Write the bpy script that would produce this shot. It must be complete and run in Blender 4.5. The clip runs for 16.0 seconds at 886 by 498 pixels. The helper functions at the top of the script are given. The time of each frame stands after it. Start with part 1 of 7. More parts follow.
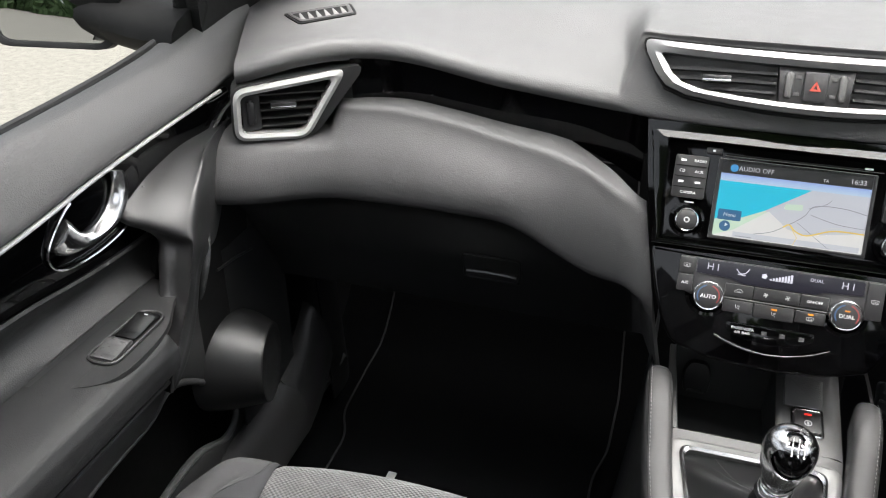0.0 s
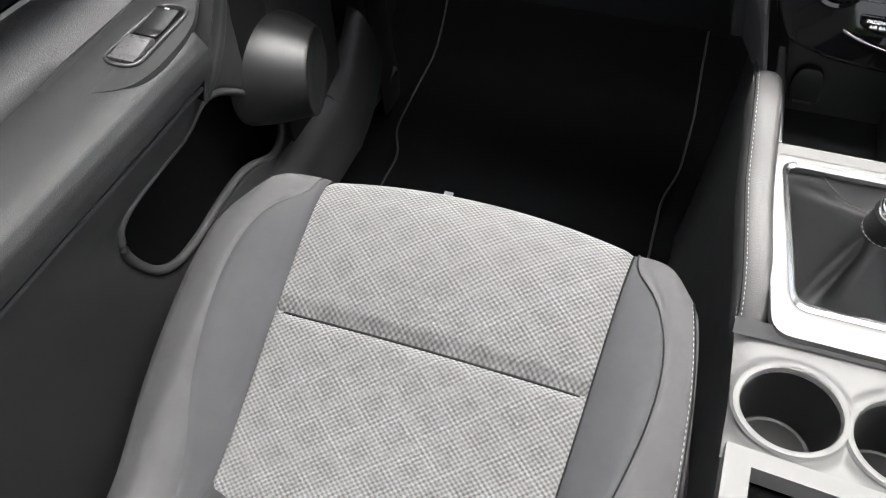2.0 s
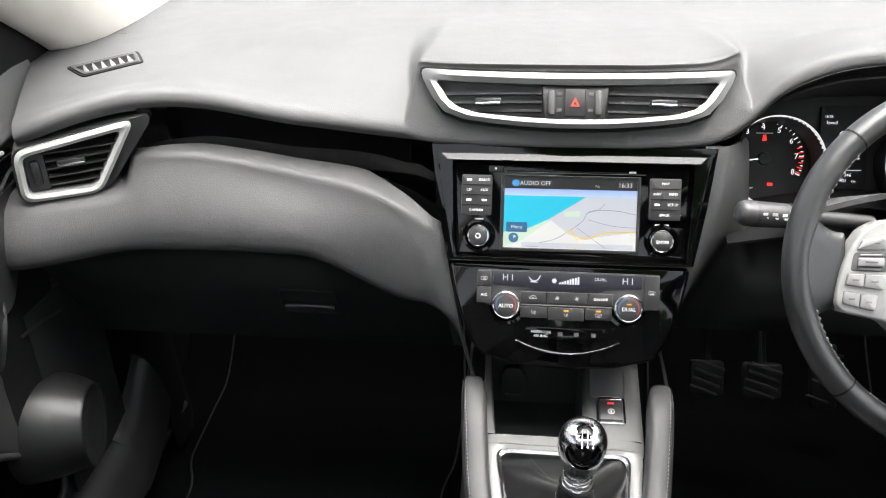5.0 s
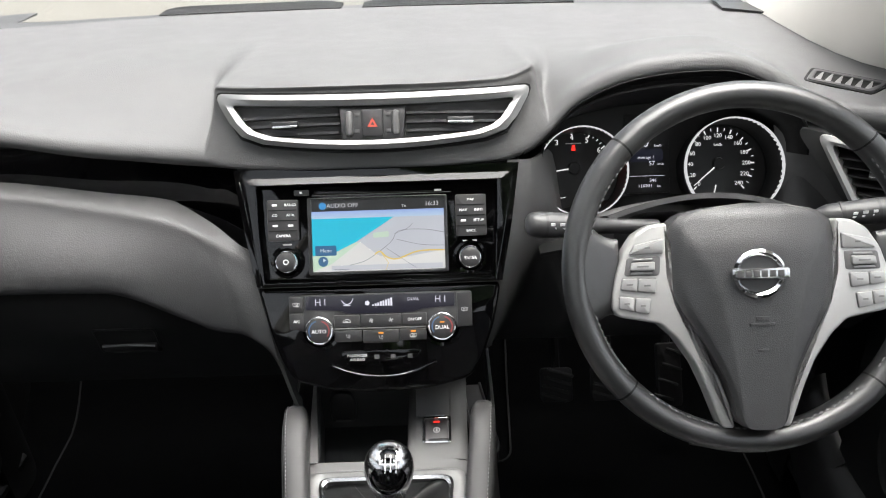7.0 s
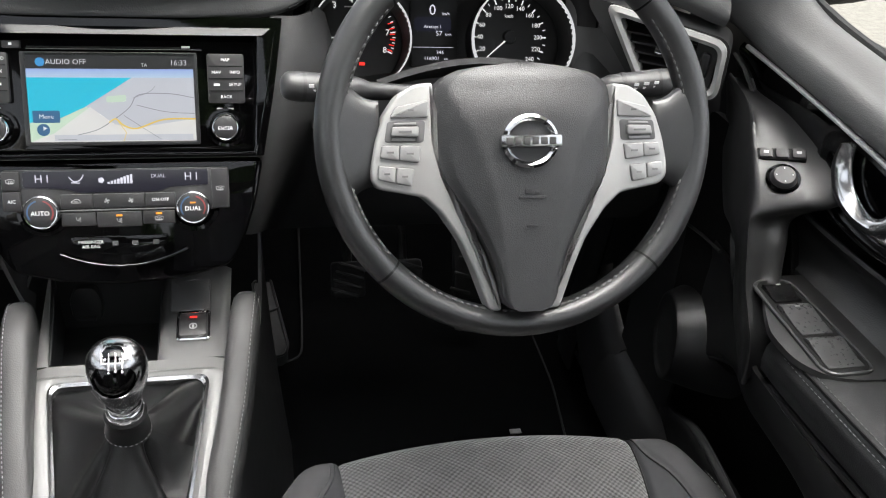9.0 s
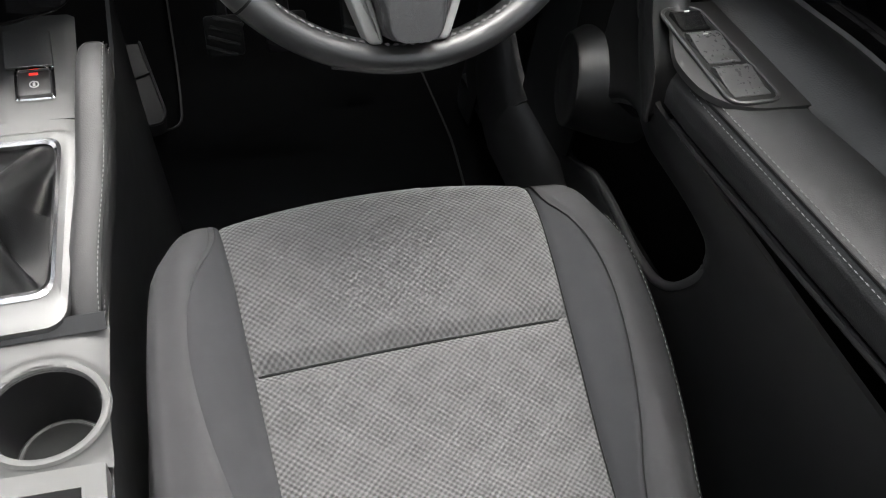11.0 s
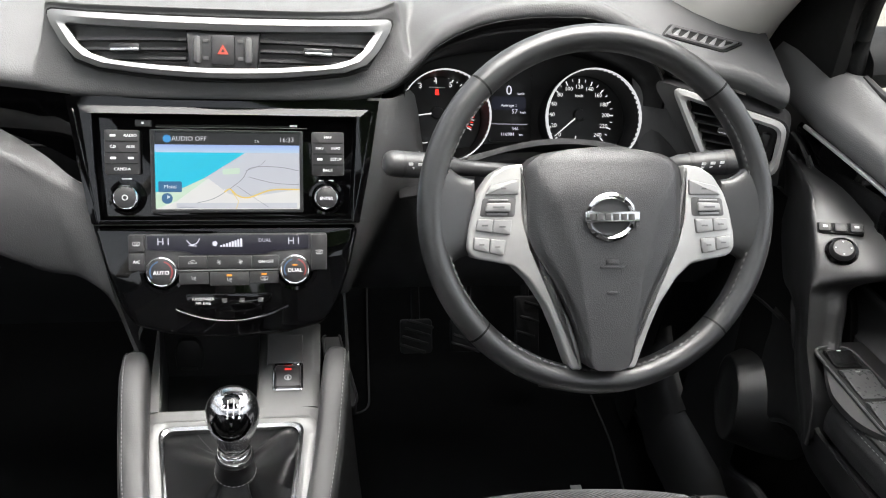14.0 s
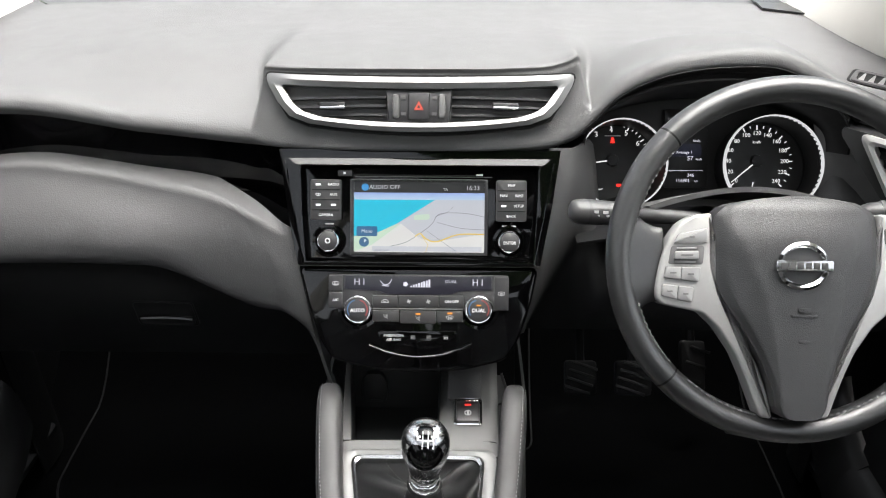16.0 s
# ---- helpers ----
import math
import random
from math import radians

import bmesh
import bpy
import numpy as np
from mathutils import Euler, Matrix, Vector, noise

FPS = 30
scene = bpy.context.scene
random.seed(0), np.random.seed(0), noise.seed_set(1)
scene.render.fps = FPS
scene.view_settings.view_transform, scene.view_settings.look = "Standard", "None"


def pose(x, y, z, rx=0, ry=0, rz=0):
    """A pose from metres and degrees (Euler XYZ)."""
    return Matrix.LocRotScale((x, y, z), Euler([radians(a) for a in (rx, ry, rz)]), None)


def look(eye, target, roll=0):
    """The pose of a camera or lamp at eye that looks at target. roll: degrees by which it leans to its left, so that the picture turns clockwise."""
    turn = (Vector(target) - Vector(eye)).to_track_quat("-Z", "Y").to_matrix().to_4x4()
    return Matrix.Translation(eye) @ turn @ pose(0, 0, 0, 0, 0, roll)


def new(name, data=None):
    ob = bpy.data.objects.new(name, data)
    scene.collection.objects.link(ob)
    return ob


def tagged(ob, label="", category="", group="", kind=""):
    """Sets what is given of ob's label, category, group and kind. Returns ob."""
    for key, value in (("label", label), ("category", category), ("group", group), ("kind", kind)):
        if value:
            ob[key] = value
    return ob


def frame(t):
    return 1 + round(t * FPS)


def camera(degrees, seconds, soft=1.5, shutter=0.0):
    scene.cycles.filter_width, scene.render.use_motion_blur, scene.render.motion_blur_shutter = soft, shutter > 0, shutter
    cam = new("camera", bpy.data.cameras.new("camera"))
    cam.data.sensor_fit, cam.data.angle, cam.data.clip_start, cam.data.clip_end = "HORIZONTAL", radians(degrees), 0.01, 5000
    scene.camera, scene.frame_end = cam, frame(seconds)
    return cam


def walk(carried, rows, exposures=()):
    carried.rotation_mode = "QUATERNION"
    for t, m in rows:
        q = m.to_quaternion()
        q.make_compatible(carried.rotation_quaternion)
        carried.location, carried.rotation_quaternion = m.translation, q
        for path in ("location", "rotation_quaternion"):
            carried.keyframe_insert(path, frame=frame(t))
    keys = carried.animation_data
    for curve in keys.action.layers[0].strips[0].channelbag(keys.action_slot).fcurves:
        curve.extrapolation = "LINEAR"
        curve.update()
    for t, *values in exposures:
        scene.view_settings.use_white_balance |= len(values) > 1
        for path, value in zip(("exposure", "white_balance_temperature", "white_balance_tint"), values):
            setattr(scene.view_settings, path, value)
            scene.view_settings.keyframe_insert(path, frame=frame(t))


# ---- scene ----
cam = camera(57.0, 16.0, soft=1.05)
PATH = [
    (0, (-0.1300, 0.0529, 1.3745), (-0.6524, 1.7160, 0.3940), 0.01),
    (0.5, (-0.1519, 0.0839, 1.3447), (-0.6668, 1.6473, 0.2087), -0.06),
    (1, (-0.1668, 0.1081, 1.3118), (-0.6957, 1.5326, 0.0114), -1.62),
    (1.5, (-0.1799, 0.1317, 1.2829), (-0.6805, 1.3870, -0.1914), -2.67),
    (2, (-0.1800, 0.1276, 1.2811), (-0.6803, 1.3594, -0.2130), -2.89),
    (2.5, (-0.1664, 0.1078, 1.3088), (-0.6610, 1.4323, -0.1057), -1.80),
    (3, (-0.1465, 0.0847, 1.3398), (-0.6598, 1.5226, 0.0480), -1.46),
    (3.5, (-0.1245, 0.0708, 1.3623), (-0.6484, 1.5948, 0.1777), -2.08),
    (4, (-0.0999, 0.0597, 1.3780), (-0.5401, 1.6911, 0.3081), -1.92),
    (4.2, (-0.0914, 0.0565, 1.3851), (-0.4557, 1.7288, 0.3503), -1.14),
    (6.3, (0.0429, 0.0617, 1.4052), (-0.1069, 1.8345, 0.4914), -2.63),
    (6.5, (0.0513, 0.0658, 1.4025), (-0.0874, 1.8405, 0.4909), -2.94),
    (7, (0.0782, 0.0782, 1.3964), (0.0786, 1.8561, 0.4804), -1.79),
    (7.5, (0.0969, 0.0876, 1.3911), (0.2623, 1.8569, 0.4734), 0.53),
    (8, (0.1143, 0.1046, 1.3726), (0.3178, 1.8762, 0.4671), 1.26),
    (8.3, (0.1311, 0.1149, 1.3553), (0.4646, 1.8620, 0.4407), 3.64),
    (8.5, (0.1335, 0.1254, 1.3480), (0.5168, 1.8308, 0.3761), 4.84),
    (9, (0.1551, 0.1444, 1.3178), (0.5629, 1.7642, 0.2177), 5.59),
    (9.5, (0.1692, 0.1575, 1.2967), (0.7415, 1.7028, 0.1632), 8.67),
    (10, (0.1793, 0.1695, 1.2761), (0.7554, 1.5920, -0.0064), 9.10),
    (10.2, (0.1858, 0.1715, 1.2689), (0.7796, 1.5510, -0.0519), 9.84),
    (10.7, (0.1898, 0.1765, 1.2529), (0.7473, 1.3837, -0.2410), 10.34),
    (11.3, (0.1858, 0.1755, 1.2549), (0.7862, 1.3909, -0.2156), 11.04),
    (12.3, (0.1444, 0.1376, 1.3176), (0.8002, 1.5897, 0.1087), 11.30),
    (12.5, (0.1416, 0.1319, 1.3258), (0.7312, 1.6432, 0.1560), 9.57),
    (13, (0.1308, 0.1162, 1.3436), (0.5744, 1.7241, 0.2400), 6.50),
    (13.5, (0.1170, 0.1033, 1.3555), (0.5295, 1.7559, 0.3074), 5.85),
    (14, (0.0965, 0.0923, 1.3630), (0.4088, 1.8005, 0.3708), 4.57),
    (14.5, (0.0847, 0.0832, 1.3747), (0.3043, 1.8073, 0.3852), 3.32),
    (15, (0.0666, 0.0720, 1.3773), (0.2056, 1.8316, 0.4368), 2.18),
    (15.5, (0.0463, 0.0623, 1.3854), (0.0969, 1.8350, 0.4607), 1.21),
    (16, (0.0452, 0.0590, 1.3881), (0.0145, 1.8339, 0.4668), 0.01),
]
EXPOSURES = [(0.0, 2.3), (0.5, 2.5), (1.0, 2.48), (1.6, 2.8), (2.0, 3.08), (2.5, 3.3), (3.2, 3.15), (4.2, 2.9), (6.3, 2.27), (8.0, 2.33), (9.0, 2.3), (10.2, 2.48), (12.3, 2.68), (13.0, 2.5), (14.0, 2.46), (16.0, 2.35)]
walk(cam, [(t, look(eye, target, roll)) for t, eye, target, roll in PATH], EXPOSURES)

# ---- sky and sun: bright overcast ----
world = bpy.data.worlds.new("sky")
scene.world = world
world.use_nodes = True
wn = world.node_tree
sky = wn.nodes.new("ShaderNodeTexSky")
sky.sky_type, sky.sun_disc = "NISHITA", False
sky.sun_elevation, sky.sun_rotation = radians(80), radians(76)
sky.air_density, sky.dust_density, sky.ozone_density = 1.0, 3.0, 1.0
soft_sky = wn.nodes.new("ShaderNodeHueSaturation")
soft_sky.inputs["Saturation"].default_value = 0.22
wn.links.new(sky.outputs[0], soft_sky.inputs["Color"])
wn.links.new(soft_sky.outputs[0], wn.nodes["Background"].inputs["Color"])
wn.nodes["Background"].inputs["Strength"].default_value = 0.07
sun = new("sun", bpy.data.lights.new("sun", "SUN"))
sun.data.energy, sun.data.angle, sun.data.color = 1.5, radians(60), (1.0, 0.97, 0.93)
sun.matrix_world = look((0, 0, 0), (-0.16, -0.04, -0.98))

# ---- building helpers ----
def socket(node, name, value):
    node.inputs[name].default_value = value


def mat(name, color, rough=0.5, metal=0.0, grain=None, vary=(18.0, 0.12), coat=0.0, spec=0.5, emit=None, wear=0.1, alpha=None):
    """A surface: base colour with blotches at one scale, grain relief (scale per metre, height in mm, kind) at another."""
    m = bpy.data.materials.new(name)
    m.use_nodes = True
    nt = m.node_tree
    b = nt.nodes["Principled BSDF"]
    socket(b, "Base Color", (*color, 1))
    socket(b, "Roughness", rough)
    socket(b, "Metallic", metal)
    socket(b, "Specular IOR Level", spec)
    socket(b, "Coat Weight", coat)
    socket(b, "Coat Roughness", 0.03)
    tc = nt.nodes.new("ShaderNodeTexCoord")
    if vary:
        n = nt.nodes.new("ShaderNodeTexNoise")
        socket(n, "Scale", vary[0])
        socket(n, "Detail", 4.0)
        nt.links.new(tc.outputs["Object"], n.inputs["Vector"])
        mix = nt.nodes.new("ShaderNodeMix")
        mix.data_type = "RGBA"
        mix.inputs[6].default_value = (*[c * (1 - vary[1]) for c in color], 1)
        mix.inputs[7].default_value = (*[min(1, c * (1 + vary[1])) for c in color], 1)
        nt.links.new(n.outputs["Fac"], mix.inputs[0])
        nt.links.new(mix.outputs[2], b.inputs["Base Color"])
        n2 = nt.nodes.new("ShaderNodeTexNoise")
        socket(n2, "Scale", vary[0] * 3.7)
        socket(n2, "Detail", 5.0)
        nt.links.new(tc.outputs["Object"], n2.inputs["Vector"])
        mr = nt.nodes.new("ShaderNodeMapRange")
        mr.inputs[3].default_value, mr.inputs[4].default_value = max(0.02, rough * (1 - wear)), min(1, rough * (1 + wear))
        nt.links.new(n2.outputs["Fac"], mr.inputs[0])
        nt.links.new(mr.outputs[0], b.inputs["Roughness"])
    if grain:
        scale, height, kind = grain
        if kind == "leather":
            g = nt.nodes.new("ShaderNodeTexVoronoi")
            g.feature = "SMOOTH_F1"
            socket(g, "Randomness", 0.9)
            socket(g, "Smoothness", 0.6)
            out = g.outputs["Distance"]
        else:
            g = nt.nodes.new("ShaderNodeTexNoise")
            socket(g, "Detail", 3.0)
            out = g.outputs["Fac"]
        socket(g, "Scale", scale)
        nt.links.new(tc.outputs["Object"], g.inputs["Vector"])
        bump = nt.nodes.new("ShaderNodeBump")
        socket(bump, "Strength", 0.6)
        socket(bump, "Distance", height * 0.001)
        nt.links.new(out, bump.inputs["Height"])
        nt.links.new(bump.outputs[0], b.inputs["Normal"])
    if emit:
        socket(b, "Emission Color", (*color, 1))
        socket(b, "Emission Strength", emit)
    return m


def fabric(name, dark, light):
    """Woven seat cloth: rows of small light lozenges, whose size swells and fades in a larger diamond lattice."""
    m = bpy.data.materials.new(name)
    m.use_nodes = True
    nt = m.node_tree
    b = nt.nodes["Principled BSDF"]
    socket(b, "Roughness", 0.95)
    socket(b, "Specular IOR Level", 0.15)
    socket(b, "Sheen Weight", 0.25)
    tc = nt.nodes.new("ShaderNodeTexCoord")
    sep = nt.nodes.new("ShaderNodeSeparateXYZ")
    nt.links.new(tc.outputs["Object"], sep.inputs[0])

    def op(kind, a, c=None):
        n = nt.nodes.new("ShaderNodeMath")
        n.operation = kind
        for k, v in enumerate((a, c)):
            if v is None:
                continue
            if isinstance(v, (int, float)):
                n.inputs[k].default_value = v
            else:
                nt.links.new(v, n.inputs[k])
        return n.outputs[0]

    x, y = sep.outputs[0], sep.outputs[1]
    def diagonals(k):
        return op("ADD", op("MULTIPLY", x, k), y), op("SUBTRACT", op("MULTIPLY", x, k), y)

    along, across = diagonals(0.86)

    def lattice(k):
        return op("MULTIPLY", op("SINE", op("MULTIPLY", x, k * 0.8)), op("SINE", op("MULTIPLY", y, k)))

    cell = 0.046
    fine = lattice(1230.0)
    reach = op("MAXIMUM", op("PINGPONG", along, cell / 2), op("PINGPONG", across, cell / 2))
    rings = op("COSINE", op("MULTIPLY", op("SUBTRACT", reach, cell / 2), 2 * math.pi / 0.0066))
    level = op("ADD", op("MULTIPLY", fine, 0.46), op("ADD", op("MULTIPLY", rings, 0.10), op("ADD", op("MULTIPLY", reach, 7.0), 0.36)))
    noise_n = nt.nodes.new("ShaderNodeTexNoise")
    socket(noise_n, "Scale", 1400.0)
    nt.links.new(tc.outputs["Object"], noise_n.inputs["Vector"])
    level = op("ADD", level, op("MULTIPLY", op("SUBTRACT", noise_n.outputs["Fac"], 0.5), 0.5))
    mix = nt.nodes.new("ShaderNodeMix")
    mix.data_type = "RGBA"
    mix.inputs[6].default_value, mix.inputs[7].default_value = (*dark, 1), (*light, 1)
    nt.links.new(level, mix.inputs[0])
    nt.links.new(mix.outputs[2], b.inputs["Base Color"])
    bump = nt.nodes.new("ShaderNodeBump")
    socket(bump, "Strength", 0.7)
    socket(bump, "Distance", 0.0012)
    nt.links.new(level, bump.inputs["Height"])
    nt.links.new(bump.outputs[0], b.inputs["Normal"])
    return m


def thing(name, at, label, category, group="", kind=""):
    ob = new(name)
    ob.location = at
    ob.empty_display_size = 0.05
    return tagged(ob, label, category, group, kind)


def part(name, bm, material, parent=None, label="", sharp=40):
    """Links a bmesh, laid out in world metres, as ONE mesh object under a thing or a part."""
    me = bpy.data.meshes.new(name)
    bm.to_mesh(me)
    bm.free()
    me.materials.append(material)
    me.shade_smooth()
    me.set_sharp_from_angle(angle=radians(sharp))
    ob = new(name, me)
    if parent is not None:
        ob.parent = parent
        if parent.type == "EMPTY":
            ob.matrix_parent_inverse = Matrix.Translation(-parent.location)
    return tagged(ob, label)


def tab(x, xs, ys):
    """Smooth curve through a few stations."""
    xs, ys = np.array(xs, float), np.array(ys, float)
    d = np.diff(ys) / np.diff(xs)
    s = np.r_[d[0], (d[1:] + d[:-1]) / 2, d[-1]]
    s[1:-1] = np.where(d[1:] * d[:-1] <= 0, 0, s[1:-1])
    x = min(max(x, xs[0]), xs[-1])
    k = min(int(np.searchsorted(xs, x, "right")) - 1, len(xs) - 2)
    h = xs[k + 1] - xs[k]
    t = (x - xs[k]) / h
    return float(ys[k] * (1 + 2 * t) * (1 - t) ** 2 + s[k] * h * t * (1 - t) ** 2 + ys[k + 1] * t * t * (3 - 2 * t) + s[k + 1] * h * t * t * (t - 1))


def step(a, b, x):
    t = min(1.0, max(0.0, (x - a) / (b - a)))
    return t * t * (3 - 2 * t)


def curve(pts, n=8, closed=False):
    """Catmull-Rom points through pts."""
    p = [Vector(q) for q in pts]
    m = len(p)
    out = []
    for k in range(m if closed else m - 1):
        a, b, c, d = (p[(k + j) % m] if closed else p[min(max(k + j, 0), m - 1)] for j in (-1, 0, 1, 2))
        for i in range(n):
            t = i / n
            out.append(0.5 * ((2 * b) + (c - a) * t + (2 * a - 5 * b + 4 * c - d) * t * t + (3 * b - a - 3 * c + d) * t ** 3))
    return out if closed else out + [p[-1]]


def rounded(pts, r, n=4):
    """A 2D outline with its corners rounded."""
    out, m = [], len(pts)
    for k in range(m):
        a, b, c = Vector(pts[k - 1]), Vector(pts[k]), Vector(pts[(k + 1) % m])
        u, v = (a - b), (c - b)
        q = min(r, u.length * 0.48, v.length * 0.48)
        s, e = b + u.normalized() * q, b + v.normalized() * q
        for i in range(n + 1):
            t = i / n
            out.append(tuple(s * (1 - t) ** 2 + b * 2 * t * (1 - t) + e * t * t))
    return out


def rect(u0, v0, u1, v1, r=0.0, n=4):
    pts = [(u0, v0), (u1, v0), (u1, v1), (u0, v1)]
    return rounded(pts, r, n) if r else pts


def prism(outline, front, back, bevel=0.0, m=None, seg=2):
    """An outline in local x, z carried along local y from front to back, with the front edge rounded."""
    bm = bmesh.new()
    ring = [Vector((p[0], 0, p[1])) for p in outline]
    area = sum(a.x * b.z - b.x * a.z for a, b in zip(ring, ring[1:] + ring[:1]))
    if area < 0:
        ring.reverse()
    mid = sum(ring, Vector()) / len(ring)
    layers = [(back, 0.0)] + [(front + bevel * (1 - math.sin(a)), bevel * (1 - math.cos(a))) for a in np.linspace(0, math.pi / 2, seg + 1)] if bevel else [(back, 0.0), (front, 0.0)]
    rows = []
    n = len(ring)
    norms = []
    for k in range(n):
        e = (ring[(k + 1) % n] - ring[k - 1])
        norms.append(Vector((-e.z, 0, e.x)).normalized() if e.length else Vector())
    for y, inset in layers:
        rows.append([bm.verts.new(p + norms[k] * inset + Vector((0, y, 0))) for k, p in enumerate(ring)])
    for a, b in zip(rows, rows[1:]):
        for k in range(n):
            bm.faces.new((a[k], a[(k + 1) % n], b[(k + 1) % n], b[k]))
    bm.faces.new(rows[-1])
    bm.faces.new(rows[0][::-1])
    bmesh.ops.recalc_face_normals(bm, faces=bm.faces)
    if m is not None:
        bmesh.ops.transform(bm, matrix=m, verts=bm.verts)
    return bm


def frame_ring(outer, inner, front, back, m=None, crown=0.0):
    """A flat frame between two outlines of the same count, in local x, z, with its middle raised."""
    bm = bmesh.new()
    n = len(outer)
    mids = [((a[0] + b[0]) / 2, (a[1] + b[1]) / 2) for a, b in zip(outer, inner)]
    rows = [[bm.verts.new((p[0], y, p[1])) for p in ring] for ring, y in ((outer, back), (outer, front), (mids, front - crown), (inner, front), (inner, back))]
    for a, b in zip(rows, rows[1:] + rows[:1]):
        for k in range(n):
            bm.faces.new((a[k], a[(k + 1) % n], b[(k + 1) % n], b[k]))
    bmesh.ops.recalc_face_normals(bm, faces=bm.faces)
    if m is not None:
        bmesh.ops.transform(bm, matrix=m, verts=bm.verts)
    return bm


def rbox(x0, y0, z0, x1, y1, z1, bevel=0.003, m=None, seg=2):
    bm = bmesh.new()
    bmesh.ops.create_cube(bm, size=1)
    bmesh.ops.transform(bm, matrix=Matrix.Translation(((x0 + x1) / 2, (y0 + y1) / 2, (z0 + z1) / 2)) @ Matrix.Diagonal((x1 - x0, y1 - y0, z1 - z0, 1)), verts=bm.verts)
    if bevel:
        bmesh.ops.bevel(bm, geom=bm.edges[:], offset=bevel, segments=seg, profile=0.5, affect="EDGES")
    if m is not None:
        bmesh.ops.transform(bm, matrix=m, verts=bm.verts)
    return bm


def lathe(profile, m=None, n=32, closed=False):
    """A profile of (radius, height) turned round local z."""
    bm = bmesh.new()
    rows = []
    for r, z in profile:
        rows.append([bm.verts.new((r * math.cos(2 * math.pi * k / n), r * math.sin(2 * math.pi * k / n), z)) for k in range(n)])
    pairs = list(zip(rows, rows[1:])) + ([(rows[-1], rows[0])] if closed else [])
    for a, b in pairs:
        for k in range(n):
            bm.faces.new((a[k], a[(k + 1) % n], b[(k + 1) % n], b[k]))
    if not closed:
        for row, (r, z) in ((rows[0], profile[0]), (rows[-1], profile[-1])):
            if r < 0.003:
                bm.faces.new(row)
    bmesh.ops.recalc_face_normals(bm, faces=bm.faces)
    if m is not None:
        bmesh.ops.transform(bm, matrix=m, verts=bm.verts)
    return bm


def tube(pts, r, closed=False, n=8, up=(0, 0, 1), flat=1.0, taper=None):
    """A round or flattened bar along points."""
    bm = bmesh.new()
    p = [Vector(q) for q in pts]
    m = len(p)
    rows = []
    for k in range(m):
        a, b = (p[k - 1], p[(k + 1) % m]) if closed else (p[max(k - 1, 0)], p[min(k + 1, m - 1)])
        d = (b - a).normalized()
        s = d.cross(Vector(up))
        s = s.normalized() if s.length > 1e-5 else Vector((1, 0, 0))
        w = s.cross(d)
        q = r * (taper(k / (m - 1)) if taper else 1)
        rows.append([bm.verts.new(p[k] + s * (q * math.cos(2 * math.pi * i / n)) + w * (q * flat * math.sin(2 * math.pi * i / n))) for i in range(n)])
    for a, b in list(zip(rows, rows[1:])) + ([(rows[-1], rows[0])] if closed else []):
        for i in range(n):
            bm.faces.new((a[i], a[(i + 1) % n], b[(i + 1) % n], b[i]))
    if not closed:
        bm.faces.new(rows[0][::-1])
        bm.faces.new(rows[-1])
    bmesh.ops.recalc_face_normals(bm, faces=bm.faces)
    return bm


def sheet(f, us, vs, thick=0.0, m=None):
    """A surface f(u, v) over two lists of stations, with thickness behind it."""
    bm = bmesh.new()
    g = [[bm.verts.new(f(u, v)) for v in vs] for u in us]
    for a, b in zip(g, g[1:]):
        for k in range(len(vs) - 1):
            bm.faces.new((a[k], b[k], b[k + 1], a[k + 1]))
    bm.normal_update()
    if thick:
        bmesh.ops.solidify(bm, geom=bm.faces[:], thickness=thick)
    if m is not None:
        bmesh.ops.transform(bm, matrix=m, verts=bm.verts)
    bmesh.ops.recalc_face_normals(bm, faces=bm.faces)
    return bm


def loft(rings, caps=True):
    """Skin over closed rings of points with the same count."""
    bm = bmesh.new()
    rows = [[bm.verts.new(p) for p in r] for r in rings]
    n = len(rows[0])
    for a, b in zip(rows, rows[1:]):
        for k in range(n):
            bm.faces.new((a[k], a[(k + 1) % n], b[(k + 1) % n], b[k]))
    if caps:
        bm.faces.new(rows[0][::-1])
        bm.faces.new(rows[-1])
    bmesh.ops.recalc_face_normals(bm, faces=bm.faces)
    return bm


def stitches(pts, length=0.005, gap=0.0022, r=0.0008):
    """A seam of single thread stitches along points."""
    p = [Vector(q) for q in pts]
    d = [0.0]
    for a, b in zip(p, p[1:]):
        d.append(d[-1] + (b - a).length)
    at = lambda s: Vector([np.interp(s, d, [q[k] for q in p]) for k in range(3)])  # noqa: E731
    bm = bmesh.new()
    s = 0.0
    while s + length < d[-1]:
        a, b = at(s), at(s + length)
        w = (b - a).normalized()
        side = w.cross(Vector((0.3, 0.2, 0.9))).normalized() * r
        top = side.cross(w).normalized() * r
        ends = []
        for q, k in ((a, 0.3), ((a + b) / 2, 1.0), (b, 0.3)):
            ends.append([bm.verts.new(q + k * (side * math.cos(j * 1.5708) + top * math.sin(j * 1.5708))) for j in range(4)])
        for u, v in zip(ends, ends[1:]):
            for j in range(4):
                bm.faces.new((u[j], u[(j + 1) % 4], v[(j + 1) % 4], v[j]))
        s += length + gap
    return bm


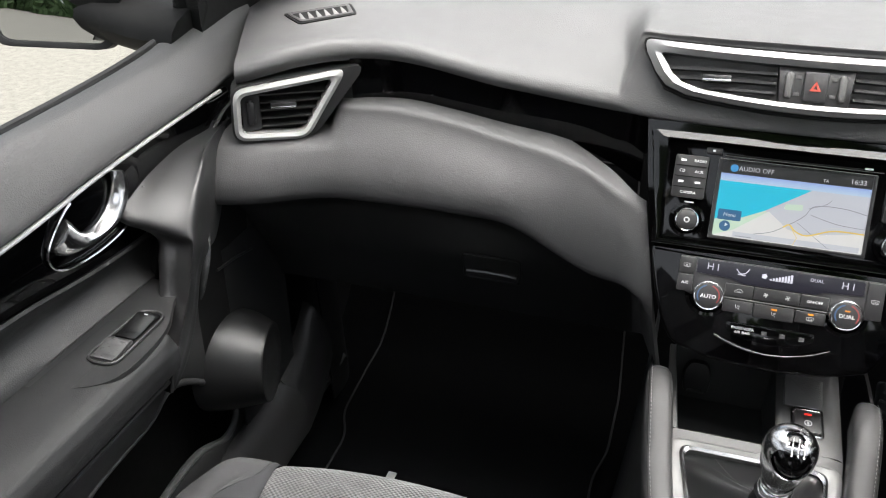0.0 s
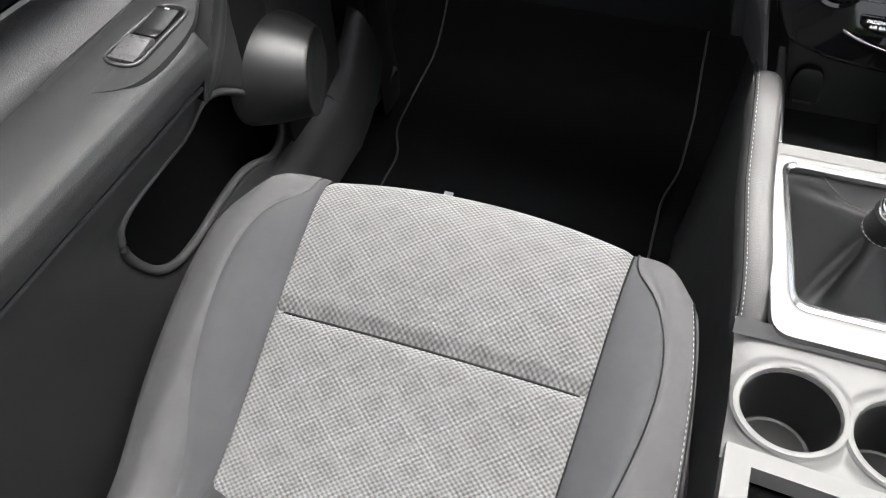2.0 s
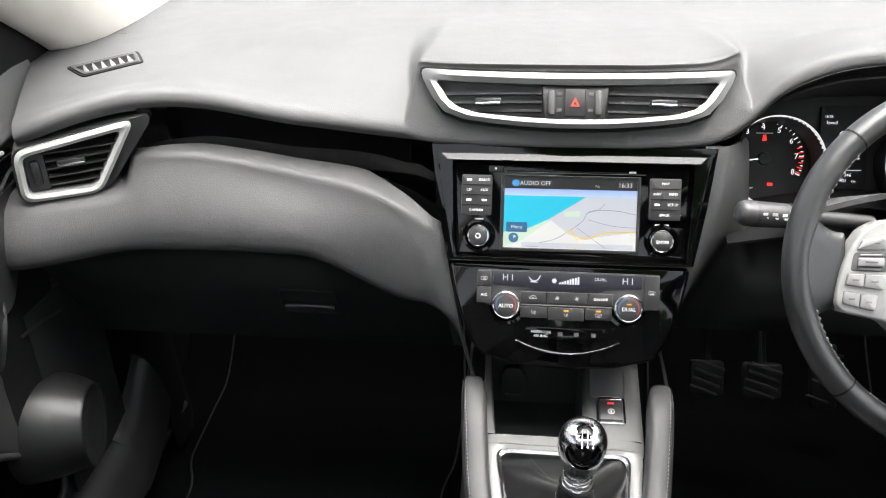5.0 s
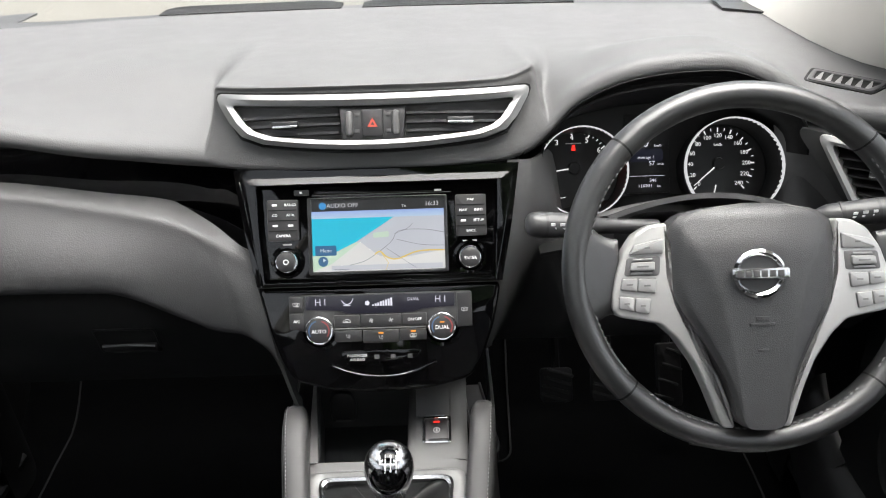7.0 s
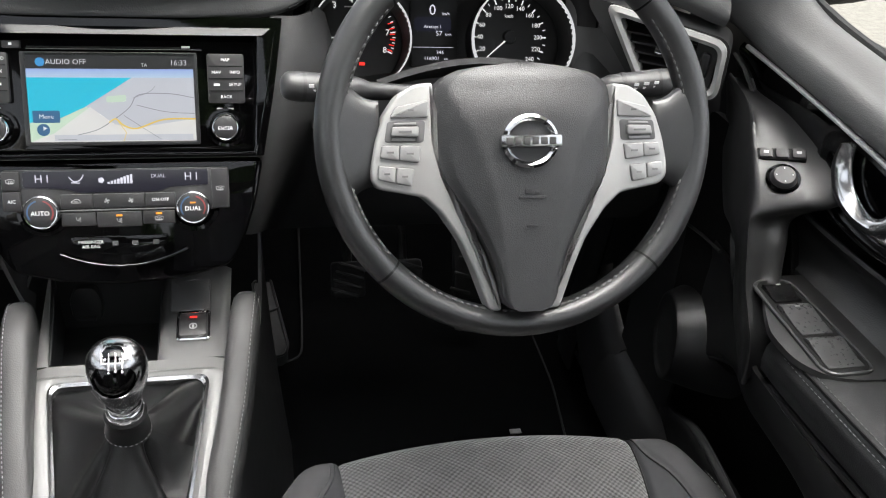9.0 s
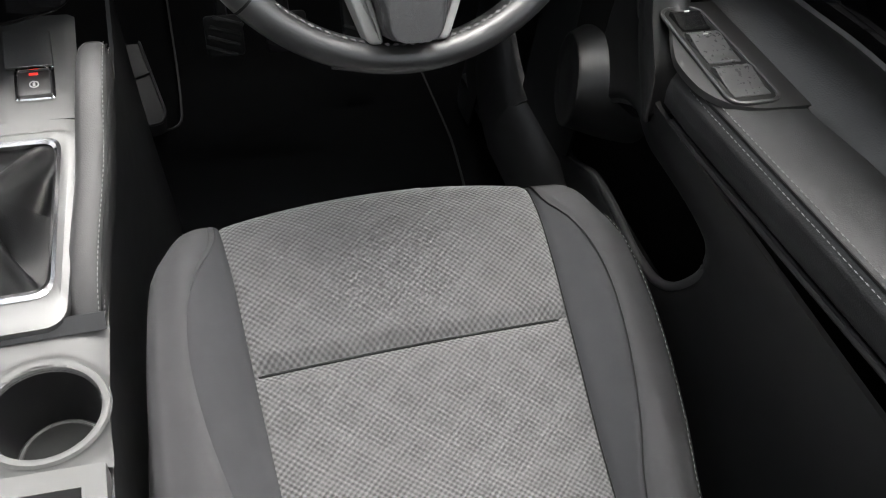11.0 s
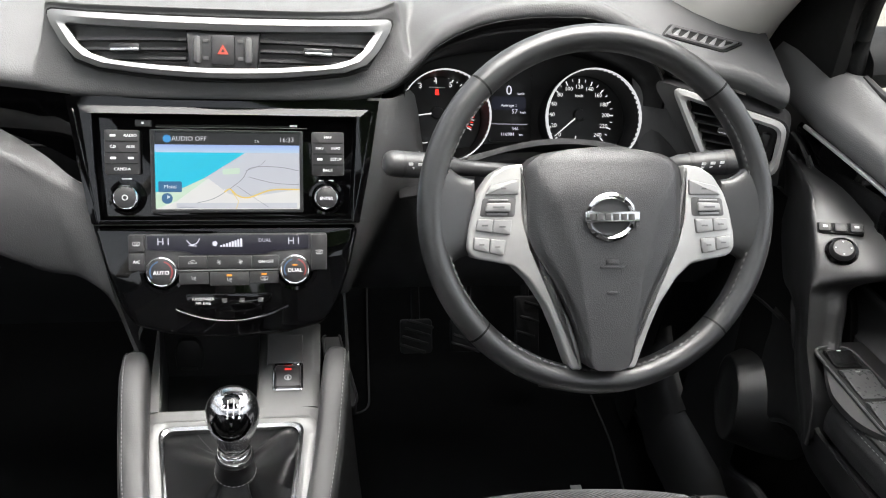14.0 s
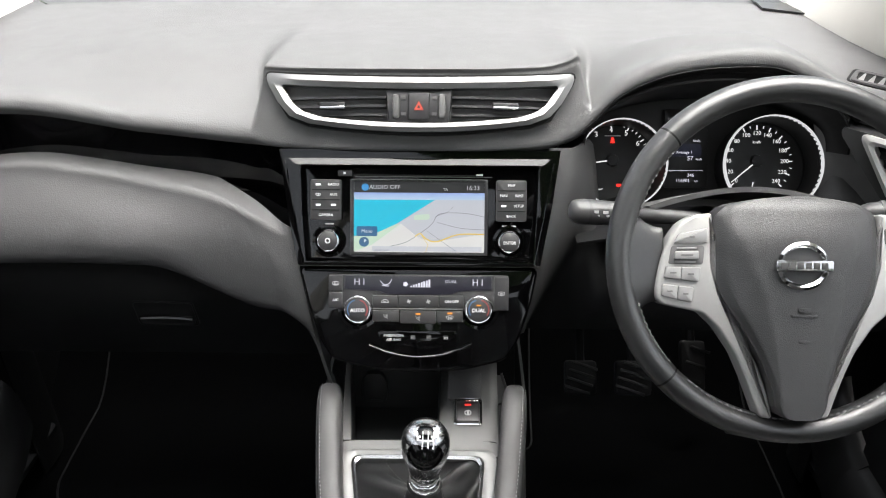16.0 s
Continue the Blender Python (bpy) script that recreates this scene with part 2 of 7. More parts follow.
def words(name, text, size, m, material, parent, width=None):
    """Lettering that lies in local x, z and faces local -y, centred."""
    c = bpy.data.curves.new(name, "FONT")
    c.body, c.size, c.align_x, c.align_y, c.extrude = text, size, "CENTER", "CENTER", 0.00015
    c.resolution_u = 2
    tmp = new("tmp", c)
    bpy.context.view_layer.update()
    me = bpy.data.meshes.new_from_object(tmp)
    bpy.data.objects.remove(tmp)
    bm = bmesh.new()
    bm.from_mesh(me)
    bpy.data.meshes.remove(me)
    bmesh.ops.transform(bm, matrix=m @ pose(0, 0, 0, 90, 0, 0), verts=bm.verts)
    return part(name, bm, material, parent)


def join(*bms):
    """Several loose pieces of one part in one bmesh."""
    out = bmesh.new()
    for b in bms:
        me = bpy.data.meshes.new("t")
        b.to_mesh(me)
        b.free()
        out.from_mesh(me)
        bpy.data.meshes.remove(me)
    return out


# ---- materials ----
SOFT = mat("soft_dash_plastic", (0.080, 0.080, 0.081), 0.6, spec=0.45, grain=(560, 0.35, "leather"), vary=(9, 0.1))
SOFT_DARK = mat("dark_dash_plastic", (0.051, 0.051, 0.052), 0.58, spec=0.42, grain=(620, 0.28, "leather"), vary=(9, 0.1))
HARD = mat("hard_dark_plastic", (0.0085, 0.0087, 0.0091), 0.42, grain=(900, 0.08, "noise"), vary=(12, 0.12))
SATIN = mat("satin_dark_plastic", (0.017, 0.0173, 0.018), 0.34, grain=(1200, 0.05, "noise"), vary=(12, 0.1))
SLAT = mat("vent_slat_plastic", (0.018, 0.018, 0.0185), 0.42, spec=0.6, vary=(30, 0.1))
DECK_SILVER = mat("deck_satin_silver", (0.125, 0.125, 0.125), 0.46, metal=0.4, vary=(60, 0.05))
GLOSS = mat("piano_black", (0.0007, 0.0007, 0.0008), 0.05, spec=0.5, vary=(30, 0.2), wear=0.4)
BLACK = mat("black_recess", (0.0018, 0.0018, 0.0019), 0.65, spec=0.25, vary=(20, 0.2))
KNOB_METAL = mat("satin_chrome", (0.66, 0.66, 0.67), 0.2, metal=1.0, vary=(40, 0.05))
CHROME = mat("chrome", (0.82, 0.82, 0.83), 0.08, metal=1.0, vary=(40, 0.05), wear=0.3)
WHEEL_SILVER = mat("bright_satin_silver", (0.375, 0.375, 0.367), 0.34, metal=0.35, vary=(60, 0.05))
SILVER = mat("satin_silver", (0.25, 0.25, 0.25), 0.36, metal=0.75, vary=(60, 0.05))
SILVER_GREY = mat("silver_grey_paint", (0.088, 0.088, 0.088), 0.5, metal=0.0, spec=0.35, grain=(2500, 0.03, "noise"), vary=(40, 0.06))
RAIL = mat("grey_rail_leather", (0.036, 0.036, 0.0365), 0.5, spec=0.35, grain=(750, 0.2, "leather"), vary=(25, 0.12))
BOOT = mat("boot_leather", (0.0055, 0.0055, 0.0058), 0.42, spec=0.22, grain=(900, 0.15, "leather"), vary=(25, 0.15))
LEATHER = mat("black_leather", (0.019, 0.0193, 0.020), 0.5, spec=0.28, grain=(750, 0.2, "leather"), vary=(25, 0.15))
WORN_LEATHER = mat("worn_rim_leather", (0.0165, 0.0167, 0.0172), 0.36, spec=0.95, grain=(1300, 0.08, "leather"), vary=(14, 0.25))
PAD = mat("airbag_cover", (0.030, 0.030, 0.031), 0.44, spec=0.62, grain=(980, 0.34, "leather"), vary=(12, 0.1))
CLOTH = mat("bolster_cloth", (0.050, 0.050, 0.052), 0.9, grain=(2600, 0.25, "noise"), vary=(35, 0.12), spec=0.2)
CLOTH_DARK = mat("bolster_inner_cloth", (0.036, 0.0366, 0.039), 0.9, grain=(2600, 0.25, "noise"), vary=(35, 0.12), spec=0.2)
WEAVE = fabric("woven_seat_cloth", (0.041, 0.041, 0.042), (0.124, 0.124, 0.125))
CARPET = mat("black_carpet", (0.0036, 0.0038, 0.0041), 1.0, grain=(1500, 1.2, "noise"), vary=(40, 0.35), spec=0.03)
THREAD = mat("grey_thread", (0.21, 0.21, 0.21), 0.8, vary=None)
FAINT_THREAD = mat("faint_thread", (0.045, 0.045, 0.046), 0.8, vary=None)
RIM_THREAD = mat("rim_thread", (0.095, 0.095, 0.097), 0.6, vary=None)
SEAM_THREAD = mat("seam_thread", (0.10, 0.10, 0.102), 0.8, vary=None)
RUBBER = mat("rubber", (0.02, 0.02, 0.021), 0.7, grain=(900, 0.15, "noise"), vary=(30, 0.2))
BUTTON = mat("button_plastic", (0.022, 0.022, 0.023), 0.45, vary=(60, 0.08))
BUTTON_GREY = mat("grey_button_plastic", (0.33, 0.33, 0.325), 0.36, metal=0.5, vary=(60, 0.06))
PRINT = mat("white_print", (0.75, 0.75, 0.75), 0.6, vary=None)
PRINT_DIM = mat("grey_print", (0.42, 0.42, 0.42), 0.6, vary=None)
LEGEND_GREY = mat("grey_legend", (0.13, 0.13, 0.13), 0.6, vary=None)
TOGGLE_WELL = mat("toggle_well_grey", (0.10, 0.10, 0.10), 0.4, vary=None)
PRINT_DARK = mat("dark_print", (0.06, 0.06, 0.06), 0.6, vary=None)
TRIM_LIGHT = mat("pale_pillar_trim", (0.62, 0.6, 0.56), 0.8, grain=(1500, 0.15, "noise"), vary=(15, 0.05))
# unseen ceiling darkened so that the gloss trim reflects black
HEADLINER = mat("headliner_cloth", (0.06, 0.06, 0.06), 0.95, grain=(1800, 0.3, "noise"), vary=(12, 0.05))

# darker than the dash plastic to paint in the hollow's shade
DOOR_MID = mat("door_panel_shaded", (0.0175, 0.0176, 0.018), 0.48, spec=0.5, grain=(620, 0.28, "leather"), vary=(9, 0.1))
# lighter copy for the passenger side, its sheen put into the colour
DOOR_LOW_LIT = mat("lower_door_lit", (0.019, 0.019, 0.0194), 0.38, grain=(900, 0.1, "noise"), vary=(10, 0.15))
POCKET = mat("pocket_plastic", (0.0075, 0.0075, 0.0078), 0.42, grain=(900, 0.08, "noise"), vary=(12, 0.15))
# paler than the pocket: the rim's edge highlight is in the colour
POCKET_RIM_LIT = mat("pocket_rim_highlight", (0.042, 0.042, 0.043), 0.34, spec=0.6, vary=(12, 0.1))
GRIP = mat("grip_plastic", (0.0145, 0.0145, 0.015), 0.40, grain=(1200, 0.05, "noise"), vary=(12, 0.1), spec=0.7)

# ---- outside ----
ASPHALT = mat("pale_worn_tarmac", (0.20, 0.19, 0.165), 0.95, grain=(60, 6.0, "noise"), vary=(26, 0.4))
bm = bmesh.new()
bmesh.ops.create_grid(bm, x_segments=4, y_segments=4, size=400)
tagged(part("ground", bm, ASPHALT), "pale worn gravelly tarmac of a car park", "ground", kind="structure")

BRICK = mat("tan_brick", (0.42, 0.25, 0.14), 0.9, grain=(30, 4, "noise"), vary=(6, 0.3))
HEDGE = mat("hedge_green", (0.05, 0.09, 0.03), 0.9, grain=(14, 30, "noise"), vary=(3, 0.6))
tagged(part("backdrop", sheet(lambda u, v: (-16 + 11 * u, 19 + 1.5 * math.sin(2.2 * u), 2.9 * v), np.linspace(0, 1, 12), np.linspace(0, 1, 4), 0.3), BRICK), "low tan brick wall beyond the bonnet", "wall", kind="structure")
random.seed(4)
hb = []
for k in range(16):
    hb.append(sheet(lambda u, v, k=k: (-14.0 + 0.7 * noise.noise((u * 5, v * 5, k * 3.1)), 5 - 1.5 * k + 1.7 * u, 2.6 * v + 0.5 * noise.noise((u * 6, k * 2.0, v))), np.linspace(0, 1, 8), np.linspace(0, 1, 6), 0.4))
for k in range(60):
    a = radians(100 + 3.7 * k + 1.2 * math.sin(k * 7.7))
    r = 15 + 2.5 * noise.noise((k * 1.7, 0.3, 0))
    h = 2.9 + 1.2 * noise.noise((k * 0.9, 5.1, 0))
    hb.append(sheet(lambda u, v, a=a, r=r, h=h, k=k: ((r + 0.8 * noise.noise((u * 4, v * 6, k))) * math.cos(a + 0.09 * u) + 0.0, (r + 0.8 * noise.noise((u * 4, v * 6, k))) * math.sin(a + 0.09 * u), h * v + 0.9 * v * noise.noise((u * 7, k * 1.3, v * 3))), np.linspace(0, 1, 8), np.linspace(0, 1, 9), 0.3))
tagged(part("far_hedge", join(*hb), HEDGE), "dark green trees and hedge round the car park", "hedge", kind="stuff")

# ---- car shell ----
def shell(name, bm, material, label):
    return tagged(part(name, bm, material), label, name.split("_")[0], kind="structure")


def floor_z(x, y):
    return 0.275 + 0.42 * step(1.42, 1.86, y) + 0.02 * step(0.70, 0.80, abs(x))


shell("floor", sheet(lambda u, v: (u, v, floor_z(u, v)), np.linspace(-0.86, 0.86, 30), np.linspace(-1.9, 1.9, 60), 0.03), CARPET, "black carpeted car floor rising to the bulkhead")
shell("wall_bulkhead", rbox(-0.86, 1.80, 0.30, 0.86, 1.84, 1.06, 0.0), BLACK, "black bulkhead behind the dashboard")
shell("wall_rear", rbox(-0.86, -1.95, 0.25, 0.86, -1.90, 1.02, 0.01), HARD, "dark trim closing the back of the cabin")
for s, n in ((-1, "left"), (1, "right")):
    shell("wall_rear_side_" + n, rbox(s * 0.80 - 0.03, -1.9, 0.25, s * 0.80 + 0.03, -0.05, 1.03, 0.01), HARD, "dark rear side trim of the cabin")
    shell("wall_front_side_" + n, rbox(s * 0.84 - 0.02, -0.10, 0.25, s * 0.84 + 0.02, 1.84, 1.035, 0.005), HARD, "dark inner body side ahead of the doors")
    pil = [(s * 0.72, -0.02, 1.03), (s * 0.70, -0.05, 1.25), (s * 0.62, -0.1, 1.50)]
    shell("pillar_b_" + n, tube(curve(pil, 6), 0.055, n=10, flat=0.6), TRIM_LIGHT, "pale centre pillar trim")


def roof(u, v):
    return (u, v, 1.55 - 0.05 * (u / 0.62) ** 2 - 0.035 * step(0.2, 0.75, v) - 0.04 * step(-0.9, -1.8, v))


shell("ceiling", join(sheet(roof, np.linspace(-0.64, -0.43, 5), np.linspace(-1.8, 0.62, 24), -0.03), sheet(roof, np.linspace(0.43, 0.64, 5), np.linspace(-1.8, 0.62, 24), -0.03), sheet(roof, np.linspace(-0.43, 0.43, 10), np.linspace(0.36, 0.62, 5), -0.03), sheet(roof, np.linspace(-0.43, 0.43, 10), np.linspace(-1.8, -0.30, 14), -0.03)), HEADLINER, "unseen headliner, kept dark for reflections, round the assumed roof glass")


# pale A pillars: thick at the foot where they meet the dashboard, leaning back to the roof
def pillar(s):
    rings = []
    for t in np.linspace(0, 1, 14):
        c = Vector((s * ((0.735 if s > 0 else 0.80) - 0.09 * t), 1.50 - 0.90 * t, 1.055 + 0.45 * t))
        foot = (1.0 if s > 0 else 0.35) * (1 - t) ** 4
        w, d = 0.066 - 0.012 * t + 0.05 * foot, 0.11 - 0.03 * t + 0.22 * foot
        ring = []
        for k in range(20):
            a = 2 * math.pi * k / 20
            ring.append(c + Vector((w * math.cos(a), d * math.sin(a) * 0.75, d * math.sin(a) * 0.4)))
        rings.append(ring)
    return loft(rings)


for s, n in ((-1, "left"), (1, "right")):
    shell("pillar_a_" + n, pillar(s), TRIM_LIGHT, "pale cream windscreen pillar trim")

GLASS = bpy.data.materials.new("clear_glass")
GLASS.use_nodes = True
gb = GLASS.node_tree.nodes["Principled BSDF"]
socket(gb, "Base Color", (0.97, 0.985, 0.98, 1)), socket(gb, "Roughness", 0.0), socket(gb, "Transmission Weight", 1.0), socket(gb, "IOR", 1.06)


def pane(name, bm, label):
    ob = shell(name, bm, GLASS, label)
    ob.visible_shadow = False
    return ob


# roof glass is an unseen addition that lets in light from above
pane("window_roof", sheet(lambda u, v: (roof(u, v)[0], v, roof(u, v)[2] + 0.006), np.linspace(-0.44, 0.44, 10), np.linspace(-0.31, 0.37, 12), 0.004), "clear roof glass, assumed out of view to light the cabin")
pane("window_screen", sheet(lambda u, v: (u * (0.70 - 0.08 * v), 1.72 - 0.10 * u * u - 1.06 * v, 1.075 + 0.43 * v), np.linspace(-1, 1, 14), np.linspace(0, 1, 8), 0.005), "clear windscreen")
cowl = []
for a, b in ((-0.44, -0.10), (-0.06, 0.34)):
    cowl.append(sheet(lambda u, v, a=a, b=b: (a + (b - a) * u, 1.665 - 0.09 * (a + (b - a) * u) ** 2 + 0.05 * v, 1.103 + 0.005 * v * (1 - (2 * u - 1) ** 8)), np.linspace(0, 1, 20), np.linspace(0, 1, 4), 0.006))
tagged(part("windscreen_seal", join(*cowl), BLACK), "black rubber edge along the foot of the windscreen", "seal", kind="structure")
for s, n in ((-1, "left"), (1, "right")):
    pane("window_front_" + n, sheet(lambda u, v, s=s: (s * (0.80 - 0.17 * v), 0.02 + (tab(v, [0, 0.33, 1], [1.02, 1.0, 0.55]) - 0.02) * u, 1.03 + 0.45 * v), np.linspace(0, 1, 6), np.linspace(0, 1, 6), 0.004), "clear front side window")

# ---- dashboard ----
LIP_X = [-0.75, -0.68, -0.575, -0.51, -0.355, -0.21, -0.165, -0.06, 0.06, 0.14, 0.172, 0.21, 0.243, 0.29, 0.345, 0.415, 0.47, 0.527, 0.555, 0.60, 0.68, 0.75]
LIP_Z = [1.028, 1.046, 1.060, 1.058, 1.034, 1.026, 1.027, 1.030, 1.030, 1.029, 1.031, 1.050, 1.083, 1.108, 1.120, 1.123, 1.108, 1.076, 1.056, 1.056, 1.047, 1.034]
LIP_Y = [0.955, 0.972, 1.032, 1.048, 1.050, 1.030, 1.015, 0.998, 0.998, 1.012, 1.022, 1.030, 1.035, 1.035, 1.035, 1.035, 1.036, 1.040, 1.038, 1.020, 0.972, 0.955]


def lip(x):
    return tab(x, LIP_X, LIP_Y), tab(x, LIP_X, LIP_Z)


def pad_top(x):
    hood = tab(x, [0.16, 0.22, 0.30, 0.42, 0.50, 0.58], [0, 0.012, 0.026, 0.026, 0.012, 0])
    return 1.106 - 0.018 * step(0.40, 0.72, abs(x)) + hood * 0.8


def pad(u, v):
    """Upper pad: front lip, rounded shoulder and the long top that runs to the windscreen. v = 0 under the lip, 1 at the glass."""
    y, z = lip(u)
    spread = 0.010 + 0.060 * max(0.0, (v - 0.62) / 0.38)
    centre = step(0.204 + spread, 0.196 - 0.5 * spread, abs(u))
    hood = step(0.17, 0.25, u) * step(0.60, 0.53, u)
    top = pad_top(u) + 0.026 * centre
    mix = lambda a, b: a * (1 - centre) + b * centre  # noqa: E731
    body = max(0.003, top - z - 0.025)
    back = 1.70 - 0.10 * (u / 0.75) ** 2
    prof = [(y + 0.05, z + 0.004), (y + 0.016, z - 0.002), (y + 0.007, z + 0.003), (y, z + 0.013), (y + mix(0.010, 0.026), z + mix(0.0265, 0.070)),
            (y + mix(0.045, 0.032), z + mix(0.025 + 0.25 * body, 0.0920)), (y + mix(0.105, 0.052), mix(z + 0.025 + 0.58 * body, z + 0.0995)),
            (1.24, 0.6 * top + 0.4 * 1.102), (1.45, 1.104), (back, 1.100)]
    k = v * (len(prof) - 1)
    i = min(int(k), len(prof) - 2)
    t = k - i
    a, b, c, d = (prof[min(max(i + j, 0), len(prof) - 1)] for j in (-1, 0, 1, 2))
    p = [0.5 * (2 * b[q] + (c[q] - a[q]) * t + (2 * a[q] - 5 * b[q] + 4 * c[q] - d[q]) * t * t + (3 * b[q] - a[q] - 3 * c[q] + d[q]) * t ** 3) for q in (0, 1)]
    end = (-0.700 - 0.42 * (p[0] - 0.96) + 0.722) * step(-0.60, -0.722, u) if u < 0 else (0.660 + 0.32 * (p[0] - 0.95) - 0.700) * step(0.60, 0.70, u)
    return (u + end, p[0], p[1])


def pad_frame(x, y):
    """A pose on the pad's top at x, y whose local z is the surface normal."""
    vs = np.linspace(0.45, 1.0, 200)
    v = min(vs, key=lambda q: abs(pad(x, q)[1] - y))
    p = Vector(pad(x, v))
    a, b = Vector(pad(x + 0.01, v)) - Vector(pad(x - 0.01, v)), Vector(pad(x, min(1.0, v + 0.02))) - Vector(pad(x, v - 0.02))
    n = a.cross(b).normalized()
    ux = (Vector((1, 0, 0)) - n * n.x).normalized()
    uy = n.cross(ux)
    return Matrix(((ux.x, uy.x, n.x, p.x), (ux.y, uy.y, n.y, p.y), (ux.z, uy.z, n.z, p.z), (0, 0, 0, 1)))


dash = thing("dashboard", (0, 1.2, 0.7), "dark grey soft-touch dashboard with a moulded upper pad", "dashboard")
pad_us = sorted(set(np.linspace(-0.722, 0.700, 112)) | set(np.linspace(-0.23, -0.18, 21)) | set(np.linspace(0.18, 0.23, 21)))
part("upper_pad", sheet(pad, pad_us, np.linspace(0, 1, 46)), SOFT, dash, "grey leather-grained upper pad", sharp=60)

# black sheet over the pad's rear-facing edge paints in its shade
part("hood_edge_shade", sheet(lambda u, v: tuple(np.array(pad(u, v)) + np.array((0, -0.0025, -0.0005))), np.linspace(0.182, 0.548, 50), np.linspace(0.10, 0.29, 12), 0.001), BLACK, dash, "front edge of the instrument hood, its shade painted black", sharp=60)

part("pad_corner", sheet(lambda u, v: (-0.88 + 0.18 * u, 1.30 + 0.42 * v, 1.0985 - 0.02 * (1 - u) ** 2 + 0.0015 * v), np.linspace(0, 1, 6), np.linspace(0, 1, 8), 0.003), SOFT, dash)
# embossed mark on the passenger pad
part("airbag_mark", rbox(-0.475, 1.205, 1.0995, -0.42, 1.2085, 1.1008, 0.0003), SOFT_DARK, dash)
part("screen_corner_plate", sheet(lambda u, v: (0.573 + 0.109 * u + 0.012 * v + 0.023 * u * v, 1.513 - 0.083 * u + 0.117 * v + 0.053 * u * v, 1.1085), np.linspace(0, 1, 8), np.linspace(0, 1, 6), 0.003), SATIN, dash, "dark textured corner plate under the windscreen")


def stack_y(z):
    return 0.9207 + (z - 0.8402) * 0.4834


def lower_edge(x):
    """Height of the lower panel's top edge: under the gloss strip, sweeping down towards the centre stack."""
    return tab(abs(x), [0.12, 0.165, 0.214, 0.275, 0.352, 0.431, 0.511, 0.59, 0.75], [0.940, 0.942, 0.961, 0.977, 0.986, 0.998, 1.007, 1.004, 0.985])


def strip_y(x):
    """How far ahead the seam between gloss strip and lower panel lies."""
    return tab(abs(x), [0.12, 0.165, 0.25, 0.35, 0.45, 0.57, 0.75], [0.985, 0.987, 1.008, 1.030, 1.040, 1.036, 1.02])


def panel_left(u, v):
    """Passenger lower panel with the glovebox: a shelf under the gloss strip, a face that turns under, and a ridge beside the stack."""
    top = lower_edge(u)
    back = lip(u)[0] + 0.0135
    ye = strip_y(u)
    f = 0.50 + 0.50 * step(-0.19, -0.42, u)
    low = 0.055 * step(-0.36, -0.20, u)
    rows = [0, 0.055, 0.075, 0.10, 0.36, 0.44, 0.52, 0.62, 0.80, 1.0]
    belly_y = tab(v, rows, [back, ye - 0.002, ye - 0.008, ye - 0.011, ye - 0.054 * f, ye - 0.061 * f, ye - 0.056 * f, ye - 0.004 * f, 1.042, 1.09])
    belly_z = tab(v, rows, [top - 0.003, top - 0.006, top - 0.009, top - 0.015, 0.3 * (top - 0.065) + 0.7 * 0.928 - 0.5 * low, 0.908 - low, 0.888 - low, 0.868 - 0.6 * low, 0.785, 0.675])
    belly_y += 0.055 * step(-0.580, -0.612, u) * step(0.952, 0.972, belly_z) - 0.055 * step(-0.57, -0.72, u) * step(1.0, 0.97, belly_z) * (1 - step(0.55, 0.9, v))
    cz = top - 0.003 - 0.228 * v
    side = -0.160 + 0.049 * min(1.0, v)
    cy = stack_y(cz) + 0.012 + 0.065 * v ** 2
    broad = tab(v, [0, 0.055, 0.10, 0.20, 0.4, 0.6, 0.8, 1.0], [0.125, 0.108, 0.082, 0.060, 0.050, 0.048, 0.040, 0.035])
    t = min(1.0, max(0.0, (u - side + broad) / broad))
    w = t * t / 0.36 if t < 0.18 else (t - 0.09) / 0.91
    return (u, belly_y * (1 - w) + cy * w, belly_z * (1 - w) + cz * w)


def panel_left_uv(a, v):
    side = -0.1615 + 0.051 * v
    u = -0.735 + (side + 0.735) * a
    return panel_left(u, v)


GLOVE_A = list(np.linspace(0, 0.76, 60)) + list(np.linspace(0.77, 0.92, 28))
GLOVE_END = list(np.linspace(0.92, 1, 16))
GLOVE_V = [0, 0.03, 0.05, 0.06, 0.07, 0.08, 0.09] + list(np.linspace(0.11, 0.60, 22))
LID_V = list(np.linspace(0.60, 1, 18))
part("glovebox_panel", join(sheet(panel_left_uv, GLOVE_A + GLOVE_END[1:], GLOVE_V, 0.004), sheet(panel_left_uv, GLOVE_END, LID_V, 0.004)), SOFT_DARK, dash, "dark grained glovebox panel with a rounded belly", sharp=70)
# lid takes a darker plastic to stand in for shade under the belly
part("glovebox_lid_shaded", sheet(panel_left_uv, GLOVE_A, LID_V, 0.004), HARD, dash, "glovebox lid, darkened to stand in for the shade under the belly", sharp=70)
# latch recess of the glovebox
LM = pose(-0.367, 1.042, 0.770, 18, 0, -1)
latch = part("glovebox_latch", frame_ring(rect(-0.044, -0.026, 0.044, 0.026, 0.006), rect(-0.041, -0.023, 0.041, 0.023, 0.005), 0.0005, 0.012, LM, 0.001), HARD, dash, "recessed pull latch of the glovebox")
part("latch_recess", prism(rect(-0.041, -0.023, 0.041, 0.023, 0.005), 0.0025, 0.01, 0, LM), HARD, latch)
part("latch_pull", prism(rect(-0.039, -0.021, 0.039, -0.006, 0.004), -0.003, 0.004, 0.003, LM), GRIP, latch)
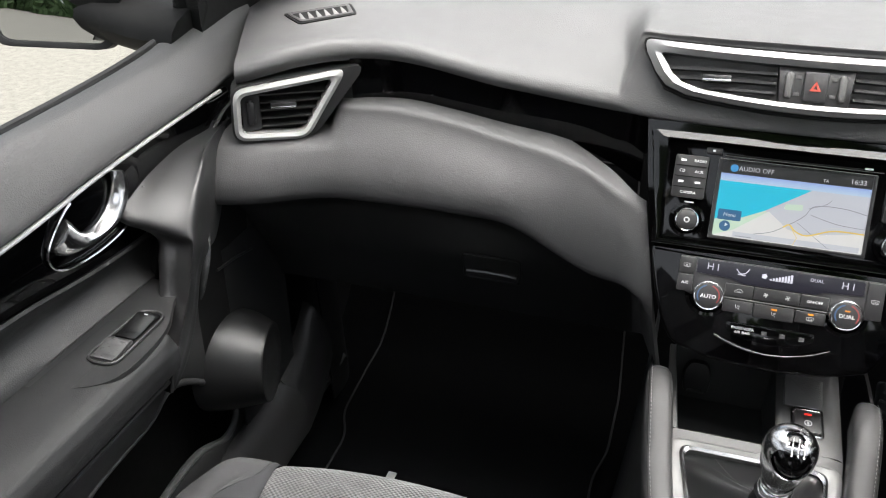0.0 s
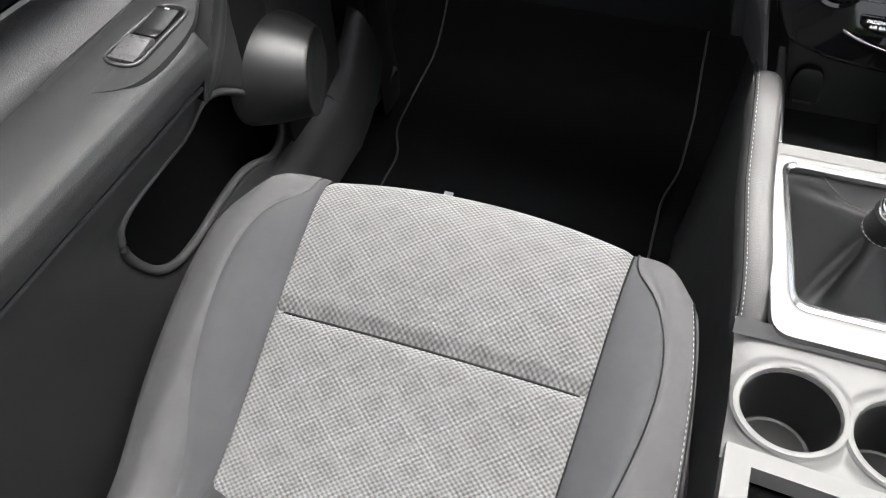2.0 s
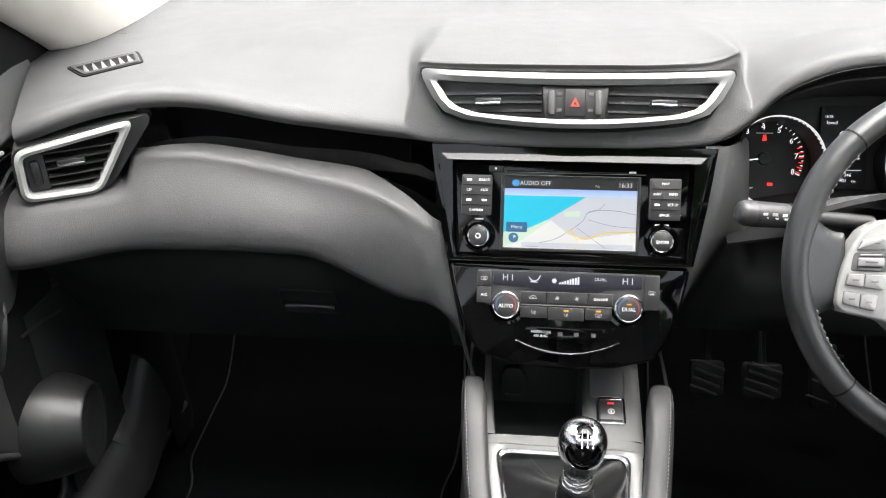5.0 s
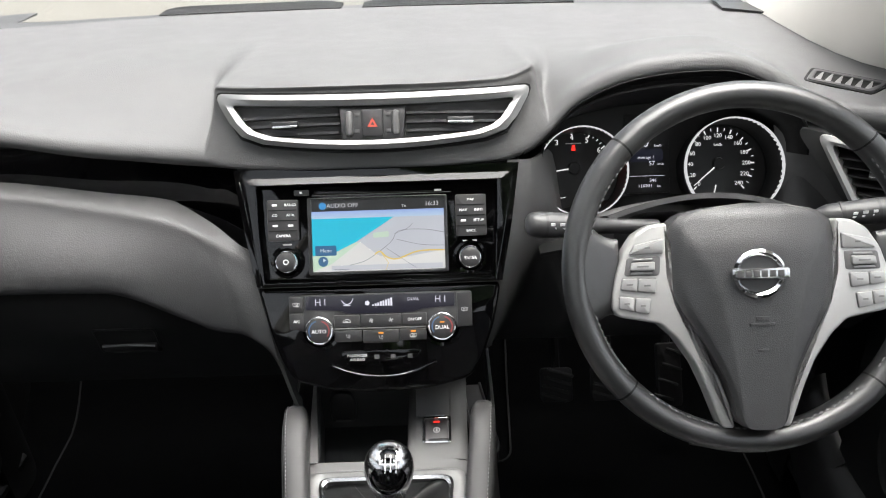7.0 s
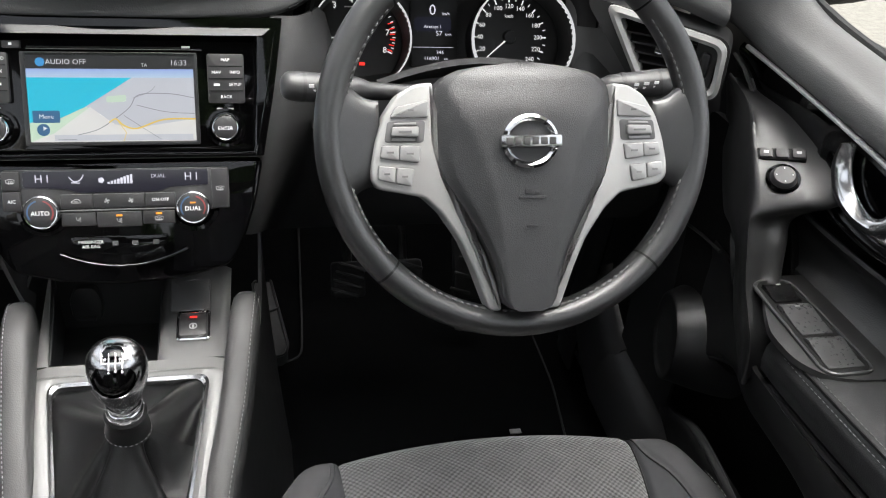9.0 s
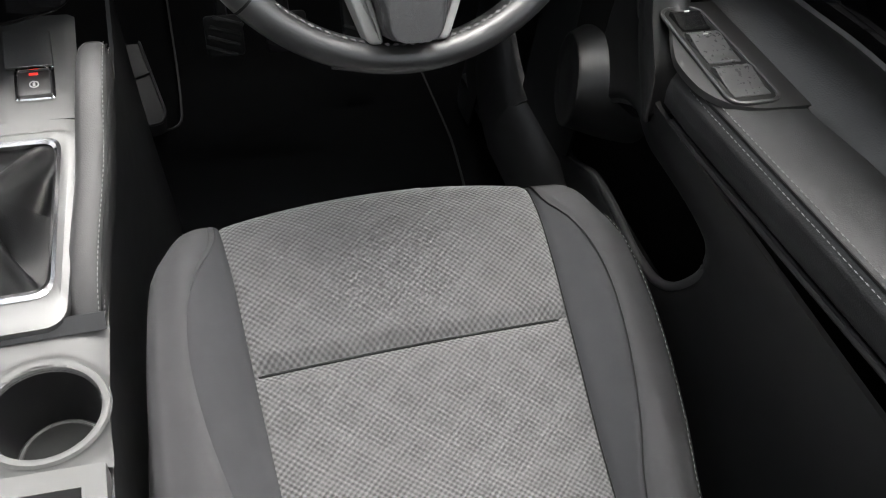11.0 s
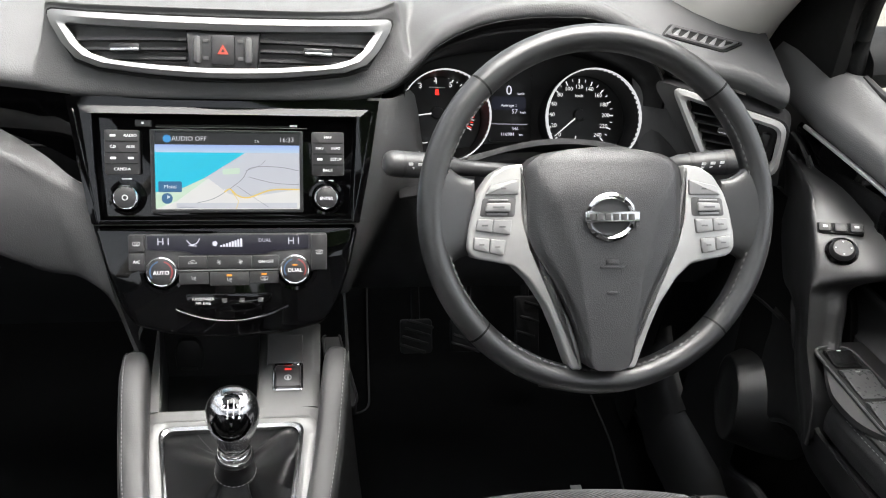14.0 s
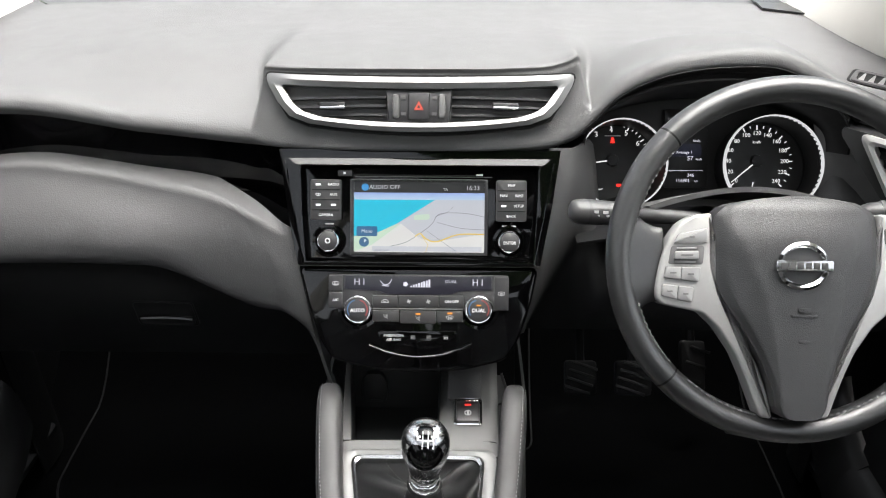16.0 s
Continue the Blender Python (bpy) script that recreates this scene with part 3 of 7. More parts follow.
# metal line added for the light that catches the pull's edge
part("latch_glint", tube([LM @ Vector((x, -0.0035, -0.0045 - 0.003 * (x / 0.039) ** 2)) for x in np.linspace(-0.037, 0.037, 9)], 0.0017, n=8), SILVER, latch, "silver line for the glint on the pull")


def panel_right_uv(a, v):
    """Driver's knee panel and the ridge beside the stack."""
    edge = 0.1615 - 0.040 * v
    u = edge + (0.735 - edge) * a
    top = tab(u, [0.12, 0.165, 0.21, 0.25, 0.50, 0.56, 0.74], [1.030, 1.030, 1.032, 0.90, 0.90, 0.99, 0.98])
    zz = top - (top - 0.66) * v
    belly_y = tab(v, [0, 0.15, 0.30, 0.6, 1.0], [1.10, 1.055, 1.045, 1.085, 1.19])
    cz = 1.030 - 0.245 * v
    cy = stack_y(cz) + 0.012 + 0.075 * v ** 2
    w = step(edge + 0.085 - 0.05 * v, edge + 0.022 - 0.012 * v, u)
    return (u, belly_y * (1 - w) + cy * w, zz * (1 - w) + cz * w)


part("knee_panel", sheet(panel_right_uv, np.linspace(0, 1, 80), np.linspace(0, 1, 30), 0.004), SOFT_DARK, dash, "dark grained knee panel under the wheel", sharp=70)


def flank(u, v):
    """Grey cheek between the dials and the vent, hugging the rim of the dial."""
    z = 1.050 - 0.175 * v
    lz = (z - 0.94) / 0.9
    lo = 0.5385 - 0.1 * lz if lz > 0 else 0.469 + math.sqrt(max(0.0003, 0.0695 ** 2 - lz * lz))
    hi = 0.552 + (1.045 - z) * 0.55
    return (lo + (hi - lo) * u, 1.079 + (z - 0.94) * 0.4877 - 0.035 * u, z)


part("cluster_flank", sheet(flank, np.linspace(0, 1, 8), np.linspace(0, 1, 24), 0.003), SOFT, dash, "grey panel between dials and vent", sharp=70)


def gloss_strip(a, v):
    u = -0.572 + (0.572 - 0.1735) * a
    y, z = lip(u)
    zt, zb = z + 0.002, lower_edge(u) - 0.003
    return (u, y + 0.010 + 0.004 * v, zt + (zb - zt) * v)


part("gloss_trim", sheet(gloss_strip, np.linspace(0, 1, 50), np.linspace(0, 1, 8), 0.003), GLOSS, dash, "piano-black gloss strip across the passenger side")
# silver line drawn for the highlight on the strip's upper edge
edge_pts = [Vector(gloss_strip(a, 0.03)) + Vector((0, -0.002, 0)) for a in np.linspace(0, 1, 40)]
part("trim_highlight", tube(edge_pts, 0.0007, n=5), SILVER_GREY, dash, "painted highlight along the top of the gloss strip")


VANE = mat("vane_plastic", (0.16, 0.16, 0.16), 0.5, vary=(60, 0.1))


# defroster outlets at both ends of the pad
def defroster(s):
    o = thing("defroster_vent", (s * 0.625, 1.11, 1.085), "small grey window demister outlet in the dashboard end", "vent", "demister outlets")
    m = pad_frame(*((-0.643, 1.150) if s < 0 else (0.610, 1.118))) @ Matrix.Rotation(radians(38 if s < 0 else -38), 4, "Z") @ Matrix.Rotation(radians(-90), 4, "X") @ Matrix.Diagonal((0.80, 0.92, 1.45, 1))
    outer = rounded([(-0.052, -0.016), (0.046, -0.018), (0.060, 0.016), (-0.058, 0.016)] if s > 0 else [(-0.046, -0.018), (0.052, -0.016), (0.058, 0.016), (-0.060, 0.016)], 0.006)
    inner = [(p[0] * 0.88, p[1] * 0.70) for p in outer]
    part("bezel", frame_ring(outer, inner, -0.0026, 0.008, m, 0.001), SOFT_DARK, o)
    # black plate laid on the pad stands in for the outlet's shaded depth
    part("recess", prism(inner, -0.0012, 0.006, 0, m), BLACK, o)
    part("groove", frame_ring([(p[0] * 1.10, p[1] * 1.22) for p in outer], [(p[0] * 1.03, p[1] * 1.07) for p in outer], -0.0015, 0.006, m), BLACK, o)
    for k in range(6):
        x = -0.043 + 0.0155 * k
        wedge = [(x, -0.0112), (x + 0.0095, -0.0112), (x + 0.0040, 0.0112), (x + 0.0012, 0.0112)]
        part("vane", prism([(s * px, pz) for px, pz in wedge], -0.0022, 0.002, 0.0006, m), VANE, o)


for s in (-1, 1):
    defroster(s)


# ---- air vents ----


def clip_x(poly, z):
    """Left and right of an outline at a height."""
    xs = []
    for a, b in zip(poly, poly[1:] + poly[:1]):
        if (a[1] - z) * (b[1] - z) < 0:
            xs.append(a[0] + (b[0] - a[0]) * (z - a[1]) / (b[1] - a[1]))
    return (min(xs), max(xs)) if len(xs) > 1 else (0, 0)


# centre vent
CVM = pose(0, 1.0065, 1.0885, -26, 0, 0)
def arc(x, mid, end, half):
    return mid + (end - mid) * (abs(x) / half) ** 2


cv_outer = [(-0.1885, 0.037), (-0.1875, 0.0415), (-0.183, 0.0432)] + [(x, arc(x, 0.034, 0.043, 0.186)) for x in np.linspace(-0.15, 0.15, 13)] + [(0.183, 0.0432), (0.1875, 0.0415), (0.1885, 0.037), (0.186, 0.029), (0.1735, 0.007), (0.159, -0.0095), (0.134, -0.0195)] + [(x, arc(x, -0.0308, -0.0195, 0.134)) for x in np.linspace(0.10, -0.10, 11)] + [(-0.134, -0.0195), (-0.159, -0.0095), (-0.1735, 0.007), (-0.186, 0.029)]
cv_inner = [(-0.1685, 0.0255), (-0.168, 0.0272), (-0.166, 0.0282)] + [(x, arc(x, 0.0205, 0.028, 0.168)) for x in np.linspace(-0.142, 0.142, 13)] + [(0.166, 0.0282), (0.168, 0.0272), (0.1685, 0.0255), (0.164, 0.020), (0.153, 0.004), (0.141, -0.005), (0.122, -0.0115)] + [(x, arc(x, -0.0205, -0.0115, 0.122)) for x in np.linspace(0.096, -0.096, 11)] + [(-0.122, -0.0115), (-0.141, -0.005), (-0.153, 0.004), (-0.164, 0.020)]


def bow(bm):
    """Bend the vent round so that its ends lie further from the seats."""
    for q in bm.verts:
        q.co.y += 0.75 * q.co.x ** 2
    return bm


vent = thing("air_vent", (0, 1.01, 1.06), "wide centre air vent with a satin silver surround", "air vent", "dashboard air vents")
def bowed(bm):
    bow(bm)
    bmesh.ops.transform(bm, matrix=CVM, verts=bm.verts)
    return bm


part("surround", bowed(frame_ring(cv_outer, cv_inner, -0.007, 0.012, None, 0.003)), SILVER, vent, "satin silver surround")
part("black_edge", bowed(frame_ring([(p[0] * 1.014, p[1] + (0.003 if p[1] > 0 else -0.003)) for p in cv_outer], cv_outer, -0.002, 0.012)), BLACK, vent)
part("recess", bowed(prism([(p[0] * 1.03, p[1] * 1.05) for p in cv_inner], 0.014, 0.018)), BLACK, vent)
for z in (0.014, 0.0035, -0.007, -0.0165):
    for s in (-1, 1):
        lo, hi = clip_x(cv_inner, z)
        a, b = (lo + 0.001, -0.040) if s < 0 else (0.040, hi - 0.001)
        if abs(z + 0.0165) < 1e-4:
            a, b = (max(a, -0.115), b) if s < 0 else (a, min(b, 0.115))
        bm = bmesh.new()
        bm.free()
        sl = sheet(lambda u, v, a=a, b=b, z=z: (a + (b - a) * u, -0.001 + 0.011 * v, z - 0.0005 * v - 0.001), np.linspace(0, 1, 9), (0, 0.12, 0.5, 1), 0.003)
        part("slat", bowed(sl), SLAT, vent)
for s in (-1, 1):
    t = part("direction_tab", bowed(rbox(s * 0.104 - 0.016, -0.011, -0.003, s * 0.104 + 0.016, 0.004, 0.005, 0.002)), SATIN, vent, "grey tab with a chrome edge")
    part("tab_edge", bowed(rbox(s * 0.104 - 0.0155, -0.0125, -0.0035, s * 0.104 + 0.0155, -0.009, 0.0, 0.0012)), CHROME, t)
part("switch_block", bowed(prism([(-0.040, 0.021), (0.040, 0.021), (0.036, -0.0205), (-0.036, -0.0205)], -0.003, 0.018, 0.002)), BUTTON, vent, "dark grey switch block")
for s in (-1, 1):
    w = part("thumbwheel", bowed(rbox(s * 0.0275 - 0.0045, -0.008, -0.015, s * 0.0275 + 0.0045, 0.004, 0.015, 0.004)), SILVER_GREY, vent)
    for z in (0.008, -0.011):
        part("wheel_mark", bowed(rbox(s * 0.0185 - 0.003, -0.0034, z, s * 0.0185 + 0.003, -0.0029, z + 0.004, 0.0002)), SILVER_GREY, w)
hz = part("hazard_button", bowed(rbox(-0.0125, -0.006, -0.0165, 0.0125, 0.004, 0.0165, 0.002)), BUTTON, vent, "hazard light button with a red triangle")
RED = mat("red_print", (0.42, 0.05, 0.03), 0.5, vary=None)
part("triangle", bowed(frame_ring([(-0.006, -0.005), (0.006, -0.005), (0, 0.006)], [(-0.0022, -0.0028), (0.0022, -0.0028), (0, 0.0016)], -0.0068, -0.0058)), RED, hz)


def side_vent(s):
    """Kite-shaped vent at the end of the dashboard, its outer end nearer the seats."""
    cx = -0.006
    o = 0.0 if s < 0 else -0.024
    i = 0.017 if s < 0 else 0.0
    P = {"ot": (s * (0.694 + o) + cx, 0.950, 1.034), "ob": (s * (0.698 + o) + cx, 0.950, 0.965), "ib": (s * (0.596 + i) + cx, 0.995, 0.962), "it": (s * (0.548 + i) + cx, 1.030, 1.054)}
    q = [Vector(P[k]) for k in ("ob", "ib", "it", "ot")]
    mid = sum(q, Vector()) / 4
    nrm = (q[2] - q[0]).cross(q[3] - q[1]).normalized()
    if nrm.y > 0:
        nrm = -nrm
    ux = Vector((0, 0, 1)).cross(nrm).normalized()
    uz = nrm.cross(ux)
    m = Matrix(((ux.x, -nrm.x, uz.x, mid.x), (ux.y, -nrm.y, uz.y, mid.y), (ux.z, -nrm.z, uz.z, mid.z), (0, 0, 0, 1)))
    loc = [((p - mid).dot(ux), (p - mid).dot(uz)) for p in q]
    outer = rounded(loc, 0.017, 5)
    c = (sum(p[0] for p in loc) / 4, sum(p[1] for p in loc) / 4)
    inset = []
    for k in range(4):
        a, b, d = Vector(loc[k - 1]), Vector(loc[k]), Vector(loc[(k + 1) % 4])
        e1, e2 = (b - a).normalized(), (d - b).normalized()
        n1, n2 = Vector((-e1.y, e1.x)), Vector((-e2.y, e2.x))
        if n1.dot(Vector(c) - b) < 0:
            n1 = -n1
        if n2.dot(Vector(c) - b) < 0:
            n2 = -n2
        bis = (n1 + n2) / (1 + n1.dot(n2))
        inset.append(tuple(b + bis * 0.0095))
    inner = rounded(inset, 0.010, 5)
    v = thing("air_vent", mid, "kite-shaped side air vent with a satin silver surround", "air vent", "dashboard air vents")
    part("surround", frame_ring(outer, inner, -0.007, 0.012, m, 0.003), WHEEL_SILVER, v, "satin silver surround")
    big = [((p[0] - c[0]) * 1.05 + c[0] - s * 0.020 * step(0.02, 0.07, -s * (p[0] - c[0])), (p[1] - c[1]) * 1.07 + c[1]) for p in outer]
    part("housing", frame_ring(big, outer, -0.002, 0.05, m), GRIP, v)
    part("recess", prism([((p[0] - c[0]) * 1.04 + c[0], (p[1] - c[1]) * 1.04 + c[1]) for p in inner], 0.022, 0.026, 0, m), BLACK, v)
    lo_all, hi_all = min(p[0] for p in inner), max(p[0] for p in inner)
    wheel_w = 0.026
    zs = np.linspace(min(p[1] for p in inner) + 0.012, max(p[1] for p in inner) - 0.014, 5)
    for z in zs:
        lo, hi = clip_x(inner, z)
        if s > 0:
            hi = min(hi, hi_all - wheel_w)
        else:
            lo = max(lo, lo_all + wheel_w)
        if hi - lo < 0.01:
            continue
        part("slat", sheet(lambda a, b, lo=lo, hi=hi, z=z: (lo + 0.001 + (hi - lo - 0.002) * a, 0.001 + 0.014 * b, z + 0.004 * b - 0.002), (0, 0.5, 1), (0, 0.15, 1), 0.0022, m), GRIP, v)
    xb = hi_all - 0.014 if s > 0 else lo_all + 0.014
    lo, hi = clip_x([(p[1], p[0]) for p in inner], xb)
    part("wheel_plate", prism([(xb - 0.012, lo + 0.001), (xb + 0.012, lo + 0.003), (xb + 0.012, hi - 0.003), (xb - 0.012, hi - 0.001)], 0.002, 0.02, 0.001, m), BUTTON, v)
    zc = (lo + hi) / 2
    part("thumbwheel", rbox(xb - 0.006, -0.004, zc - 0.017, xb + 0.006, 0.012, zc + 0.017, 0.005, m), SATIN, v)
    zt = c[1] + 0.006
    t = part("direction_tab", rbox(c[0] - 0.017 + s * -0.004, -0.008, zt - 0.003, c[0] + 0.017 + s * -0.004, 0.006, zt + 0.005, 0.002, m), SATIN, v)
    part("tab_edge", rbox(c[0] - 0.016 + s * -0.004, -0.0095, zt - 0.0035, c[0] + 0.016 + s * -0.004, -0.006, zt, 0.0012, m), CHROME, t)


for s in (-1, 1):
    side_vent(s)

# ---- centre stack ----
STM = pose(0, 0.9207, 0.8402, -25.8, 0, 0)
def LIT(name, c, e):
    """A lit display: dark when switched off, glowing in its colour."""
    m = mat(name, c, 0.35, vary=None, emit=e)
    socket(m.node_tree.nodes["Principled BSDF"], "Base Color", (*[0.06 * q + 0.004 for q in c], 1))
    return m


GLOW = 0.15
SCREEN_LAND = LIT("screen_land", (0.60, 0.62, 0.68), GLOW)
SCREEN_PALE = LIT("screen_pale_land", (0.80, 0.80, 0.78), GLOW)
SCREEN_SEA = LIT("screen_sea", (0.01, 0.58, 0.80), GLOW)
SCREEN_GREEN = LIT("screen_green", (0.62, 0.80, 0.62), GLOW)
SCREEN_ROAD = LIT("screen_road", (0.22, 0.23, 0.27), GLOW)
SCREEN_YELLOW = LIT("screen_yellow_road", (0.90, 0.62, 0.08), GLOW)
SCREEN_BAR = LIT("screen_bar", (0.012, 0.012, 0.013), GLOW)
SCREEN_BLUE = LIT("screen_blue", (0.03, 0.14, 0.30), GLOW)
SCREEN_WHITE = LIT("screen_white", (0.85, 0.86, 0.9), GLOW)
ICON_BLUE = LIT("screen_icon_blue", (0.05, 0.35, 0.75), GLOW)
LCD_DARK = LIT("lcd_dark", (0.012, 0.011, 0.022), 0.2)
LCD_TEXT = LIT("lcd_text", (0.75, 0.75, 0.85), 0.2)
AMBER = LIT("amber_lamp", (1.0, 0.35, 0.02), 0.28)
RED_LAMP = LIT("red_lamp", (0.9, 0.03, 0.02), 0.28)

fascia = thing("centre_stack", (0, 0.93, 0.78), "piano-black tapering centre stack between the seats", "console")
left_edge = [(-0.1735, 0.2115), (-0.163, 0.139), (-0.1497, 0.067)]
upper = left_edge + [(-x, z) for x, z in reversed(left_edge)]
part("fascia_frame", frame_ring([(-0.1735, 0.2115), (-0.163, 0.139), (-0.1497, 0.069), (0.1497, 0.069), (0.163, 0.139), (0.1735, 0.2115)],
                                [(-0.147, 0.1925), (-0.145, 0.135), (-0.140, 0.073), (0.140, 0.073), (0.145, 0.135), (0.147, 0.1925)], -0.0075, 0.03, STM, 0.0006), GLOSS, fascia, "bevelled piano-black frame")
part("top_chamfer", sheet(lambda u, v: STM @ Vector(((-0.152 - 0.0215 * v) * (1 - 2 * u), -0.0112 + 0.0074 * v, 0.1925 + 0.0190 * v)), np.linspace(0, 1, 12), (0, 0.5, 1), 0.001), GLOSS, fascia, "bright chamfer along the top of the frame")
for s in (-1, 1):
    part("side_chamfer", sheet(lambda u, v, s=s: STM @ Vector((s * (tab(u, [0, 0.5, 1], [0.1735, 0.163, 0.1497]) - 0.0075 * (1 - v)), -0.0090 + 0.0085 * v, 0.2085 - 0.139 * u - 0.012 * (1 - v) * (1 - u) ** 4)), np.linspace(0, 1, 10), (0, 0.5, 1), 0.001 * s), GLOSS, fascia, "bevelled gloss side edge")
lower_out = rounded([(-0.1490, 0.0665), (-0.1388, 0.018), (-0.1244, -0.0244), (-0.108, -0.050), (-0.06, -0.062), (0, -0.066), (0.06, -0.062), (0.108, -0.050), (0.1244, -0.0244), (0.1388, 0.018), (0.1490, 0.0665)], 0.01, 3)
part("lower_fascia", prism(lower_out, 0.0, 0.04, 0.004, STM), GLOSS, fascia, "lower piano-black panel")
part("seam_highlight", tube([STM @ Vector((x, -0.0015, 0.0675)) for x in (-0.149, 0, 0.149)], 0.0006, n=5), SILVER_GREY, fascia)

unit = thing("head_unit", (0, 0.96, 0.92), "navigation head unit showing a lit coastal map", "car radio")
part("faceplate", prism(rounded([(-0.147, 0.1925), (-0.145, 0.135), (-0.140, 0.073), (0.140, 0.073), (0.145, 0.135), (0.147, 0.1925)], 0.008), 0.001, 0.03, 0.002, STM), GLOSS, unit, "piano-black faceplate")
scr_out = rect(-0.0862, 0.0812, 0.0848, 0.1758, 0.002)
scr_in = rect(-0.0815, 0.0852, 0.0808, 0.1735, 0.0015)
part("screen_bezel", frame_ring(scr_out, scr_in, -0.001, 0.004, STM, 0.0008), SATIN, unit, "thin dark screen surround")
screen = part("screen", prism(rect(-0.0815, 0.0852, 0.0808, 0.1735), 0.0005, 0.003, 0, STM), SCREEN_LAND, unit, "lit colour map screen")


def flat(name, pts, y, material, parent, thick=0.00012, m=STM):
    return part(name, prism(pts, y, y + thick, 0, m), material, parent)


def line(name, pts, w, y, material, parent, m=STM):
    """A painted line of constant width in local x, z."""
    p = [Vector((a, b)) for a, b in pts]
    left, right = [], []
    for k in range(len(p)):
        d = (p[min(k + 1, len(p) - 1)] - p[max(k - 1, 0)]).normalized()
        nn = Vector((-d.y, d.x)) * (w / 2)
        left.append(tuple(p[k] + nn)), right.append(tuple(p[k] - nn))
    bm = bmesh.new()
    a = [bm.verts.new(m @ Vector((q[0], y, q[1]))) for q in left]
    b = [bm.verts.new(m @ Vector((q[0], y, q[1]))) for q in right]
    for k in range(len(a) - 1):
        bm.faces.new((a[k], a[k + 1], b[k + 1], b[k]))
    return part(name, bm, material, parent)


def sx(f, g):
    """Screen fractions to the stack's own metres."""
    return (-0.0815 + 0.1623 * f, 0.1735 - 0.0883 * g)


flat("header_bar", [sx(0, 0), sx(1, 0), sx(1, 0.165), sx(0, 0.165)], 0.0003, SCREEN_BAR, screen)
for k in range(5):
    tone = LIT("screen_haze", tuple(a + (b - a) * k / 5 for a, b in zip((0.36, 0.50, 0.86), (0.55, 0.72, 0.88))), GLOW)
    flat("sky_band", [sx(0, 0.165 + 0.02 * k), sx(1, 0.165 + 0.02 * k), sx(1, 0.185 + 0.02 * k), sx(0, 0.185 + 0.02 * k)], 0.0003, tone, screen)
flat("sea", [sx(0, 0.265), sx(0.62, 0.265), sx(0.33, 0.60), sx(0.19, 0.72), sx(0, 0.78)], 0.0003, SCREEN_SEA, screen)
flat("shore", [sx(0, 0.78), sx(0.19, 0.72), sx(0.33, 0.60), sx(0.36, 0.62), sx(0.14, 0.90), sx(0, 1.0)], 0.00028, SCREEN_GREEN, screen)
flat("pale_land", [sx(0.14, 0.90), sx(0.36, 0.60), sx(0.50, 0.80), sx(0.62, 0.85), sx(1, 0.74), sx(1, 1), sx(0, 1)], 0.00026, SCREEN_PALE, screen)
flat("park", rounded([sx(0.46, 0.48), sx(0.58, 0.46), sx(0.58, 0.54), sx(0.46, 0.55)], 0.002), 0.00024, SCREEN_GREEN, screen)
line("road", [tuple(q[:2]) for q in curve([(*sx(1.0, 0.50), 0), (*sx(0.85, 0.45), 0), (*sx(0.66, 0.46), 0), (*sx(0.60, 0.60), 0), (*sx(0.52, 0.72), 0), (*sx(0.40, 0.86), 0), (*sx(0.28, 0.92), 0)], 6)], 0.0007, 0.00022, SCREEN_ROAD, screen)
line("road", [tuple(q[:2]) for q in curve([(*sx(1.0, 0.68), 0), (*sx(0.82, 0.66), 0), (*sx(0.64, 0.58), 0)], 6)], 0.0006, 0.00022, SCREEN_ROAD, screen)
line("road", [tuple(q[:2]) for q in curve([(*sx(0.76, 0.36), 0), (*sx(0.72, 0.43), 0), (*sx(0.62, 0.50), 0)], 6)], 0.0005, 0.00022, SCREEN_ROAD, screen)
line("road", [sx(0.56, 0.70), sx(0.70, 0.88), sx(0.78, 0.98)], 0.0005, 0.00022, SCREEN_ROAD, screen)
line("main_road", [tuple(q[:2]) for q in curve([(*sx(1.0, 0.745), 0), (*sx(0.80, 0.75), 0), (*sx(0.64, 0.85), 0), (*sx(0.56, 0.82), 0), (*sx(0.51, 0.74), 0), (*sx(0.47, 0.78), 0)], 6)], 0.0015, 0.0002, SCREEN_YELLOW, screen)
line("main_road", [sx(0.52, 0.76), sx(0.57, 0.90), sx(0.55, 1.0)], 0.0007, 0.0002, SCREEN_YELLOW, screen)
flat("menu_button", rounded([sx(0.02, 0.64), sx(0.18, 0.64), sx(0.18, 0.78), sx(0.02, 0.78)], 0.0015), 0.0002, SCREEN_BLUE, screen)
flat("footer", [sx(0.14, 0.92), sx(0.98, 0.92), sx(0.98, 0.99), sx(0.14, 0.99)], 0.00024, SCREEN_LAND, screen)
part("compass", lathe([(0.0001, 0), (0.0062, 0), (0.0062, 0.0002)], STM @ Matrix.Translation((*sx(0.078, 0.86)[:1], 0.0002, sx(0.078, 0.86)[1])) @ pose(0, 0, 0, 90, 0, 0), 20), SCREEN_BLUE, screen)
flat("compass_pointer", [sx(0.078, 0.82), sx(0.10, 0.84), sx(0.078, 0.87)], -0.0001, SCREEN_WHITE, screen)
part("audio_icon", lathe([(0.0001, 0), (0.0045, 0), (0.0045, 0.0002)], STM @ Matrix.Translation((sx(0.085, 0.09)[0], 0.0002, sx(0.085, 0.09)[1])) @ pose(0, 0, 0, 90, 0, 0), 20), ICON_BLUE, screen)


def on(m, f, g, y=-0.0001):
    a = sx(f, g)
    return m @ Matrix.Translation((a[0], y, a[1]))


words("caption", "AUDIO OFF", 0.0074, on(STM, 0.235, 0.090), SCREEN_WHITE, screen)
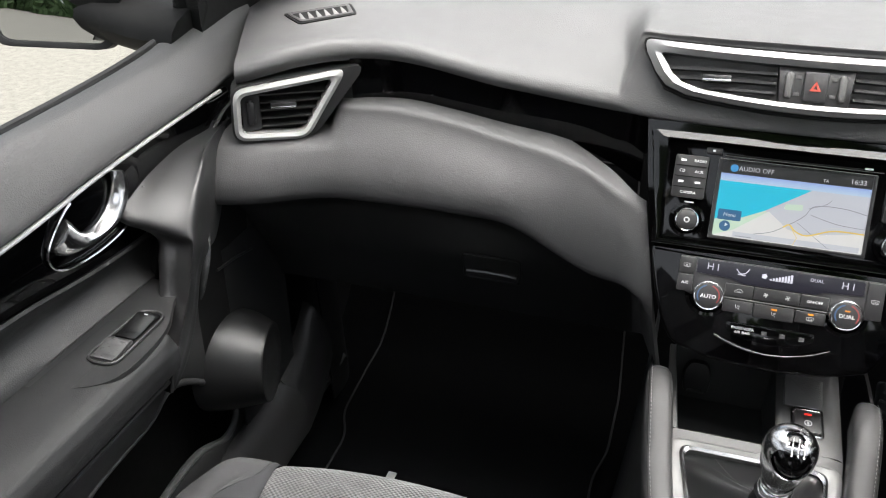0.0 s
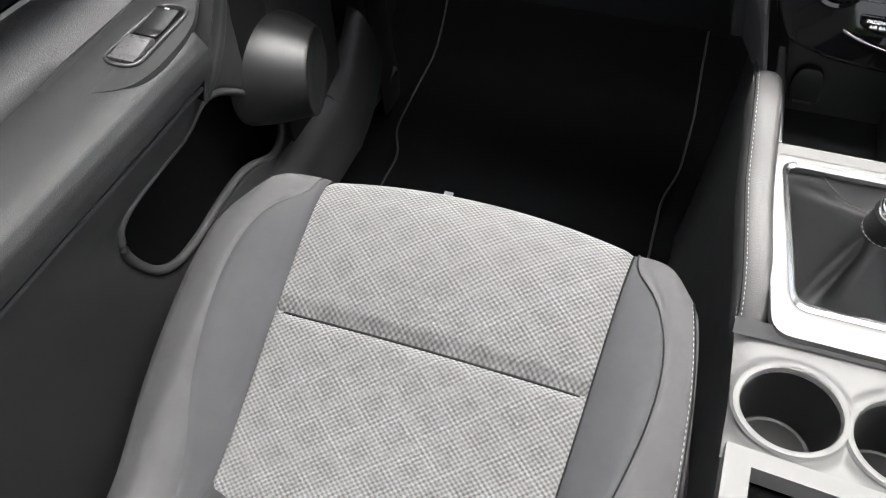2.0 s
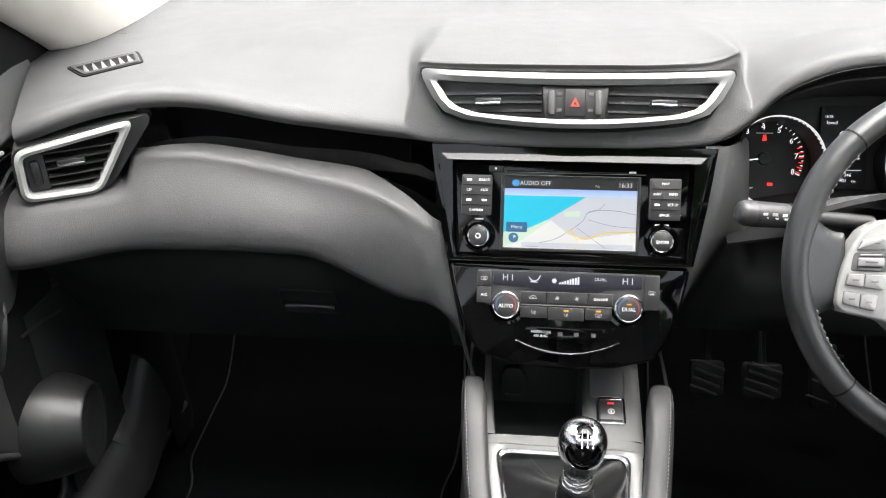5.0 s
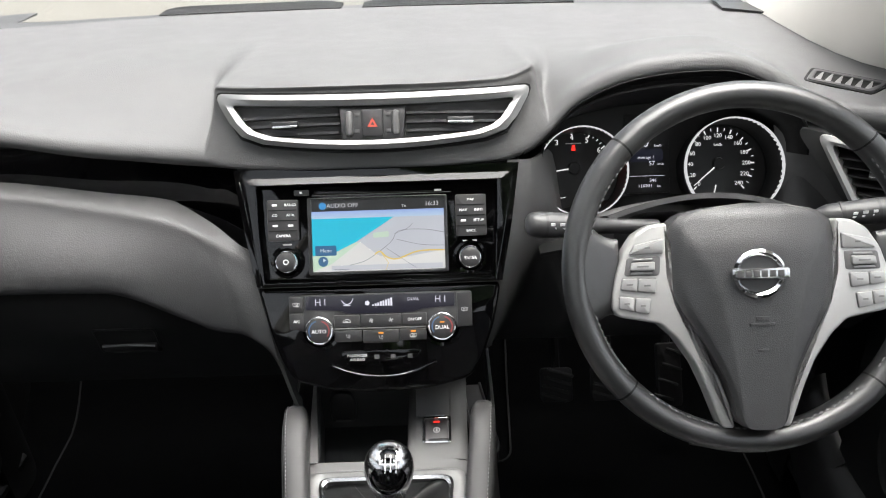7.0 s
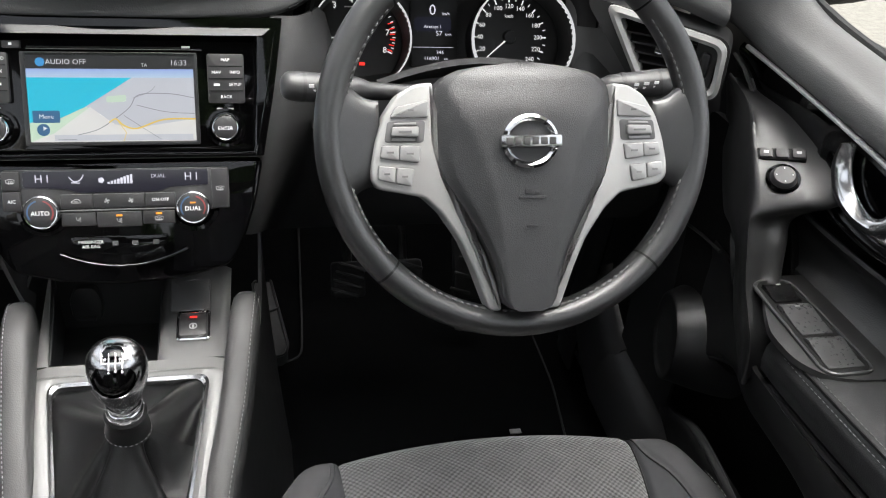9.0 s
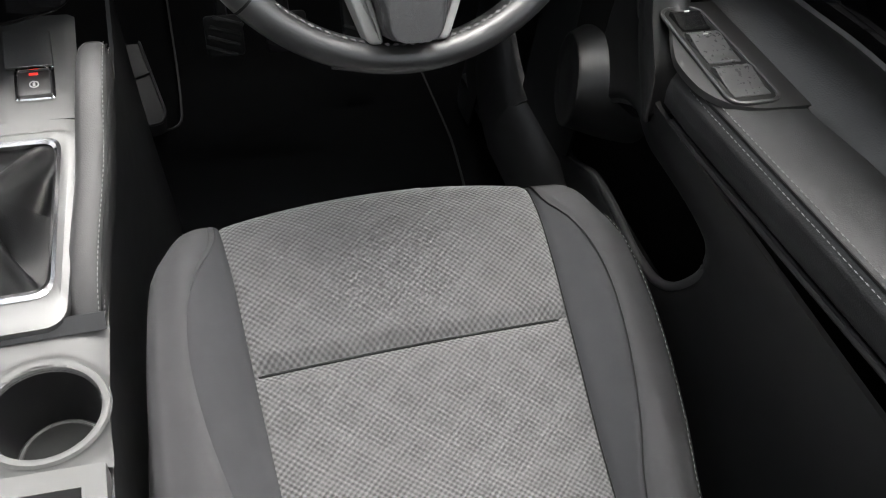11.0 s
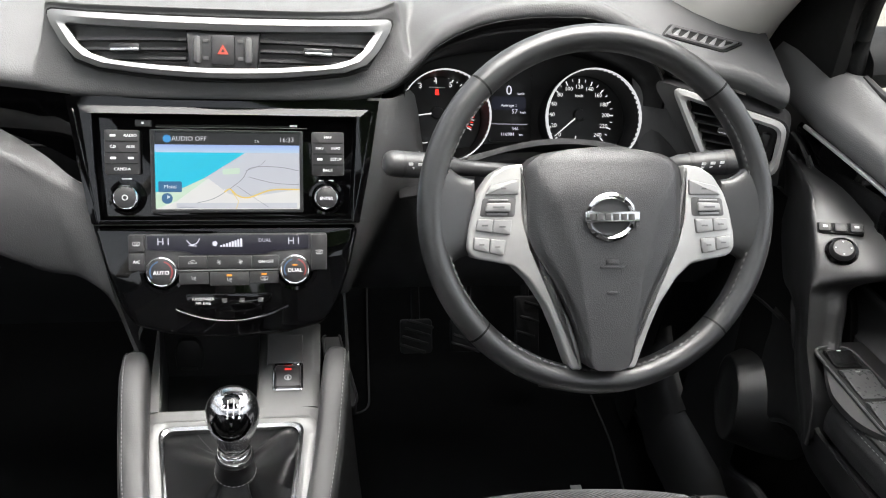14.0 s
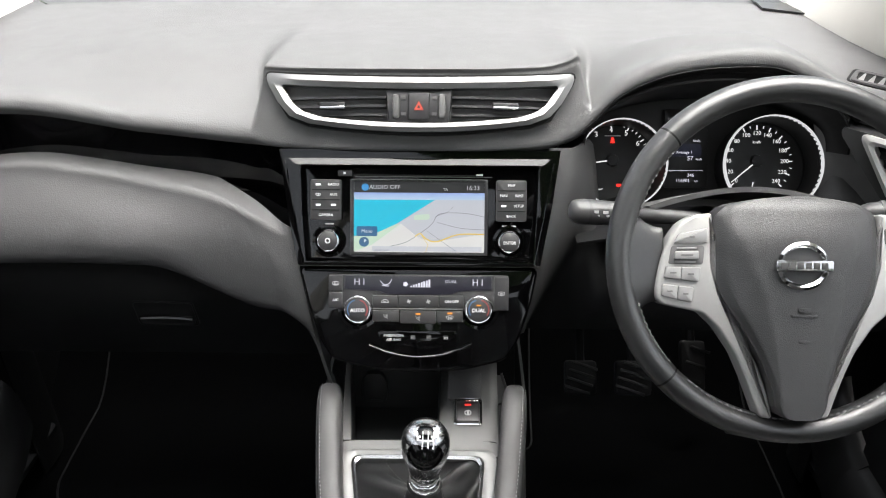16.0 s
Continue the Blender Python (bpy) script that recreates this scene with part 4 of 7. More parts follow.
words("caption", "16:33", 0.0078, on(STM, 0.91, 0.095), SCREEN_WHITE, screen)
words("caption", "Menu", 0.0062, on(STM, 0.10, 0.71), SCREEN_WHITE, screen)
words("caption", "TA", 0.0048, on(STM, 0.70, 0.12), PRINT_DIM, screen)
line("scale_bar", [sx(0.16, 0.975), sx(0.27, 0.975)], 0.0006, 0.0001, SCREEN_ROAD, screen)


def bar(x0, z0, x1, z1, material, parent, y=-0.0042, m=STM, name="legend"):
    return part(name, rbox(x0, y - 0.0002, z0, x1, y, z1, 0, m), material, parent)


# key blocks beside the screen
def key_block(x0, x1, z0, z1, rows, captions):
    blk = part("key_block", prism(rect(x0, z0, x1, z1, 0.003), -0.004, 0.004, 0.0012, STM), BUTTON, unit, "dark grey key block")
    h = (z1 - z0) / rows
    for k in range(rows):
        za = z1 - h * (k + 1)
        if k:
            part("key_gap", rbox(x0 + 0.0015, -0.0046, za + h - 0.0006, x1 - 0.0015, -0.003, za + h + 0.0004, 0, STM), BLACK, blk)
        names = captions[k]
        for j, c in enumerate(names):
            x = x0 + (x1 - x0) * (j + 0.5) / len(names)
            mm = STM @ Matrix.Translation((x, -0.0043, za + h * 0.5))
            if c.startswith("|"):
                w = 0.003 if c == "|" else 0.0035
                bar(x - w, za + h * 0.5 - 0.0012, x + w, za + h * 0.5 + 0.0012, PRINT, blk)
            else:
                words("key_caption", c, 0.0046, mm, PRINT, blk)


key_block(-0.135, -0.097, 0.1243, 0.1746, 4, (("|", "RADIO"), ("CD", "AUX"), ("|", "|"), ("CAMERA",)))
key_block(0.0949, 0.1325, 0.1239, 0.1747, 4, (("MAP",), ("NAV", "INFO"), ("|", "SETUP"), ("BACK",)))
part("disc_slot", rbox(-0.079, -0.0005, 0.1797, 0.070, 0.004, 0.1812, 0.0004, STM), BLACK, unit)
part("slot_edge", rbox(-0.080, -0.0012, 0.1782, 0.090, 0.003, 0.1790, 0.0003, STM), SILVER_GREY, unit)
ej = part("eject_button", prism(rect(-0.1015, 0.1790, -0.084, 0.1862, 0.001), -0.003, 0.004, 0.0008, STM), BUTTON, unit)
bar(-0.0945, 0.1815, -0.0915, 0.1840, PRINT, ej, -0.0032)
part("card_mark", rbox(0.070, -0.0003, 0.1802, 0.0785, 0.0012, 0.1826, 0.0005, STM), PRINT, unit)


def rotary(x, z, r, owner, caption=None, ringed=True, amber=False, cap=BUTTON):
    m = STM @ Matrix.Translation((x, 0, z)) @ pose(0, 0, 0, 90, 0, 0)
    base = part("dial_seat", lathe([(0.0001, 0.0), (r * 1.45, 0.0), (r * 1.42, 0.0012), (r * 1.2, 0.0016), (r * 1.15, 0.0005)], m, 36), GLOSS, owner)
    k = part("rotary_knob", lathe([(0.0001, 0.0), (r, 0.0), (r, 0.009), (r * 0.97, 0.0115), (r * 0.90, 0.0125), (r * 0.84, 0.0122)], m, 40), CHROME, owner, "chrome-ringed rotary knob")
    part("knob_face", lathe([(0.0001, 0.0125), (r * 0.78, 0.0128), (r * 0.84, 0.0122), (r * 0.84, 0.010)], m, 36), cap, k)
    if caption:
        words("knob_caption", caption, r * 0.36, STM @ Matrix.Translation((x, -0.0131, z - 0.001)), PRINT, k)
    if amber:
        bar(x - 0.0028, z + 0.0045, x + 0.0028, z + 0.0062, AMBER, k, -0.0131, name="lamp")
    return k


k = rotary(-0.1123, 0.0987, 0.0142, unit)
part("power_mark", frame_ring([(0.0032 * math.cos(a) - 0.1123, 0.0032 * math.sin(a) + 0.0987) for a in np.linspace(0, 6.28, 16)[:-1]], [(0.0025 * math.cos(a) - 0.1123, 0.0025 * math.sin(a) + 0.0987) for a in np.linspace(0, 6.28, 16)[:-1]], -0.0132, -0.0129, STM), PRINT, k)
rotary(0.1115, 0.0984, 0.0142, unit, "ENTER")
bar(-0.1175, 0.1190, -0.107, 0.1205, PRINT_DIM, unit, -0.0002)
bar(0.103, 0.1175, 0.109, 0.1190, PRINT_DIM, unit, -0.0002)
bar(0.114, 0.1175, 0.120, 0.1190, PRINT_DIM, unit, -0.0002)

# climate panel
clim = thing("climate_panel", (0, 0.93, 0.86), "dual-zone climate control panel with lit display", "climate control")
part("plate", prism(rounded([(-0.1125, 0.057), (0.1118, 0.057), (0.1118, 0.022), (0.098, 0.012), (-0.098, 0.012), (-0.1125, 0.022)], 0.004), -0.002, 0.005, 0.001, STM), BUTTON, clim, "dark grey control plate")
lcd = part("display", prism(rounded([(-0.092, 0.0555), (0.0905, 0.0555), (0.0905, 0.039), (0.05, 0.037), (0.04, 0.033), (-0.04, 0.033), (-0.05, 0.037), (-0.092, 0.039)], 0.002), -0.003, 0.0, 0.0005, STM), LCD_DARK, clim, "dark violet display")
for x in (-0.074, 0.073):
    words("readout", "H I", 0.0112, STM @ Matrix.Translation((x, -0.0032, 0.0475)), LCD_TEXT, lcd)
words("readout", "DUAL", 0.0056, STM @ Matrix.Translation((0.040, -0.0032, 0.0488)), LCD_TEXT, lcd)
for k in range(8):
    bar(-0.0105 + 0.0032 * k, 0.0415, -0.0082 + 0.0032 * k, 0.0435 + 0.0011 * k, LCD_TEXT, lcd, -0.0031, name="fan_bar")
line("air_mark", [tuple(q[:2]) for q in curve([(-0.048, 0.0495, 0), (-0.043, 0.0445, 0), (-0.037, 0.046, 0), (-0.0335, 0.0515, 0)], 5)], 0.0012, -0.0032, LCD_TEXT, lcd)
line("air_mark", [(-0.046, 0.0435), (-0.037, 0.0428)], 0.0012, -0.0032, LCD_TEXT, lcd)
part("fan_mark", lathe([(0.0001, 0), (0.0033, 0), (0.0033, 0.0001)], STM @ Matrix.Translation((-0.0165, -0.0031, 0.0455)) @ pose(0, 0, 0, 90, 0, 0), 5), LCD_TEXT, lcd)


def icon(kind, x, z, owner):
    """Small printed symbols, drawn in thin strokes."""
    def stroke(pts):
        line("symbol", [(x + 0.001 * a, z + 0.001 * c) for a, c in pts], 0.00055, -0.0044, PRINT_DIM, owner)

    if kind == "car":
        stroke([(-4.5, -1.5), (-4.5, 0.2), (-2.5, 0.8), (-1.2, 2.3), (1.8, 2.3), (3.2, 0.6), (4.5, 0.1), (4.5, -1.5), (-4.5, -1.5)])
        stroke([(-2, -0.2), (1, -0.2), (0.2, 0.6)])
    elif kind == "fan":
        for k in range(4):
            c, d = math.cos(k * math.pi / 2 + 0.4), math.sin(k * math.pi / 2 + 0.4)
            stroke([(0, 0), (2.6 * c - 0.8 * d, 2.6 * d + 0.8 * c), (2.6 * c + 0.8 * d, 2.6 * d - 0.8 * c), (0, 0)])
    elif kind == "seat":
        stroke([(-2.6, 2.4), (-1.6, -1.2), (1.2, -1.6), (2.2, -3.0)])
        stroke([(-0.4, 1.2), (2.4, 1.2), (1.6, 2.0)])
        stroke([(-0.2, 0.0), (2.6, 0.0)])
    elif kind == "screen":
        stroke([(-3.5, -1.6), (-4.2, 1.6), (0, 2.4), (4.2, 1.6), (3.5, -1.6), (-3.5, -1.6)])
        for a in (-1.6, 0, 1.6):
            stroke([(a, -2.8), (a + 0.5, -0.8), (a, 1.2)])


def key(x0, z0, x1, z1, owner, mark=None, amber=False, text=None, mt=BUTTON):
    b = part("button", prism(rect(x0, z0, x1, z1, 0.0012, 2), -0.0042, 0.002, 0.001, STM), mt, owner)
    x, z = (x0 + x1) / 2, (z0 + z1) / 2
    if text:
        words("button_caption", text, 0.0048, STM @ Matrix.Translation((x, -0.0044, z)), PRINT, b)
    for q, kind in mark or ():
        icon(kind, x + q, z - (0.0012 if amber else 0.0), b)
    if amber:
        bar(x - 0.003, z + 0.0030, x + 0.003, z + 0.0050, AMBER, b, -0.0043, name="lamp")


key(-0.0575, 0.0165, -0.0262, 0.0315, clim, ((0, "car"),))
key(-0.0252, 0.0165, 0.0250, 0.0315, clim, ((-0.012, "fan"), (0.012, "fan")))
key(0.0260, 0.0165, 0.0560, 0.0315, clim, text="ON·OFF")
key(-0.0575, -0.0015, -0.0240, 0.0125, clim, ((0, "seat"),))
key(-0.0230, -0.0035, 0.0215, 0.0125, clim, ((0, "seat"),), True)
key(0.0225, -0.0015, 0.0550, 0.0125, clim, ((0, "screen"),), True)
part("silver_divider", tube([STM @ Vector((x, -0.0035, 0.0145)) for x in (-0.057, 0, 0.055)], 0.0009, n=6), SILVER_GREY, clim)
key(-0.1122, 0.036, -0.0945, 0.0555, clim, ((0, "screen"),))
key(-0.1122, 0.0150, -0.0945, 0.0350, clim, text="A/C")
key(0.0935, 0.0135, 0.1115, 0.0555, clim, ((0, "screen"),))
ARC_BLUE = mat("blue_print", (0.03, 0.07, 0.14), 0.5, vary=None)
ARC_RED = mat("red_arc_print", (0.17, 0.03, 0.03), 0.5, vary=None)
for x, z, text in ((-0.0752, 0.0140, "AUTO"), (0.0745, 0.0152, "DUAL")):
    k = rotary(x, z, 0.0180, clim, text, amber=text == "DUAL")
    for lo, hi, mt in ((105, 215, ARC_BLUE), (-35, 75, ARC_RED)):
        line("heat_arc", [(x + 0.0122 * math.cos(radians(a)), z + 0.0122 * math.sin(radians(a))) for a in np.linspace(lo, hi, 12)], 0.0016, -0.0131, mt, k)

# airbag lamp tray
tray = part("lamp_tray", prism(rounded([(-0.051, -0.013), (0.048, -0.013), (0.046, -0.023), (0.026, -0.0315), (0, -0.0335), (-0.028, -0.0315), (-0.049, -0.024)], 0.004), -0.0015, 0.0, 0.0008, STM), GLOSS, fascia, "gloss-black warning lamp tray")
words("lamp_caption", "PASSENGER\nAIR BAG", 0.0048, STM @ Matrix.Translation((-0.031, -0.0018, -0.0217)), PRINT_DIM, tray)
for x in (-0.007, 0.013, 0.034):
    bar(x - 0.003, -0.0235, x + 0.003, -0.0185, FAINT_THREAD, tray, -0.0016)
part("lower_arc", tube([STM @ Vector((x, -0.0025, -0.0455 + 0.0145 * (x / 0.062) ** 2)) for x in np.linspace(-0.062, 0.066, 15)], 0.0014, n=8), GLOSS, fascia)

# ---- instrument cluster ----
CLM = pose(0, 1.133, 0.964, -26, 0, 0)
clus = thing("instrument_cluster", (0.38, 1.13, 0.9), "two round dials and a lit trip display behind the wheel", "instruments")
# chrome ring set to glow in place of its bright reflection
RING = LIT("dial_ring_glow", (0.85, 0.85, 0.87), 0.16)
DIAL_LIT = LIT("dial_backlit_print", (0.85, 0.85, 0.85), 0.2)
FACE = mat("dial_black", (0.004, 0.004, 0.0045), 0.5, vary=(40, 0.2))
part("backing", prism(rounded([(0.18, -0.09), (0.57, -0.09), (0.565, 0.06), (0.52, 0.105), (0.26, 0.105), (0.19, 0.05)], 0.03), 0.004, 0.03, 0, CLM), FACE, clus, "black dial face")


def hood_inner(a, v):
    """Black tunnel from the pad's arch back to the dials."""
    th = math.pi * (1 - a)
    fx, fz = 0.380 + (0.163 if th < math.pi / 2 else 0.176) * math.cos(th), 1.018 + 0.098 * math.sin(th) ** 0.8
    bx, bz = 0.380 + (0.163 if th < math.pi / 2 else 0.176) * math.cos(th), 0.985 + 0.075 * math.sin(th) ** 0.8
    return (fx * (1 - v) + bx * v, 1.040 * (1 - v) + 1.150 * v, fz * (1 - v) + bz * v)


part("hood", sheet(hood_inner, np.linspace(0, 1, 40), np.linspace(0, 1, 6), 0.003), BLACK, clus, "black hood over the dials")
part("lower_shroud", sheet(lambda u, v: (0.205 + 0.35 * u, 1.02 + 0.10 * v, 0.90 + 0.015 * v + 0.02 * math.sin(math.pi * u)), np.linspace(0, 1, 14), np.linspace(0, 1, 4), 0.004), HARD, clus)


def dial(cx, r, first, last, labels, needle, num_r, tick_r, num_size, mark_every):
    """A deep round dial: bright ring in front, black tube, and the printed face at its bottom."""
    m = CLM @ Matrix.Translation((cx, 0, 0))
    turn = m @ pose(0, 0, 0, 90, 0, 0)
    d = part("dial", lathe([(0.0005, 0.0), (r * 0.93, 0.0), (r * 0.95, 0.003)], turn, 56), FACE, clus)
    part("dial_tube", lathe([(r * 0.95, 0.0), (r * 0.98, 0.054)], turn, 56), FACE, d)
    part("dial_ring", lathe([(r * 1.000, 0.046), (r * 1.002, 0.0555), (r * 0.993, 0.0585), (r * 0.979, 0.0555), (r * 0.977, 0.048)], turn, 64, True), RING, d, "silver dial ring with its shine added as glow")
    m = m @ Matrix.Translation((-0.004, 0, 0.008))
    turn = m @ pose(0, 0, 0, 90, 0, 0)
    n = len(labels)
    for k, c in enumerate(labels):
        a = radians(first + (last - first) * k / (n - 1))
        if c:
            words("numeral", c, num_size, m @ Matrix.Translation((num_r * math.cos(a), -0.0008, num_r * math.sin(a))), DIAL_LIT, d)
    total = (n - 1) * mark_every
    for k in range(total + 1):
        a = radians(first + (last - first) * k / total)
        ln, w = (0.0062, 0.0008) if k % mark_every == 0 else (0.0038, 0.0005)
        part("tick", rbox(tick_r - ln, -0.0006, -w, tick_r, -0.0002, w, 0, m @ Matrix.Rotation(-a, 4, "Y")), DIAL_LIT, d)
    part("needle", prism([(-0.006, -0.0011), (-0.006, 0.0011), (tick_r * 0.93, 0.0005), (tick_r * 0.93, -0.0005)], -0.004, -0.003, 0, m @ Matrix.Rotation(-radians(needle), 4, "Y")), DIAL_LIT, d, "white needle")
    part("needle_hub", lathe([(0.0005, 0.0065), (0.0075, 0.006), (0.009, 0.001)], turn, 24), FACE, d)
    return d, m


d, m = dial(0.268, 0.060, 211, -25, ["0", "", "2", "3", "4", "5", "6", "7", "8"], 188, 0.0425, 0.0525, 0.0105, 4)
part("warning_lamp", prism([(-0.003, 0.024), (0.003, 0.024), (0.002, 0.032), (-0.002, 0.032)], -0.0008, -0.0004, 0, m), RED_LAMP, d)
part("rev_caption", rbox(-0.011, -0.0006, 0.0335, 0.011, -0.0003, 0.0350, 0, m), PRINT, d)
part("warning_lamp", prism([(0.006, -0.037), (0.013, -0.037), (0.013, -0.033), (0.006, -0.033)], -0.0008, -0.0004, 0, m), RED_LAMP, d)
part("gauge_arc", tube([m @ Vector((-0.018 + 0.011 * math.cos(a), -0.001, -0.030 + 0.011 * math.sin(a))) for a in np.linspace(3.4, 5.2, 8)], 0.0006, n=4), DIAL_LIT, d)
for k in range(6):
    a = radians(18 - 8 * k)
    part("red_zone", rbox(0.0455, -0.0008, -0.0006, 0.052, -0.0004, 0.0006, 0, m @ Matrix.Rotation(-a, 4, "Y")), RED_LAMP, d)
d, m = dial(0.469, 0.0655, 225, -45, ["0", "20", "40", "60", "80", "100", "120", "140", "160", "180", "200", "220", "240"], 220, 0.0390, 0.0500, 0.0080, 2)
words("unit_caption", "km/h", 0.0058, m @ Matrix.Translation((0, -0.0008, 0.0265)), DIAL_LIT, d)
part("fuel_arc", tube([m @ Vector((0.014 * math.cos(a), -0.001, -0.036 + 0.014 * math.sin(a))) for a in np.linspace(3.5, 5.9, 10)], 0.0007, n=4), DIAL_LIT, d)
part("fuel_needle", rbox(-0.0008, -0.002, -0.048, 0.0006, -0.001, -0.030, 0, m @ pose(0.002, 0, 0, 0, 12, 0)), DIAL_LIT, d)
part("warning_lamp", rbox(-0.021, -0.0008, -0.046, -0.016, -0.0004, -0.042, 0, m), AMBER, d)
trip = part("trip_display", prism(rect(0.336, -0.030, 0.396, 0.080, 0.004), -0.002, 0.003, 0.0005, CLM), FACE, clus, "dark trip computer display")
TRIP_BLUE = LIT("trip_blue", (0.006, 0.008, 0.05), 0.035)
TM = CLM @ Matrix.Translation((-0.002, 0, -0.0105))
flat("trip_band", rect(0.342, 0.024, 0.390, 0.042, 0.006), -0.0024, TRIP_BLUE, trip, m=TM)
for text, size, x, z in (("0", 0.0185, 0.366, 0.050), ("km/h", 0.0050, 0.383, 0.046), ("Average 1", 0.0056, 0.366, 0.030), ("57", 0.0085, 0.374, 0.0215), ("km/h", 0.0042, 0.386, 0.0205), ("346", 0.0065, 0.375, -0.002), ("116901", 0.0068, 0.364, -0.0095), ("km", 0.0042, 0.383, -0.010), ("Speed", 0.0060, 0.352, 0.068), ("16:33", 0.0050, 0.348, 0.076)):
    words("readout", text, size, TM @ Matrix.Translation((x, -0.0028, z)), LCD_TEXT, trip)
line("trip_rule", [(0.340, 0.0045), (0.392, 0.0045)], 0.0005, -0.0026, LCD_TEXT, trip, TM)

# ---- steering wheel ----
WM = pose(0.370, 0.7637, 1.0143, -27.5, 0, 0)
wheel = thing("steering_wheel", (0.37, 0.79, 1.0), "black leather three-spoke steering wheel with silver inserts", "steering wheel")
R0 = 0.1655


def rim_ring(a0, a1, n, fat=1.0):
    rings = []
    for k in range(n + 1):
        a = a0 + (a1 - a0) * k / n
        c = Vector((R0 * math.cos(a), 0, R0 * math.sin(a)))
        out = Vector((math.cos(a), 0, math.sin(a)))
        rings.append([WM @ (c + out * (0.0130 * fat * math.cos(b)) + Vector((0, 0.0165 * fat * math.sin(b), 0))) for b in np.linspace(0, 2 * math.pi, 17)[:-1]])
    return rings


seams = [radians(d) for d in (45, 135, 224, 316)]
rim = part("rim", loft(rim_ring(0, 2 * math.pi, 120)[:-1] + [rim_ring(0, 2 * math.pi, 120)[0]], caps=False), WORN_LEATHER, wheel, "worn black leather rim")
for a in seams:
    part("rim_seam", loft([[q for q in r] for r in rim_ring(a - 0.006, a + 0.006, 2, 1.012)]), BLACK, rim)
for a0, a1 in ((-40, 42), (230, 312), (138, 222)):
    pts = []
    for a in np.radians(np.linspace(a0, a1, 40)):
        pts.append(WM @ Vector(((R0 - 0.0112) * math.cos(a), -0.0085, (R0 - 0.0112) * math.sin(a))))
    part("rim_stitching", stitches(pts, 0.0044, 0.0024, 0.0015), RIM_THREAD, rim)

PAD_Z = [-0.1500, -0.1490, -0.145, -0.122, -0.095, -0.066, -0.036, -0.004, 0.030, 0.047, 0.0565, 0.0600]
PAD_X = [0.010, 0.0155, 0.0205, 0.0268, 0.0370, 0.0525, 0.0705, 0.0790, 0.0785, 0.070, 0.046, 0.010]


def hub_cover(a, b):
    """Airbag cover: a soft crown above, a flat keel below with a slanting facet on either side."""
    inside = min(1.0, max(0.0, (b - 0.06) / 0.88))
    z = -0.1500 + 0.2100 * inside
    x = tab(z, PAD_Z, PAD_X) * max(-1.0, min(1.0, a / 0.94))
    keel = tab(z, [-0.150, -0.08, -0.02, 0.02, 0.06], [0.0165, 0.026, 0.040, 0.058, 0.085])
    over = max(0.0, abs(x) - keel)
    y = -0.0345 + 0.012 * step(0.0, 0.06, z) ** 1.4 + 0.36 * math.sqrt(over * over + 0.0012 ** 2) + 2.2 * x * x * step(-0.06, 0.03, z) * 0.8
    y += 0.004 * step(0.80, 0.94, abs(a)) + 0.004 * step(0.88, 0.94, b)
    if abs(a) > 0.94 or b > 0.94 or b < 0.06:
        y += 0.034 * max(min(1.0, (abs(a) - 0.94) / 0.06), min(1.0, (b - 0.94) / 0.06), min(1.0, (0.06 - b) / 0.06))
    return WM @ Vector((x, y, z))


ab = [-1, -0.97, -0.94] + list(np.linspace(-0.92, 0.92, 47)) + [0.94, 0.97, 1]
bb = [0, 0.03, 0.06] + list(np.linspace(0.07, 0.93, 60)) + [0.94, 0.97, 1]
part("airbag_cover", sheet(hub_cover, ab, bb), PAD, wheel, "grained black airbag cover", sharp=50)

# silver inserts: a switch panel on each side that runs down into a slim leg
SIDE_PANEL = [(0.0795, 0.044), (0.096, 0.042), (0.1095, 0.034), (0.1215, 0.0165), (0.1285, -0.004), (0.1325, -0.024), (0.133, -0.037), (0.127, -0.0445), (0.103, -0.049), (0.0885, -0.052), (0.0735, -0.066), (0.0565, -0.091), (0.0455, -0.116), (0.0375, -0.138), (0.0320, -0.1525), (0.0205, -0.1525), (0.0250, -0.130), (0.0345, -0.103), (0.0515, -0.071), (0.0705, -0.036), (0.0785, -0.006)]


